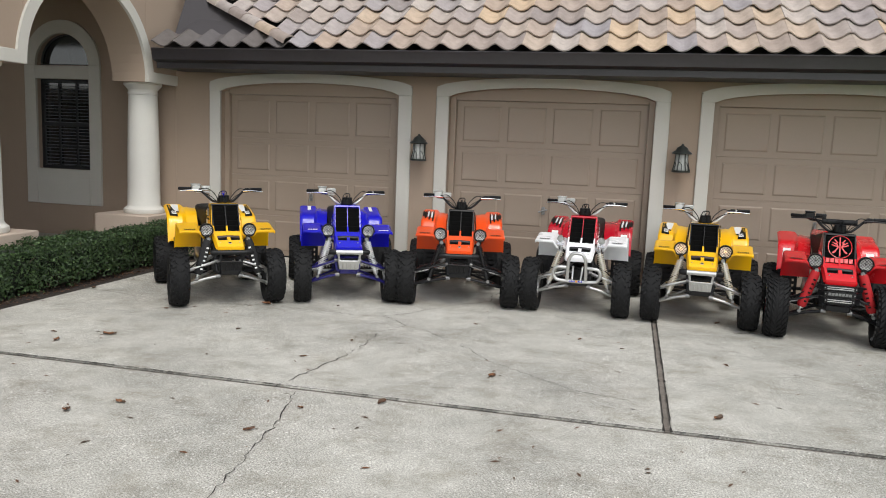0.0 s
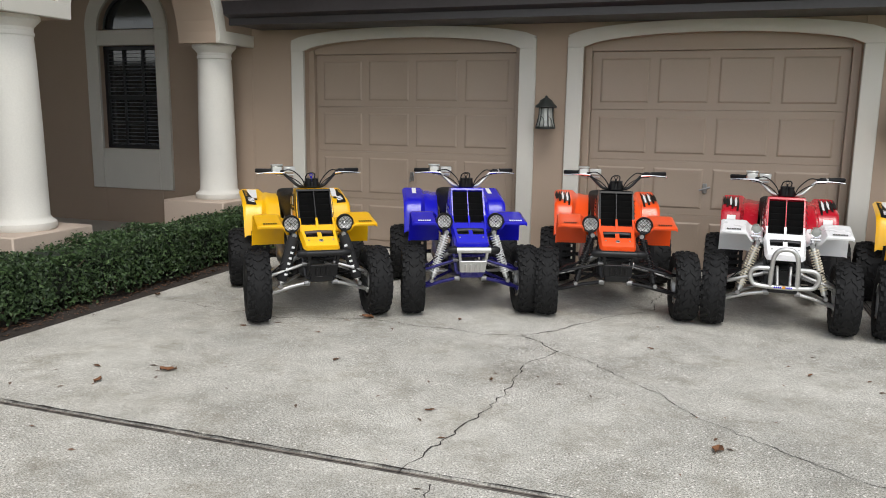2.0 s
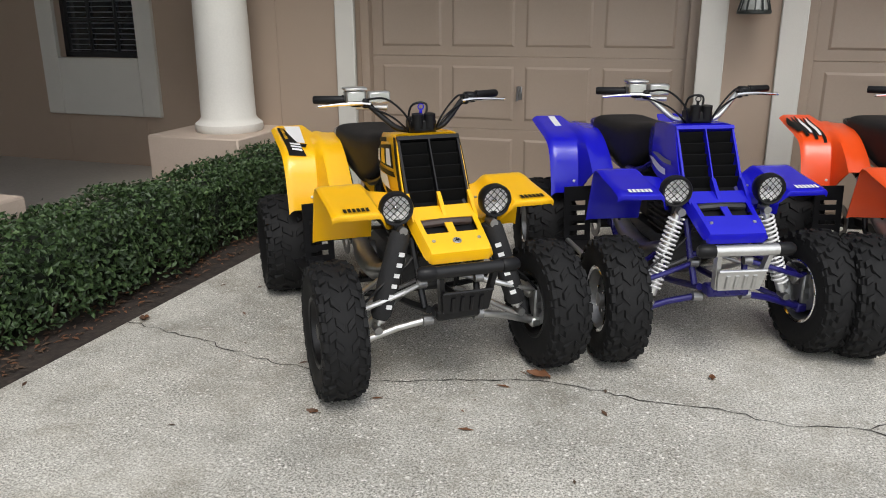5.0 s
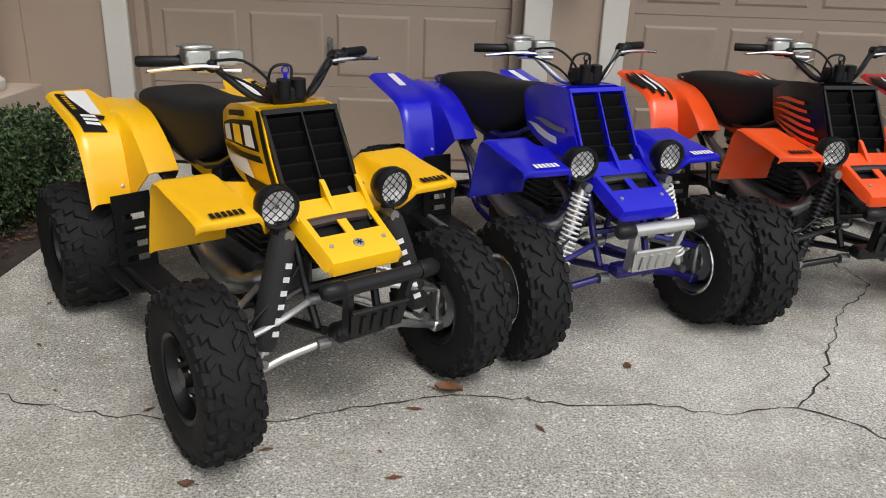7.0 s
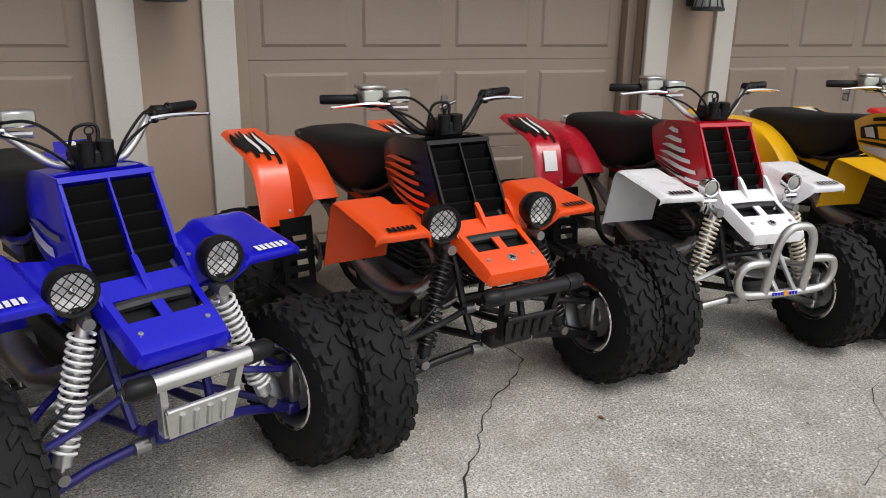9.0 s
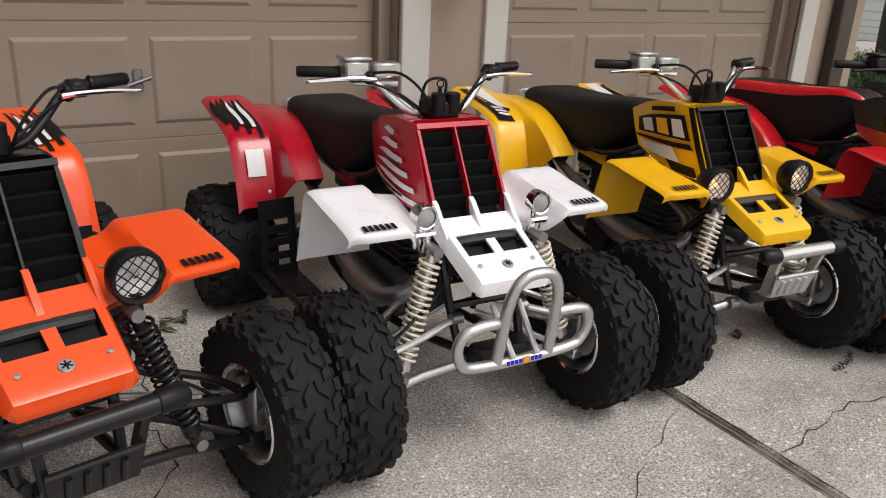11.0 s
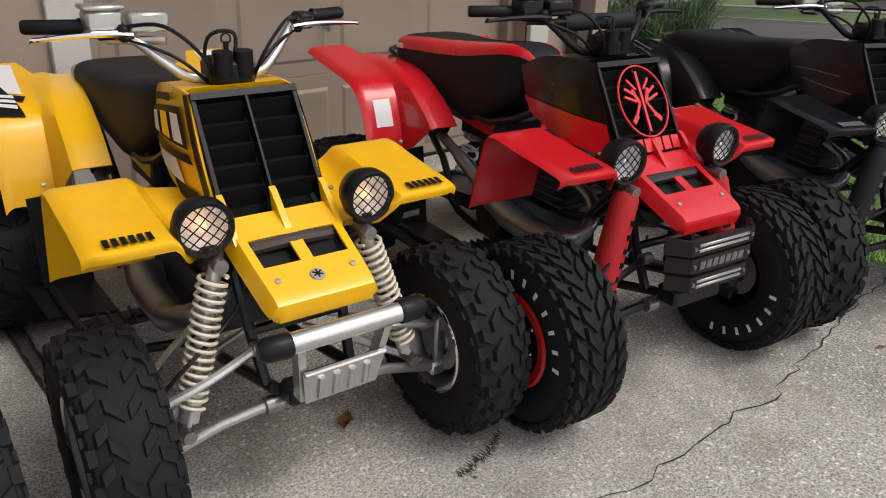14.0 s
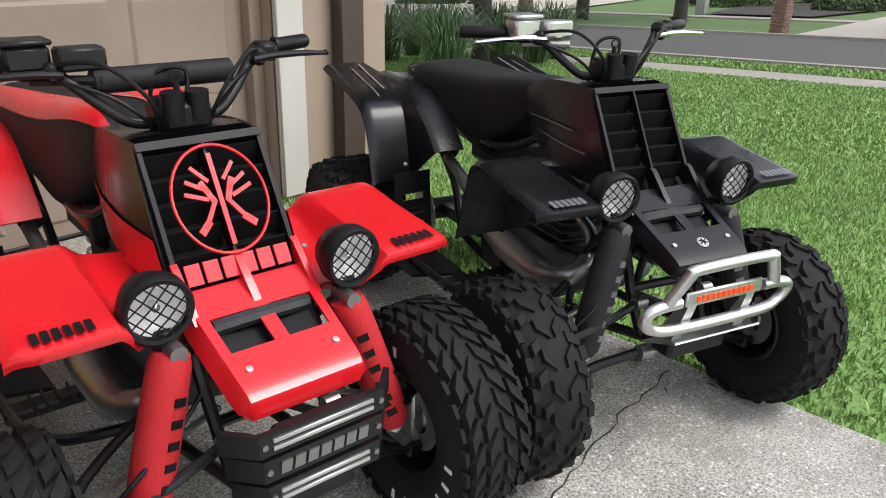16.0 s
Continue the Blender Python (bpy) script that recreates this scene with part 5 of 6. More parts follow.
        # grips, levers
        part("grip", mir(Shape().tube([(0.29, 0.475, 1.088), (0.30, 0.480, 1.0885), (0.404, 0.530, 1.087), (0.410, 0.533, 1.087)], [0.015, 0.0175, 0.0175, 0.015], 12).lathe([(0.021, -0.003), (0.021, 0.003)], Matrix.Translation((0.296, 0.478, 1.088)) @ SIDEWAYS, 12)), BLACKPLASTIC, b)
        part("lever", mir(Shape().tube([(0.20, 0.40, 1.074), (0.255, 0.405, 1.078), (0.33, 0.418, 1.076), (0.40, 0.432, 1.070), (0.412, 0.434, 1.071)], [0.009, 0.008, 0.007, 0.0055, 0.008], 8, 3)), c.get("lever", CHROME), b)
        part("switch_block", mir(Shape().box((0.225, 0.42, 1.062), (0.278, 0.475, 1.105), 0.010).box((0.205, 0.395, 1.058), (0.232, 0.45, 1.098), 0.008)), BLACKPLASTIC, b)
        part("control_cable", mir(Shape().tube([(0.22, 0.42, 1.09), (0.15, 0.33, 1.10), (0.075, 0.30, 1.03), (0.05, 0.33, 0.95)], 0.0045, 6, 5).tube([(0.23, 0.43, 1.07), (0.13, 0.37, 1.03), (0.07, 0.35, 0.98), (0.03, 0.36, 0.93)], 0.0045, 6, 5)), BLACKPLASTIC, b)
    bar = [(0.40, 0.528, 1.087), (0.28, 0.470, 1.088), (0.215, 0.43, 1.078), (0.135, 0.385, 1.005), (0.085, 0.372, 0.972), (0.0, 0.37, 0.968)]
    part("handlebar", Shape().tube([Vector(p) for p in bar] + [Vector((-x, y, z)) for x, y, z in reversed(bar[:-1])], 0.012, 10, 4), c.get("bar", BLACKMETAL), b)
    part("master_cylinder", Shape().box((-0.295, 0.415, 1.080), (-0.212, 0.480, 1.130), 0.008).box((-0.300, 0.41, 1.130), (-0.207, 0.485, 1.141), 0.004).box((-0.205, 0.395, 1.078), (-0.115, 0.448, 1.124), 0.006).tube([(-0.25, 0.45, 1.06), (-0.13, 0.39, 1.06)], 0.010), c.get("master", SILVER), b, "silver brake master cylinder")
    part("stem_pod", Shape().box((-0.055, 0.30, 0.955), (0.055, 0.40, 1.02), 0.014).tube([(-0.026, 0.315, 0.98), (-0.026, 0.31, 1.038)], 0.024, 12).tube([(0.026, 0.315, 0.98), (0.026, 0.31, 1.038)], 0.024, 12), BLACKPLASTIC, b)
    part("key", Shape().tube([(0.0, 0.35, 1.0), (0.0, 0.35, 1.055)], 0.007, 8).lathe([(0.010, 0), (0.014, 0), (0.014, 0.003), (0.010, 0.003)], Matrix.Translation((0, 0.35, 1.062)) @ pose(0, 0, 0, 90), 12, True), c.get("key", BLACKPLASTIC), b)
    part("vent_hose", Shape().tube([(0.02, 0.36, 1.0), (0.03, 0.37, 1.07), (-0.03, 0.39, 1.06), (-0.045, 0.40, 0.95)], 0.005, 6, 5), BLACKPLASTIC, b)
    if c.get("pad"):
        part("handlebar_pad", Shape().tube([(-0.15, 0.41, 1.055), (-0.145, 0.41, 1.055), (0.145, 0.41, 1.055), (0.15, 0.41, 1.055)], [0.018, 0.026, 0.026, 0.018], 14), SEATVINYL, b, "black foam bar pad")
    # rear end
    part("rear_axle", Shape().tube([(-0.40, AXLE_R, RAD_R), (0.40, AXLE_R, RAD_R)], 0.018, 10).tube([(-0.12, AXLE_R, RAD_R), (0.12, AXLE_R, RAD_R)], 0.045, 14), ENGINE, b)
    part("swingarm", Shape().hull([(sx * x, y, z) for sx in (-1, 1) for x, y, z in ((0.11, 0.9, 0.34), (0.11, 0.9, 0.28), (0.075, 1.36, 0.28), (0.075, 1.36, 0.24))]), c.get("arm", SILVER), b)
    part("chain_ring", Shape().lathe([(0.06, -0.004), (0.098, -0.004), (0.098, 0.004), (0.06, 0.004)], Matrix.Translation((-0.14, AXLE_R, RAD_R)) @ SIDEWAYS, 28, True), STEEL, b)
    part("rear_shock", coil((0, 1.12, 0.36), (0, 1.0, 0.66), 0.036, 0.007, 6), c.get("coil", WHITECOIL), b)
    # bumpers
    kind = c.get("bumper", "bar")
    bm = c.get("bumper_mat", SILVER)
    bp = new("bumper")
    bp.parent = b
    bp.location, bp.scale = {"bar": ((0, -0.03, 0.015), (1.04, 1, 1)), "loop": ((0, 0, 0.04), (1.02, 1, 1)), "cage": ((0, 0, 0.01), (1.13, 1, 1))}.get(kind, ((0, 0, 0), (1, 1, 1)))
    if kind == "bar":
        part("bumper_tube", Shape().tube([(-0.135, -0.195, 0.522), (0.135, -0.195, 0.522)], 0.0235, 16), bm, bp)
        for sx in (-1, 1):
            part("end_cap", Shape().tube([(sx * 0.125, -0.195, 0.522), (sx * 0.13, -0.195, 0.522), (sx * 0.178, -0.192, 0.522), (sx * 0.190, -0.190, 0.522)], [0.0265, 0.0285, 0.027, 0.018], 16), BLACKPLASTIC, bp, "black rubber end cap")
            part("bumper_leg", Shape().hull([(sx * x, y, z) for x, y, z in ((0.112, -0.20, 0.515), (0.094, -0.20, 0.515), (0.112, -0.17, 0.515), (0.094, -0.17, 0.515), (0.092, -0.155, 0.345), (0.074, -0.155, 0.345), (0.092, -0.12, 0.345), (0.074, -0.12, 0.345))]), bm, bp)
        part("skid_plate", Shape().surf(lambda u, v: (u * (0.085 + 0.012 * v), -0.165 - 0.022 * v, 0.345 + 0.085 * v), span(-1, 1, 8), span(0, 1, 5), 0.004).tube([(-0.095, -0.188, 0.432), (0.095, -0.188, 0.432)], 0.007), c.get("skid", bm), bp)
        for k in range(4):
            part("skid_rib", Shape().tube([(-0.054 + 0.036 * k, -0.169, 0.355), (-0.054 + 0.036 * k, -0.183, 0.412)], 0.008, 8), c.get("skid", bm), bp)
    elif kind == "loop":
        part("centre_hoop", Shape().tube([(-0.088, -0.205, 0.315), (-0.085, -0.225, 0.44), (-0.076, -0.24, 0.54), (-0.045, -0.247, 0.588), (0, -0.248, 0.598), (0.045, -0.247, 0.588), (0.076, -0.24, 0.54), (0.085, -0.225, 0.44), (0.088, -0.205, 0.315)], 0.0165, 12, 5), bm, bp)
        part("lower_tube", Shape().tube([(-0.082, -0.215, 0.452), (-0.17, -0.222, 0.452), (-0.208, -0.218, 0.435), (-0.222, -0.212, 0.392), (-0.206, -0.208, 0.345), (-0.165, -0.206, 0.322), (0, -0.206, 0.315), (0.165, -0.206, 0.322), (0.206, -0.208, 0.345), (0.222, -0.212, 0.392), (0.208, -0.218, 0.435), (0.17, -0.222, 0.452), (0.082, -0.215, 0.452)], 0.0165, 12, 5), bm, bp)
        for sx in (-1, 1):
            part("stay", Shape().tube([(sx * 0.085, -0.22, 0.43), (sx * 0.08, -0.10, 0.40)], 0.010, 8), bm, bp)
            part("stay", Shape().tube([(sx * 0.04, -0.22, 0.33), (sx * 0.045, -0.10, 0.45)], 0.010, 8), bm, bp)
        sk = Shape()
        for k in range(9):
            sk.hull([(-0.062 + 0.0135 * k + a, -0.2235 + q, 0.319 + z) for a in (0, 0.0095) for q in (0, 0.003) for z in (-0.006, 0.006)])
        part("sticker_bars", sk, BLUE, bp, "blue sticker lettering")
        part("sticker_mark", Shape().hull([(x, y, z) for x in (-0.008, 0.012) for y in (-0.2255, -0.222) for z in (0.311, 0.330)]), AMBER, bp)
    elif kind == "cage":
        part("lower_tube", Shape().tube([(-0.125, -0.19, 0.495), (-0.195, -0.19, 0.49), (-0.215, -0.185, 0.465), (-0.19, -0.18, 0.43), (-0.12, -0.19, 0.42), (0.12, -0.19, 0.42), (0.19, -0.18, 0.43), (0.215, -0.185, 0.465), (0.195, -0.19, 0.49), (0.125, -0.19, 0.495)], 0.0155, 10, 5), bm, bp)
        part("upper_hoop", Shape().tube([(-0.165, -0.19, 0.492), (-0.125, -0.21, 0.575), (-0.10, -0.212, 0.59), (0.10, -0.212, 0.59), (0.125, -0.21, 0.575), (0.165, -0.19, 0.492)], 0.0155, 10, 4), bm, bp)
        part("name_plate", Shape().box((-0.115, -0.202, 0.482), (0.115, -0.192, 0.522), 0.004), bm, bp)
        sk = Shape()
        for k in range(11):
            sk.hull([(-0.085 + 0.0155 * k + a, -0.2045 + q, 0.501 + z) for a in (0, 0.011) for q in (0, 0.004) for z in (-0.008, 0.008)])
        part("plate_bars", sk, ORANGE, bp, "orange and black sticker lettering")
        for sx in (-1, 1):
            part("stay", Shape().hull([(sx * x, y, z) for x, y, z in ((0.10, -0.20, 0.50), (0.075, -0.20, 0.50), (0.11, -0.16, 0.36), (0.08, -0.16, 0.36), (0.10, -0.18, 0.50), (0.11, -0.10, 0.36))]), bm, bp)
        part("skid_plate", Shape().surf(lambda u, v: (u * 0.13, -0.20 + 0.12 * v, 0.385 - 0.05 * v), span(-1, 1, 6), span(0, 1, 4), 0.005), bm, bp)
    else:
        for k, (z, w) in enumerate(((0.497, 0.135), (0.442, 0.128), (0.385, 0.122))):
            f = lambda u, v, z=z, w=w: (u * w * 1.35, -0.195 + 0.055 * max(0, abs(u) - 0.72) / 0.28, z + 0.046 * v)
            part("bumper_plate", Shape().surf(f, [-1, -.9, -.8, -.72, -.3, .3, .72, .8, .9, 1], span(0, 1, 2), 0.012), BLACKMETAL, bp)
            if k != 1:
                for dz in (0.014, 0.030):
                    part("bright_strip", Shape().box((-w * 0.78, -0.199, z + dz - 0.004), (w * 0.78, -0.194, z + dz + 0.004), 0.001), SILVER, bp)
            else:
                for q in range(7):
                    part("plate_bar", Shape().hull([(-w * 0.74 + w * 0.212 * q + a + 0.004 * (zz > 0), -0.1985 + o, z + 0.023 + zz) for a in (0, w * 0.165) for o in (0, 0.004) for zz in (-0.012, 0.012)]), STEEL, bp)
            for sx in (-1, 1):
                part("plate_bolt", Shape().tube([(sx * w * 0.9, -0.20, z + 0.023), (sx * w * 0.9, -0.19, z + 0.023)], 0.006, 8), STEEL, bp)
        part("back_plate", Shape().box((-0.09, -0.185, 0.37), (0.09, -0.15, 0.53), 0.006), BLACKMETAL, bp)
    if kind != "bar":
        part("front_crossmember", Shape().box((-0.10, -0.14, 0.30), (0.10, -0.06, 0.36), 0.01), BLACKMETAL, b)
    else:
        part("front_crossmember", Shape().box((-0.09, -0.12, 0.30), (0.09, -0.05, 0.35), 0.01), c.get("frame", BLACKMETAL), b)
    if c.get("emblem"):
        em = Shape()
        n = 40
        ringp = [(math.cos(2 * math.pi * k / n), math.sin(2 * math.pi * k / n)) for k in range(n)]
        at_ = lambda x, y, o: grille_pt(x * 0.80, 0.56 + y * 0.40, o)
        em.tube([at_(x, y, 0.022) for x, y in ringp], 0.0035, 6, 0, True)
        for sx in (-1, 1):
            for p0, p1, w in (((0.64, 0.40), (0.20, 0.16), 0.038), ((0.46, 0.64), (0.16, 0.34), 0.038), ((0.72, 0.18), (0.26, 0.02), 0.038), ((0.34, 0.36), (0.14, -0.05), 0.06), ((0.12, 0.0), (0.46, -0.46), 0.045), ((0.36, -0.36), (0.60, -0.56), 0.07)):
                d = (Vector(p1) - Vector(p0)).normalized() * w
                em.hull([at_(sx * (p[0] - d.y * t), p[1] + d.x * t, o) for p in (p0, p1) for t in (-1, 1) for o in (0.015, 0.021)])
        em.hull([at_(x, y, o) for x in (-0.05, 0.05) for y in (-0.85, 0.85) for o in (0.0165, 0.0215)])
        part("grille_emblem", em, c["emblem"], b, "red ring and fork marks on the grille")
        for k in range(6):
            u = -0.92 + 0.31 * k
            part("grille_bar", Shape().hull([grille_pt(q, v, o) for q in (u, u + 0.25) for v in (0.0, 0.15) for o in (0.012, 0.018)]), c["emblem"], b)
    return b


def bars(u0, u1, v0, v1, n, slope, ink, fill=0.6):
    """A run of slanted blocks along v."""
    w = (v1 - v0) / n
    return tuple((((u0, v0 + w * k), (u1, v0 + w * k + slope), (u1, v0 + w * (k + fill) + slope), (u0, v0 + w * (k + fill))), ink) for k in range(n))


SPEED_BLOCKS = ((((0.54, 0.05), (0.80, 0.03), (0.77, 0.36), (0.58, 0.40)), INKWHITE),
                (((0.82, 0.08), (0.92, 0.06), (0.90, 0.58), (0.62, 0.60)), INKBLACK),
                (((0.56, 0.43), (0.77, 0.38), (0.79, 0.44), (0.60, 0.48)), INKBLACK)) + bars(0.67, 0.83, 0.41, 0.57, 3, -0.03, INKWHITE) + bars(0.835, 0.885, 0.12, 0.36, 8, -0.004, YELLOW, 0.35)
COWL_BLOCKS = ((((0.0, 0.02), (0.09, 0.06), (0.12, 0.98), (0.0, 0.99)), BLACKPLASTIC), (((0.14, 0.02), (0.42, 0.02), (0.50, 0.16), (0.16, 0.16)), INKBLACK),
               (((0.30, 0.17), (0.84, 0.10), (0.90, 0.24), (0.38, 0.36)), INKWHITE),
               (((0.12, 0.40), (0.92, 0.30), (0.94, 0.36), (0.16, 0.47)), INKBLACK),
               (((0.14, 0.52), (0.86, 0.44), (0.84, 0.74), (0.18, 0.86)), INKBLACK)) + tuple(
               (((q, 0.565 - 0.1 * q), (q + 0.15, 0.55 - 0.1 * q), (q + 0.17, 0.80 - 0.16 * q), (q + 0.03, 0.82 - 0.16 * q)), m) for q, m in ((0.20, INKWHITE), (0.40, YELLOW), (0.60, INKWHITE))) + (
               (((0.30, 0.88), (0.62, 0.84), (0.62, 0.91), (0.30, 0.95)), INKBLACK),)
FLAMES_BLACK = tuple((0.52 + 0.07 * k, 0.62 + 0.07 * k, 0.04 + 0.02 * (k % 3), 0.60 - 0.08 * (k % 2) - 0.02 * k, INKBLACK, 1) for k in range(6)) + ((0.58, 0.67, 0.10, 0.50, INKWHITE, 1), (0.72, 0.80, 0.10, 0.46, INKWHITE, 1))
FLAMES_COWL = tuple((0.12 + 0.05 * k, 0.95 - 0.08 * k, 0.03 + 0.15 * k, 0.14 + 0.15 * k, INKWHITE, 1) for k in range(6)) + ((0.30, 0.92, 0.10, 0.16, INKBLACK, 1), (0.30, 0.70, 0.46, 0.50, INKBLACK, 1))
FLAMES_ORANGE = tuple((0.10 + 0.04 * k, 0.96 - 0.07 * (k % 3), 0.0 + 0.125 * k, 0.09 + 0.125 * k, ORANGE, 1) for k in range(6))

quad_bike("glossy yellow quad bike with black grille and bumper, black wheels", (-1.880, 8.267), 37.6,
          dict(body=YELLOW, mask=BLACKPLASTIC, rim="black", bumper_mat=BLACKMETAL, arm=SILVER, cover=BLACKCLOTH, cover_ink=INKWHITE, vent=BROWNPIPE, shift=-0.015,
               rear_blocks=SPEED_BLOCKS, cowl_blocks=COWL_BLOCKS, key=BLUE))
quad_bike("glossy deep blue quad bike with white springs and blue arms", (-0.871, 8.857), 24.5,
          dict(body=BLUE, mask=BLUE, rim="silver", arm=BLUEMETAL, frame=BLUEMETAL, coil=WHITECOIL, badge=False, ink=INKWHITE, bar=SILVER,
               rear_decals=((0.60, 0.72, 0.04, 0.26, INKWHITE),), cowl_decals=((0.3, 0.9, 0.12, 0.30, INKWHITE, 1), (0.15, 0.7, 0.34, 0.46, INKGREY, 1)), nerf=SILVER))
quad_bike("bright orange quad bike with black tank and wide black arms", (0.224, 9.142), 11.6,
          dict(body=ORANGE, cowl=BLACKGLOSS, mask=BLACKPLASTIC, rim="silver", bumper_mat=BLACKMETAL, arm=BLACKMETAL, coil=BLACKMETAL, damper=BLACKMETAL, wide=0.075, bar=BLACKMETAL,
               rear_decals=FLAMES_BLACK, cowl_decals=FLAMES_ORANGE))
quad_bike("white and crimson quad bike with silver hoop bumper", (1.424, 9.249), -1.4,
          dict(body=CRIMSON, shift=-0.02, nose=WHITE, fender=WHITE, mask=CRIMSON, rim="silver", arm=SILVER, coil=CREAMCOIL, bumper="loop", lamp="small", bar=SILVER,
               rear_decals=FLAMES_BLACK + ((0.60, 0.84, 0.68, 0.84, INKWHITE),), cowl_decals=FLAMES_COWL, lens_paint=LANTERNGLASS))
quad_bike("yellow quad bike with black grille, lit headlights and silver bumper", (2.582, 9.202), -4.6,
          dict(body=YELLOW, mask=BLACKPLASTIC, rim="silver", arm=SILVER, coil=CREAMCOIL, lit=True, bar=SILVER, vent=BROWNPIPE, rear_blocks=SPEED_BLOCKS, cowl_blocks=COWL_BLOCKS))
quad_bike("bright red quad bike with black tank, road tyres and plate bumper", (3.732, 8.971), -7.5,
          dict(body=RED, cowl=BLACKGLOSS, mask=BLACKPLASTIC, shift=-0.045, rim="black", tyre="road", ring=RED, arm=BLACKMETAL, cover=REDCLOTH, cover_ink=INKBLACK, bumper="plates",
               badge=False, emblem=RED, pad=True, seat_rise=0.035, seat_stripe=RED, lever=BLACKMETAL, bar=BLACKMETAL, master=BLACKMETAL, rear_decals=((0.60, 0.84, 0.68, 0.84, INKWHITE),), cowl_decals=((0.0, 1.0, 0.0, 0.36, RED),)))
quad_bike("all-black quad bike with silver cage bumper beside the lawn", (4.865, 8.695), -21.0,
          dict(body=BLACKGLOSS, mask=BLACKPLASTIC, shift=-0.05, rim="black", arm=BLACKMETAL, cover=BLACKCLOTH, cover_ink=INKGREY, bumper="cage", ink=INKGREY,
               rear_decals=((0.55, 0.58, 0.05, 0.4, INKGREY), (0.7, 0.72, 0.1, 0.5, INKGREY)), cowl_decals=((0.2, 0.8, 0.3, 0.32, INKGREY), (0.3, 0.9, 0.5, 0.52, INKGREY))))


# ---- plants, street side and small things ----
rng = np.random.default_rng(7)


def leaf_cloud(centres, normals, size, spread, name, mat, aspect=1.7):
    """Many small two-triangle leaves, turned at random."""
    n = len(centres)
    d = rng.normal(size=(n, 3)) * spread + normals
    d /= np.linalg.norm(d, axis=1)[:, None]
    a = np.cross(d, rng.normal(size=(n, 3)))
    a /= np.linalg.norm(a, axis=1)[:, None]
    b = np.cross(d, a)
    s = size * rng.uniform(0.6, 1.3, n)[:, None]
    fold = d * s * 0.25
    V = np.stack([centres - a * s * aspect * 0.5, centres + b * s * 0.5 + fold, centres + a * s * aspect * 0.5, centres - b * s * 0.5 + fold], 1).reshape(-1, 3)
    F = np.arange(4 * n).reshape(n, 4)[:, [0, 1, 2, 3]]
    T = np.concatenate([F[:, [0, 1, 2]], F[:, [0, 2, 3]]])
    me = bpy.data.meshes.new(name)
    me.from_pydata(V.tolist(), [], T.tolist())
    me.materials.append(mat)
    return new(name, me)


# clipped hedge along the driveway
HX0, HX1, HY0, HY1, HZ = -4.32, -3.75, 1.5, 10.70, 0.46
hedge = thing("hedge", "low clipped dark green boxwood hedge in mulch", "hedge", Matrix.Identity(4))
# near-black shell that stands in for the shade between the leaves
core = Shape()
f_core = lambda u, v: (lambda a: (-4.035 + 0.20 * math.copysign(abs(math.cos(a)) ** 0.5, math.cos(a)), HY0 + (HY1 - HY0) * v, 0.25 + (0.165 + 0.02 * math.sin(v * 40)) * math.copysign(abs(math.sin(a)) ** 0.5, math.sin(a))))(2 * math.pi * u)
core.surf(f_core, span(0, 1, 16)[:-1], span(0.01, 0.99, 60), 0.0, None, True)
part("hedge_shade_core", core, HEDGECORE, hedge)
N = 48000
yy = rng.uniform(HY0, HY1, N)
face = rng.uniform(0, 1, N)
wob = 0.035 * np.sin(yy * 3.1) + 0.03 * np.sin(yy * 7.7 + 1.3) + 0.02 * np.sin(yy * 17)
depth = rng.exponential(0.035, N)
cx = np.where(face < 0.42, HX1 + wob - depth, np.where(face < 0.88, rng.uniform(HX0, HX1, N) + wob * 0.5, HX0 + depth))
edge = np.clip((np.abs(cx + 4.035) - 0.18) / 0.1, 0, 1)
cz = np.where((face >= 0.42) & (face < 0.88), HZ + 0.6 * wob - depth - 0.03 * edge, rng.uniform(0.03, HZ - 0.01, N) + wob * 0.4)
thin = (cz < 0.10) & (rng.uniform(0, 1, N) < 0.4)
keep = ~thin
P = np.stack([cx, yy, cz], 1)[keep] + rng.normal(size=(keep.sum(), 3)) * 0.012
nrm = np.where((face < 0.42)[:, None], [[1, 0, 0.3]], np.where((face < 0.88)[:, None], [[0, 0, 1]], [[-1, 0, 0.3]]))[keep]
ob = leaf_cloud(P, nrm, 0.021, 0.8, "hedge_leaves", LEAFHEDGE)
ob.parent = hedge
tagged(ob, "", "", "", "stuff")
tw = Shape()
rnd = random.Random(5)
for k in range(110):
    y = rnd.uniform(HY0, HY1)
    x = rnd.uniform(-4.2, -3.9)
    tw.tube([(x, y, -0.02), (x + rnd.uniform(-0.06, 0.1), y + rnd.uniform(-0.08, 0.08), 0.17), (x + rnd.uniform(-0.1, 0.18), y + rnd.uniform(-0.15, 0.15), 0.38)], [0.010, 0.006, 0.003], 5)
tagged(part("hedge_stems", tw, TWIG, hedge), "", "", "", "stuff")


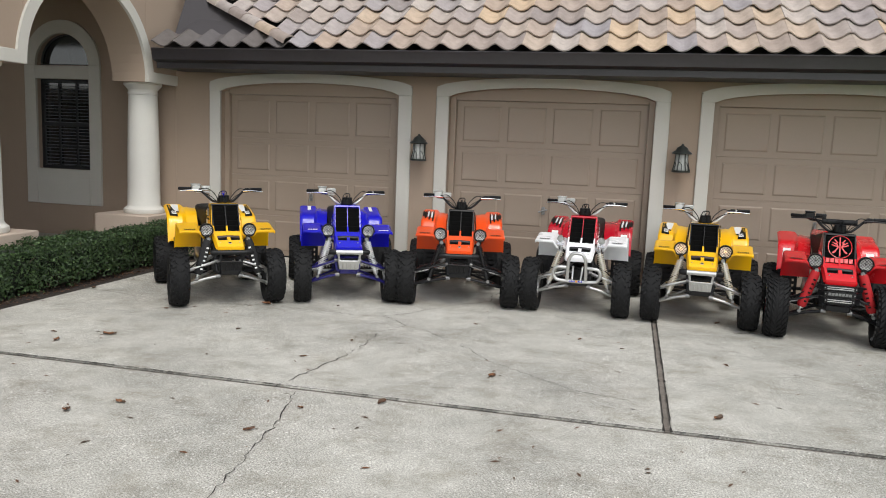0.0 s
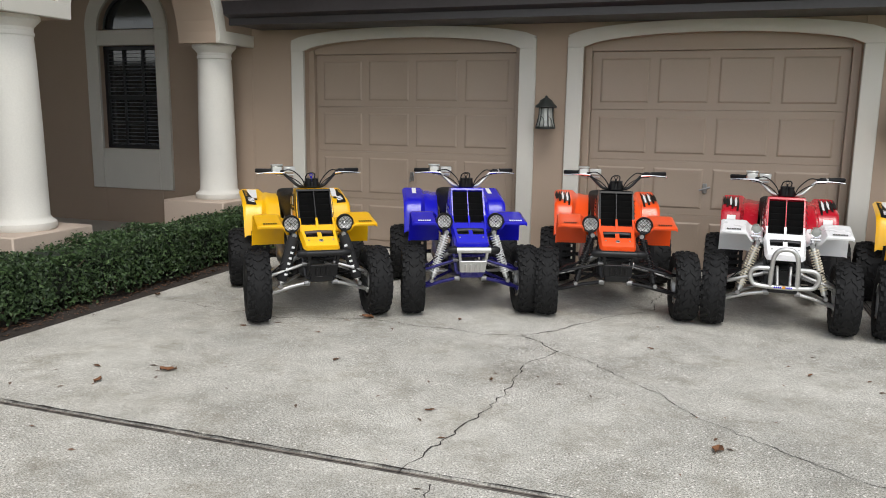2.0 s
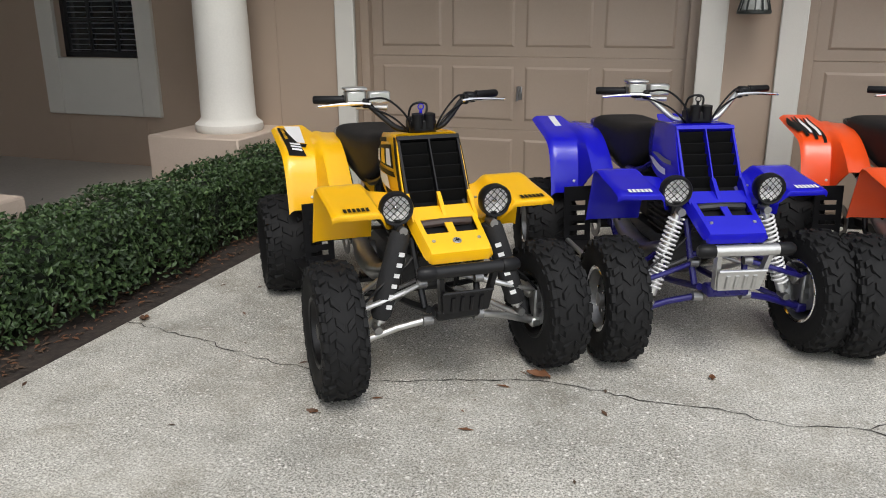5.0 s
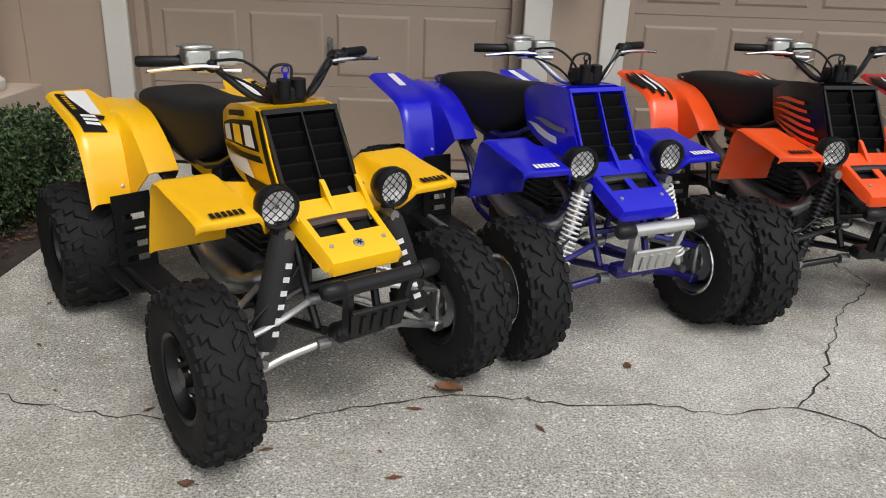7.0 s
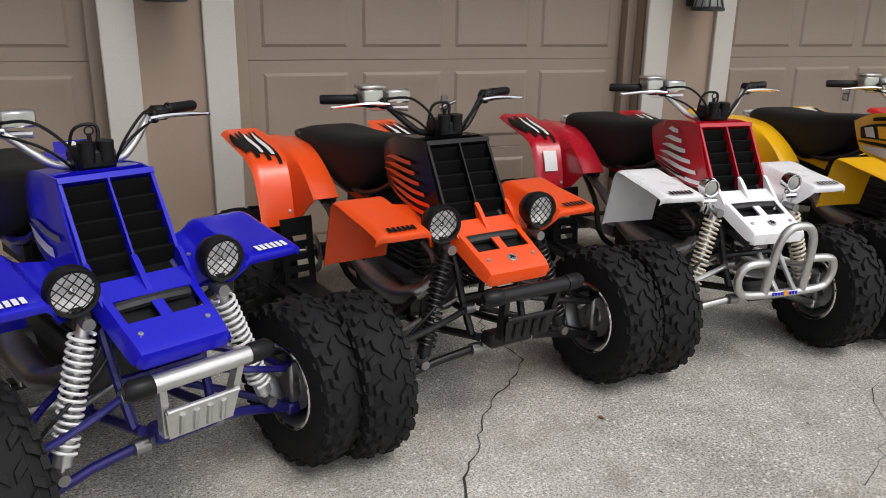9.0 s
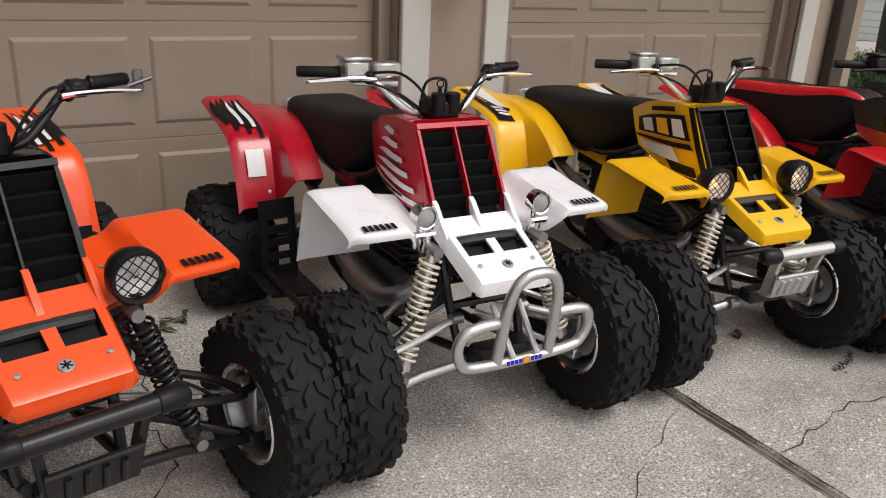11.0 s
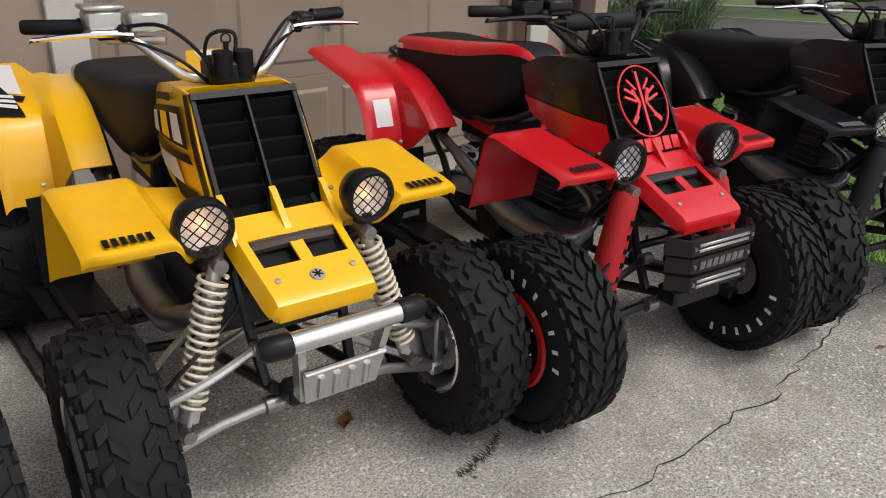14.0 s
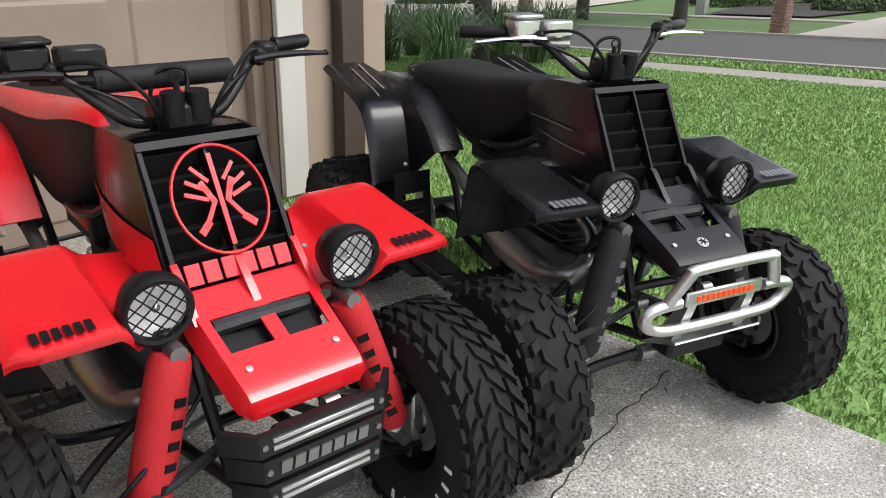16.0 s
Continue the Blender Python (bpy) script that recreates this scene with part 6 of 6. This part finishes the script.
def blades(n, x0, x1, y0, y1, h, name, label, mat=GRASSBLADE, z=-0.05, keepf=None, w=0.004):
    p = np.stack([rng.uniform(x0, x1, n), rng.uniform(y0, y1, n), np.full(n, z)], 1)
    if keepf is not None:
        p = p[keepf(p)]
        n = len(p)
    p[:, 2] += np.minimum(0, 0.544 - 0.0167 * p[:, 0] - 0.052 * p[:, 1]) * np.clip((p[:, 0] - EDGE_E) / 1.2, 0, 1)
    a = rng.uniform(0, 2 * np.pi, n)
    side = np.stack([np.cos(a), np.sin(a), np.zeros(n)], 1) * (w * rng.uniform(0.7, 1.5, n))[:, None]
    lean = np.stack([rng.normal(size=n), rng.normal(size=n), np.zeros(n)], 1) * h * 0.45
    up = np.zeros((n, 3))
    up[:, 2] = h * rng.uniform(0.5, 1.2, n)
    V = np.stack([p - side, p + side, p + lean * 0.4 + up * 0.65 + side * 0.7, p + lean * 0.4 + up * 0.65 - side * 0.7, p + lean + up], 1).reshape(-1, 3)
    b0 = np.arange(n) * 5
    T = np.concatenate([np.stack([b0, b0 + 1, b0 + 2], 1), np.stack([b0, b0 + 2, b0 + 3], 1), np.stack([b0 + 3, b0 + 2, b0 + 4], 1)])
    me = bpy.data.meshes.new(name)
    me.from_pydata(V.tolist(), [], T.tolist())
    me.materials.append(mat)
    return tagged(new(name, me), label, "grass", "", "stuff")


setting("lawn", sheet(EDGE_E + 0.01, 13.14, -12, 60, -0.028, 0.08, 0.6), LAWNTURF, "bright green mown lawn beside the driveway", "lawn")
blades(100000, 5.22, 9.0, 6.2, 13.0, 0.036, "lawn_grass", "bright green mown lawn grass", z=-0.03, w=0.004)
blades(80000, 9.0, 13.15, 6.5, 17.0, 0.036, "lawn_grass_beyond", "bright green mown lawn grass", z=-0.03, w=0.008)
blades(14000, 13.95, 14.92, 6.0, 17.5, 0.06, "verge_grass", "bright green grass verge beside the road", w=0.014)


def strap_clump(x, y, n, h, r):
    """A tuft of arching strap leaves."""
    s = Shape()
    rn = random.Random(int(x * 100 + y * 37))
    for k in range(n):
        a = rn.uniform(0, 2 * math.pi)
        q = rn.uniform(0, r * 0.3)
        bx, by = x + q * math.cos(a), y + q * math.sin(a)
        out, hh = rn.uniform(0.15, 1.0) * r, h * rn.uniform(0.6, 1.1)
        c, sn = math.cos(a), math.sin(a)
        w = 0.008
        line = [(bx, by, -0.05), (bx + out * 0.35 * c, by + out * 0.35 * sn, hh * 0.75), (bx + out * 0.8 * c, by + out * 0.8 * sn, hh), (bx + out * 1.25 * c, by + out * 1.25 * sn, hh * 0.78)]
        verts = []
        for i, (px, py, pz) in enumerate(line):
            ww = w * (1, 1, 0.8, 0.15)[i]
            verts += [(px - sn * ww, py + c * ww, pz), (px + sn * ww, py - c * ww, pz)]
        s.add(verts, [(2 * i, 2 * i + 1, 2 * i + 3, 2 * i + 2) for i in range(3)])
    me = bpy.data.meshes.new("border_grass")
    me.from_pydata([(px, py, pz + fall(x, y)) for px, py, pz in s.v], [], s.f)
    me.materials.append(STRAPLEAF)
    return tagged(new("border_grass", me), "dark green strap-leaved grass clump by the garage corner", "plant", "border grasses")


for x, y in ((10.0, 14.3), (10.6, 14.8), (11.2, 15.4), (12.2, 16.3), (13.0, 15.9), (13.4, 15.1), (12.7, 14.9), (11.8, 14.8), (12.4, 17.2), (11.4, 16.8)):
    strap_clump(x, y, 150, 0.78, 0.70)


def tree(x, y, r, h, lean=0.0, seed=1, crown=True):
    """Tapered trunk with root flare, limbs and a ragged crown of small leaves."""
    t = thing("tree", "street tree with grey bark trunk and leafy crown", "tree", pose(x, y, fall(x, y) - 0.05), "street trees")
    rn = random.Random(seed)
    s = Shape()
    pts = [(0, 0, 0), (0.02, 0, 0.25), (lean * 0.4, 0.03, h * 0.4), (lean * 0.7, -0.03, h * 0.75), (lean, 0, h)]
    s.tube(pts, [r * 1.5, r * 1.35, r * 1.1, r, r * 0.97, r * 0.95, r * 0.9, r * 0.86, r * 0.82, r * 0.8, r * 0.75, r * 0.7, r * 0.65], 14, 3)
    tips = []
    for k in range(7):
        a = 2 * math.pi * k / 7 + rn.uniform(-0.3, 0.3)
        L = rn.uniform(2.4, 4.2)
        p1 = Vector((lean + L * 0.5 * math.cos(a), L * 0.5 * math.sin(a), h + L * 0.5))
        p2 = Vector((lean + L * math.cos(a), L * math.sin(a), h + L * rn.uniform(0.6, 1.1)))
        s.tube([(lean, 0, h * 0.92), p1, p2], [r * 0.5, r * 0.3, r * 0.12], 7)
        tips += [p1, p2]
    part("trunk", s, BARK, t)
    if crown:
        C = []
        for p in tips:
            m = 420
            C.append(np.array(p) + rng.normal(size=(m, 3)) * [0.95, 0.95, 0.55])
        C = np.concatenate(C)
        lv = leaf_cloud(C, np.zeros_like(C) + [0, 0, 0.6], 0.30, 1.0, "crown", FARLEAF)
        lv.parent = t
    return t


tree(12.2, 15.57, 0.145, 4.4, 0.1, 2)
tree(25.0, 18.76, 0.20, 4.6, 0.1, 3)
tree(23.75, 21.32, 0.20, 4.6, -0.1, 4)
tree(30.0, 31.0, 0.22, 4.8, 0.0, 6)
tree(27.0, 4.0, 0.22, 4.8, 0.0, 8)


def shrub(x, y, r, h, label="rounded green garden shrub in a bed"):
    n = int(1500 * r * r) + 500
    d = rng.normal(size=(n, 3))
    d /= np.linalg.norm(d, axis=1)[:, None]
    d[:, 2] = np.abs(d[:, 2])
    lump = 1 + 0.16 * np.sin(d[:, 0] * 6 + x) * np.cos(d[:, 1] * 5 + y)
    q = d * lump[:, None] * rng.uniform(0.55, 1.0, n)[:, None] ** 0.5
    P = np.stack([x + q[:, 0] * r, y + q[:, 1] * r, q[:, 2] * h - 0.03 + fall(x, y)], 1)
    return tagged(leaf_cloud(P, d, 0.085, 0.6, "shrub", FARLEAF), label, "shrub", "far shrubs")


for x, y, r, h in ((36.5, 22.1, 1.9, 1.3), (34.0, 17.0, 1.1, 0.6), (37.0, 16.5, 1.5, 1.2), (40.0, 17.4, 1.7, 1.9), (41.5, 20.5, 1.8, 1.6), (44.5, 19.0, 2.2, 2.4), (48.0, 24.0, 2.6, 2.6), (52.0, 21.0, 2.8, 3.0), (48.0, 11.0, 2.4, 2.6), (50.0, 5.0, 2.6, 2.8), (48.0, 0.0, 2.4, 2.6), (12.8, 21.5, 0.9, 0.9), (30.0, 33.5, 1.6, 1.0), (33.0, 36.0, 1.8, 1.1), (56, 28, 2.6, 2.8)):
    shrub(x, y, r, h)
setting("far_bed", Shape().add([(x, y, fall(x, y) + 0.004) for x, y in ((28.5, 16.2), (40.0, 15.8), (44.0, 21.0), (36.5, 21.4), (28.5, 19.6))], [(0, 1, 2, 3, 4)]), SOIL, "dark mulch bed below the shrubs opposite", "soil")
meter = thing("utility_box", "small grey-green utility box by the bed opposite", "utility box", pose(28.6, 19.8, fall(28.6, 19.8) - 0.05))
part("box_body", Shape().box((-0.16, -0.16, 0), (0.16, 0.16, 0.62), 0.03), LANTERNGLASS, meter)
part("box_lid", Shape().box((-0.18, -0.18, 0.62), (0.18, 0.18, 0.68), 0.02), LANTERNGLASS, meter)

# brick gate pillar opposite
bm_ = mesh_of("brick", Shape().box((-0.100, -0.02, -0.030), (0.100, 0.02, 0.030), 0.005), BRICK)


def brick_pillar(x, y, h):
    p = thing("brick_pillar", "narrow red-brown brick mailbox pillar by the street", "pillar", pose(x, y, fall(x, y) - 0.05), "brick pillars")
    part("pillar_core", Shape().box((-0.155, -0.155, 0), (0.155, 0.155, h), 0.004), OLDPAVE, p)
    part("pillar_cap", Shape().box((-0.20, -0.20, h), (0.20, 0.20, h + 0.06), 0.012), OLDPAVE, p)
    for row in range(int(h / 0.072)):
        for f in range(4):
            for k in range(2):
                off = -0.075 + k * 0.15 if row % 2 else -0.105 + k * 0.21
                link("brick", bm_, p, pose(0, 0, 0, 0, 0, 90 * f) @ Matrix.Translation((off * 0.72, -0.155 - 0.004 * k, 0.04 + row * 0.072)) @ Matrix.Diagonal((0.72, 1, 1, 1)))
    return p


brick_pillar(21.66, 14.63, 1.03)
brick_pillar(21.93, 22.1, 0.85)


def far_house(x0, x1, y0, y1, h, mat, label, doors):
    """House opposite: walls, pitched roof, garage door and windows."""
    hs = thing("house", label, "house", pose(0, 0, fall(x0, (y0 + y1) / 2)), "houses opposite")
    part("wall", Shape().box((x0, y0, -0.05), (x1, y1, h), 0.01), mat, hs)
    ym = (y0 + y1) / 2
    part("roof", Shape().hull([(x, y, z) for x in (x0 - 0.5, x1 + 0.5) for y, z in ((y0 - 0.5, h), (y1 + 0.5, h), (ym, h + 2.4), (y0 - 0.5, h + 0.12), (y1 + 0.5, h + 0.12))]), ROOFDARK, hs)
    for a, b, za, zb, kind in doors:
        d = part(kind, Shape().box((x0 - 0.05, a, za), (x0 + 0.02, b, zb), 0.01), WHITEHOUSE if kind == "garage_door" else DARKGLASS, hs)
        part("surround", Shape().box((x0 - 0.03, a - 0.12, zb), (x0 + 0.02, b + 0.12, zb + 0.12), 0.01), TRIM, hs)
        if kind == "garage_door":
            for k in range(3):
                part("door_groove", Shape().box((x0 - 0.055, a, za + 0.55 * (k + 1)), (x0 - 0.048, b, za + 0.55 * (k + 1) + 0.03), 0.002), INKGREY, d)
    return hs


far_house(66, 80, 40.0, 58.0, 3.6, WHITEHOUSE, "white house with garage across the street", ((44.0, 50.0, 0, 2.3, "garage_door"), (53.0, 55.0, 1.0, 2.4, "window")))
far_house(46, 60, 13.5, 19.5, 3.4, REDBRICK, "red-brown brick house behind shrubs across the street", ((14.5, 15.7, 1.0, 2.3, "window"), (17.0, 18.4, 1.0, 2.3, "window")))
binn = thing("wheelie_bin", "dark blue wheeled refuse bin before the garage opposite", "bin", pose(63.5, 39.5, fall(63.5, 39.5) - 0.02))
part("bin_body", Shape().hull([(sx * w, sy * w, z) for sx in (-1, 1) for sy in (-1, 1) for w, z in ((0.30, 0.05), (0.42, 1.1))]), BINBLUE, binn)
part("bin_lid", Shape().hull([(sx * 0.45, sy * 0.46, z) for sx in (-1, 1) for sy in (-1, 1) for z in (1.1, 1.15)] + [(0, 0, 1.24)]), BINBLUE, binn)

# fallen leaves and debris on the concrete
def dead_leaf(x, y, size, turn, seed):
    rn = random.Random(seed)
    s = Shape()
    n = 7
    verts = []
    for i in range(n):
        t = i / (n - 1)
        w = size * 0.32 * math.sin(math.pi * min(0.97, t + 0.03)) * rn.uniform(0.75, 1.15)
        z = 0.006 + size * (0.10 * rn.random() + 0.12 * abs(t - 0.5))
        verts += [((t - 0.5) * size, -w, z + size * 0.10 * rn.random()), ((t - 0.5) * size, 0, z * 0.6), ((t - 0.5) * size, w, z + size * 0.14 * rn.random())]
    faces = []
    for i in range(n - 1):
        for j in range(2):
            faces.append((3 * i + j, 3 * i + j + 1, 3 * i + 4 + j, 3 * i + 3 + j))
    s.add(verts, faces)
    s.tube([(-size * 0.5, 0, 0.006), (-size * 0.75, size * 0.05, 0.008)], 0.0015, 4)
    ob = tagged(part("fallen_leaf", s, DEADLEAF), "dry curled brown leaf lying on the concrete", "leaf", "fallen leaves")
    ob.matrix_world = pose(x, y, 0.0, rn.uniform(-6, 6), rn.uniform(-6, 6), turn)
    return ob


for i, (x, y, sz) in enumerate(((-1.531, 8.373, 0.10), (1.003, 6.796, 0.09), (5.136, 8.898, 0.06), (2.780, 9.330, 0.07), (-3.488, 8.385, 0.08), (-2.120, 6.806, 0.10), (-2.371, 6.507, 0.075), (-2.572, 6.712, 0.05), (0.446, 5.978, 0.09), (0.017, 5.719, 0.05), (2.502, 6.424, 0.08), (-1.233, 5.224, 0.08), (-0.432, 6.774, 0.05),
                                (-0.261, 7.356, 0.04), (-1.029, 5.441, 0.07), (1.050, 4.600, 0.10), (0.500, 4.200, 0.06), (-0.103, 5.287, 0.07), (3.300, 5.200, 0.11), (2.300, 4.200, 0.08), (-0.856, 8.581, 0.05), (-2.271, 7.821, 0.05), (-1.281, 7.355, 0.05), (0.577, 8.350, 0.04), (1.536, 8.141, 0.04), (2.687, 7.745, 0.05), (1.891, 7.951, 0.03))):
    dead_leaf(x, y, sz, i * 77 % 360, i)
litter = Shape()
rn = random.Random(11)
for k in range(420):
    x, y, q, a = rn.uniform(-3.5, 5.2), rn.uniform(1.5, 9.0), 0.007 + 0.026 * rn.random() ** 2, rn.uniform(0, 6.28)
    c, s_ = math.cos(a), math.sin(a)
    litter.add([(x - c * q, y - s_ * q, 0.003), (x + s_ * q * 0.3, y - c * q * 0.3, 0.007), (x + c * q, y + s_ * q, 0.004), (x - s_ * q * 0.3, y + c * q * 0.3, 0.006)], [(0, 1, 2, 3)])
tagged(part("leaf_litter", litter, DEADLEAF), "small scattered bits of leaf and twig", "litter", "", "stuff")
stain = thing("feather_scrap", "dark frayed scrap of leaf lying on the concrete", "debris", pose(2.987, 8.982, 0))
fs = Shape()
rn = random.Random(3)
for k in range(60):
    t = k / 60
    a = rn.uniform(-0.5, 0.5) + 0.6
    L = 0.032 * (1 - abs(t - 0.4))
    bx, by = -0.11 + 0.22 * t, -0.03 + 0.07 * t * t
    fs.add([(bx, by, 0.004), (bx + 0.004, by, 0.006), (bx + L * math.cos(a + 1.0), by + L * math.sin(a + 1.0) * rn.choice((-1, 1)), 0.008)], [(0, 1, 2)])
part("frayed_leaf", fs, CRACK, stain)

sprig = thing("leaf_sprig", "torn green leafy twig lying on the concrete", "twig", pose(0.70, 10.42, 0.0, 0, 0, 40))
part("stem", Shape().tube([(-0.10, 0, 0.008), (0.0, 0.015, 0.016), (0.10, -0.01, 0.01)], 0.003, 5, 4), TWIG, sprig)
for k in range(9):
    a = 2.4 * k
    x = -0.09 + 0.022 * k
    part("leaf", Shape().add([(x, 0, 0.012), (x + 0.03 * math.cos(a) - 0.012 * math.sin(a), 0.03 * math.sin(a) + 0.012 * math.cos(a), 0.022), (x + 0.075 * math.cos(a), 0.075 * math.sin(a), 0.010), (x + 0.03 * math.cos(a) + 0.012 * math.sin(a), 0.03 * math.sin(a) - 0.012 * math.cos(a), 0.018)], [(0, 1, 2), (0, 2, 3)]), FARLEAF, sprig)

chips = Shape()
rn = random.Random(21)
for k in range(900):
    x, y, q, a = rn.uniform(-3.86, -3.635), rn.uniform(4.5, 10.6), rn.uniform(0.008, 0.028), rn.uniform(0, 6.28)
    c, s_ = math.cos(a), math.sin(a)
    z = -0.01 + rn.uniform(0, 0.015)
    chips.add([(x - c * q, y - s_ * q, z), (x + s_ * q * 0.35, y - c * q * 0.35, z + 0.008), (x + c * q, y + s_ * q, z + 0.004), (x - s_ * q * 0.35, y + c * q * 0.35, z + 0.006)], [(0, 1, 2, 3)])
tagged(part("mulch_chips", chips, DEADLEAF), "loose bark and leaf mulch along the hedge foot", "mulch", "", "stuff")

# ---- roof tiles, last ----
def tile_shape(L=0.42, W=0.315, r=0.078):
    """One S-shaped clay tile: a barrel and a pan, lying along +y up the slope."""
    def f(u, v):
        a = 2 * math.pi * u
        return (W * (u - 0.5), L * v, r * 0.62 * math.cos(a) * (1.0 if math.cos(a) > 0 else 0.55) - 0.020 * v)
    return Shape().surf(f, span(0, 1, 10), [0, 0.5, 1], 0.014)


tile_me = mesh_of("roof_tile", tile_shape(), TILE)
# darker copy of the tile, with the shade beside the rake in its colour
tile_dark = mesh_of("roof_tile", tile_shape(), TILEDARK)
roof = tagged(new("garage_roof"), "blended brown, grey and buff clay S-tile roof", "roof", "", "structure")
pitch = math.degrees(math.atan(SLOPE))
EXP, WID = 0.355, 0.315
deck = Shape().add([(-4.1, EAVE_Y + 0.1, EAVE_Z - 0.02), (6.5, EAVE_Y + 0.1, EAVE_Z - 0.02), (6.5, 14.6, EAVE_Z - 0.02 + SLOPE * 4.1), (-4.1, 14.6, EAVE_Z - 0.02 + SLOPE * 4.1)], [(0, 1, 2, 3)])
setting("roof_deck", deck, ROOFDARK, "dark underlay below the roof tiles", "roof")
up = Vector((0, math.cos(radians(pitch)), math.sin(radians(pitch))))
rn = random.Random(2)
RAKE0, RAKE1 = Vector((-2.30, EAVE_Y + 0.05, 0)), Vector((-3.95, EAVE_Y + 1.10, 0))
for row in range(9):
    for col in range(34):
        x = -4.0 + col * WID
        y = EAVE_Y - 0.03 + up.y * EXP * row
        z = EAVE_Z + 0.03 + up.z * EXP * row
        edge = RAKE0.x + (RAKE1.x - RAKE0.x) * (y - RAKE0.y) / (RAKE1.y - RAKE0.y)
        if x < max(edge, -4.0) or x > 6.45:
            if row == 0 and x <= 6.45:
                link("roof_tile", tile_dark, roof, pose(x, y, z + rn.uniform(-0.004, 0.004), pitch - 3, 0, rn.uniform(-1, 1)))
            continue
        link("roof_tile", tile_me, roof, pose(x + rn.uniform(-0.004, 0.004), y + rn.uniform(-0.008, 0.008), z + rn.uniform(-0.004, 0.004), pitch - 2.5, 0, rn.uniform(-1.2, 1.2)))
# rake cap and the wall face left of it, whose dark grey holds its shade
cap_me = mesh_of("rake_cap", Shape().surf(lambda u, v: (0.095 * math.cos(math.pi * u) * (1 - 0.12 * v), 0.42 * v, 0.095 * math.sin(math.pi * u) * (1 - 0.12 * v)), span(0, 1, 10), [0, 0.5, 1], 0.014), TILE)
a3 = Vector((RAKE0.x, RAKE0.y, EAVE_Z + 0.05))
b3 = Vector((RAKE1.x, RAKE1.y, EAVE_Z + 0.05 + SLOPE * (RAKE1.y - RAKE0.y)))
d3 = (b3 - a3).normalized()
for k in range(6):
    p = a3 + d3 * 0.36 * k
    m = Matrix.Translation(p) @ d3.to_track_quat("Y", "Z").to_matrix().to_4x4()
    link("rake_cap", cap_me, roof, m)
setting("gable_face", Shape().add([(-4.15, EAVE_Y + 0.34, 2.70), (-2.35, EAVE_Y + 0.30, 2.70), (RAKE0.x, RAKE0.y + 0.05, 2.78), (RAKE1.x, RAKE1.y, b3.z), (RAKE1.x - 0.02, RAKE1.y + 0.3, 4.7), (-4.149, RAKE1.y + 0.3, 4.7)], [(0, 1, 2, 3, 4, 5)]), ROOFDARK, "wall face beside the tile roof, shade in its slate grey", "wall")
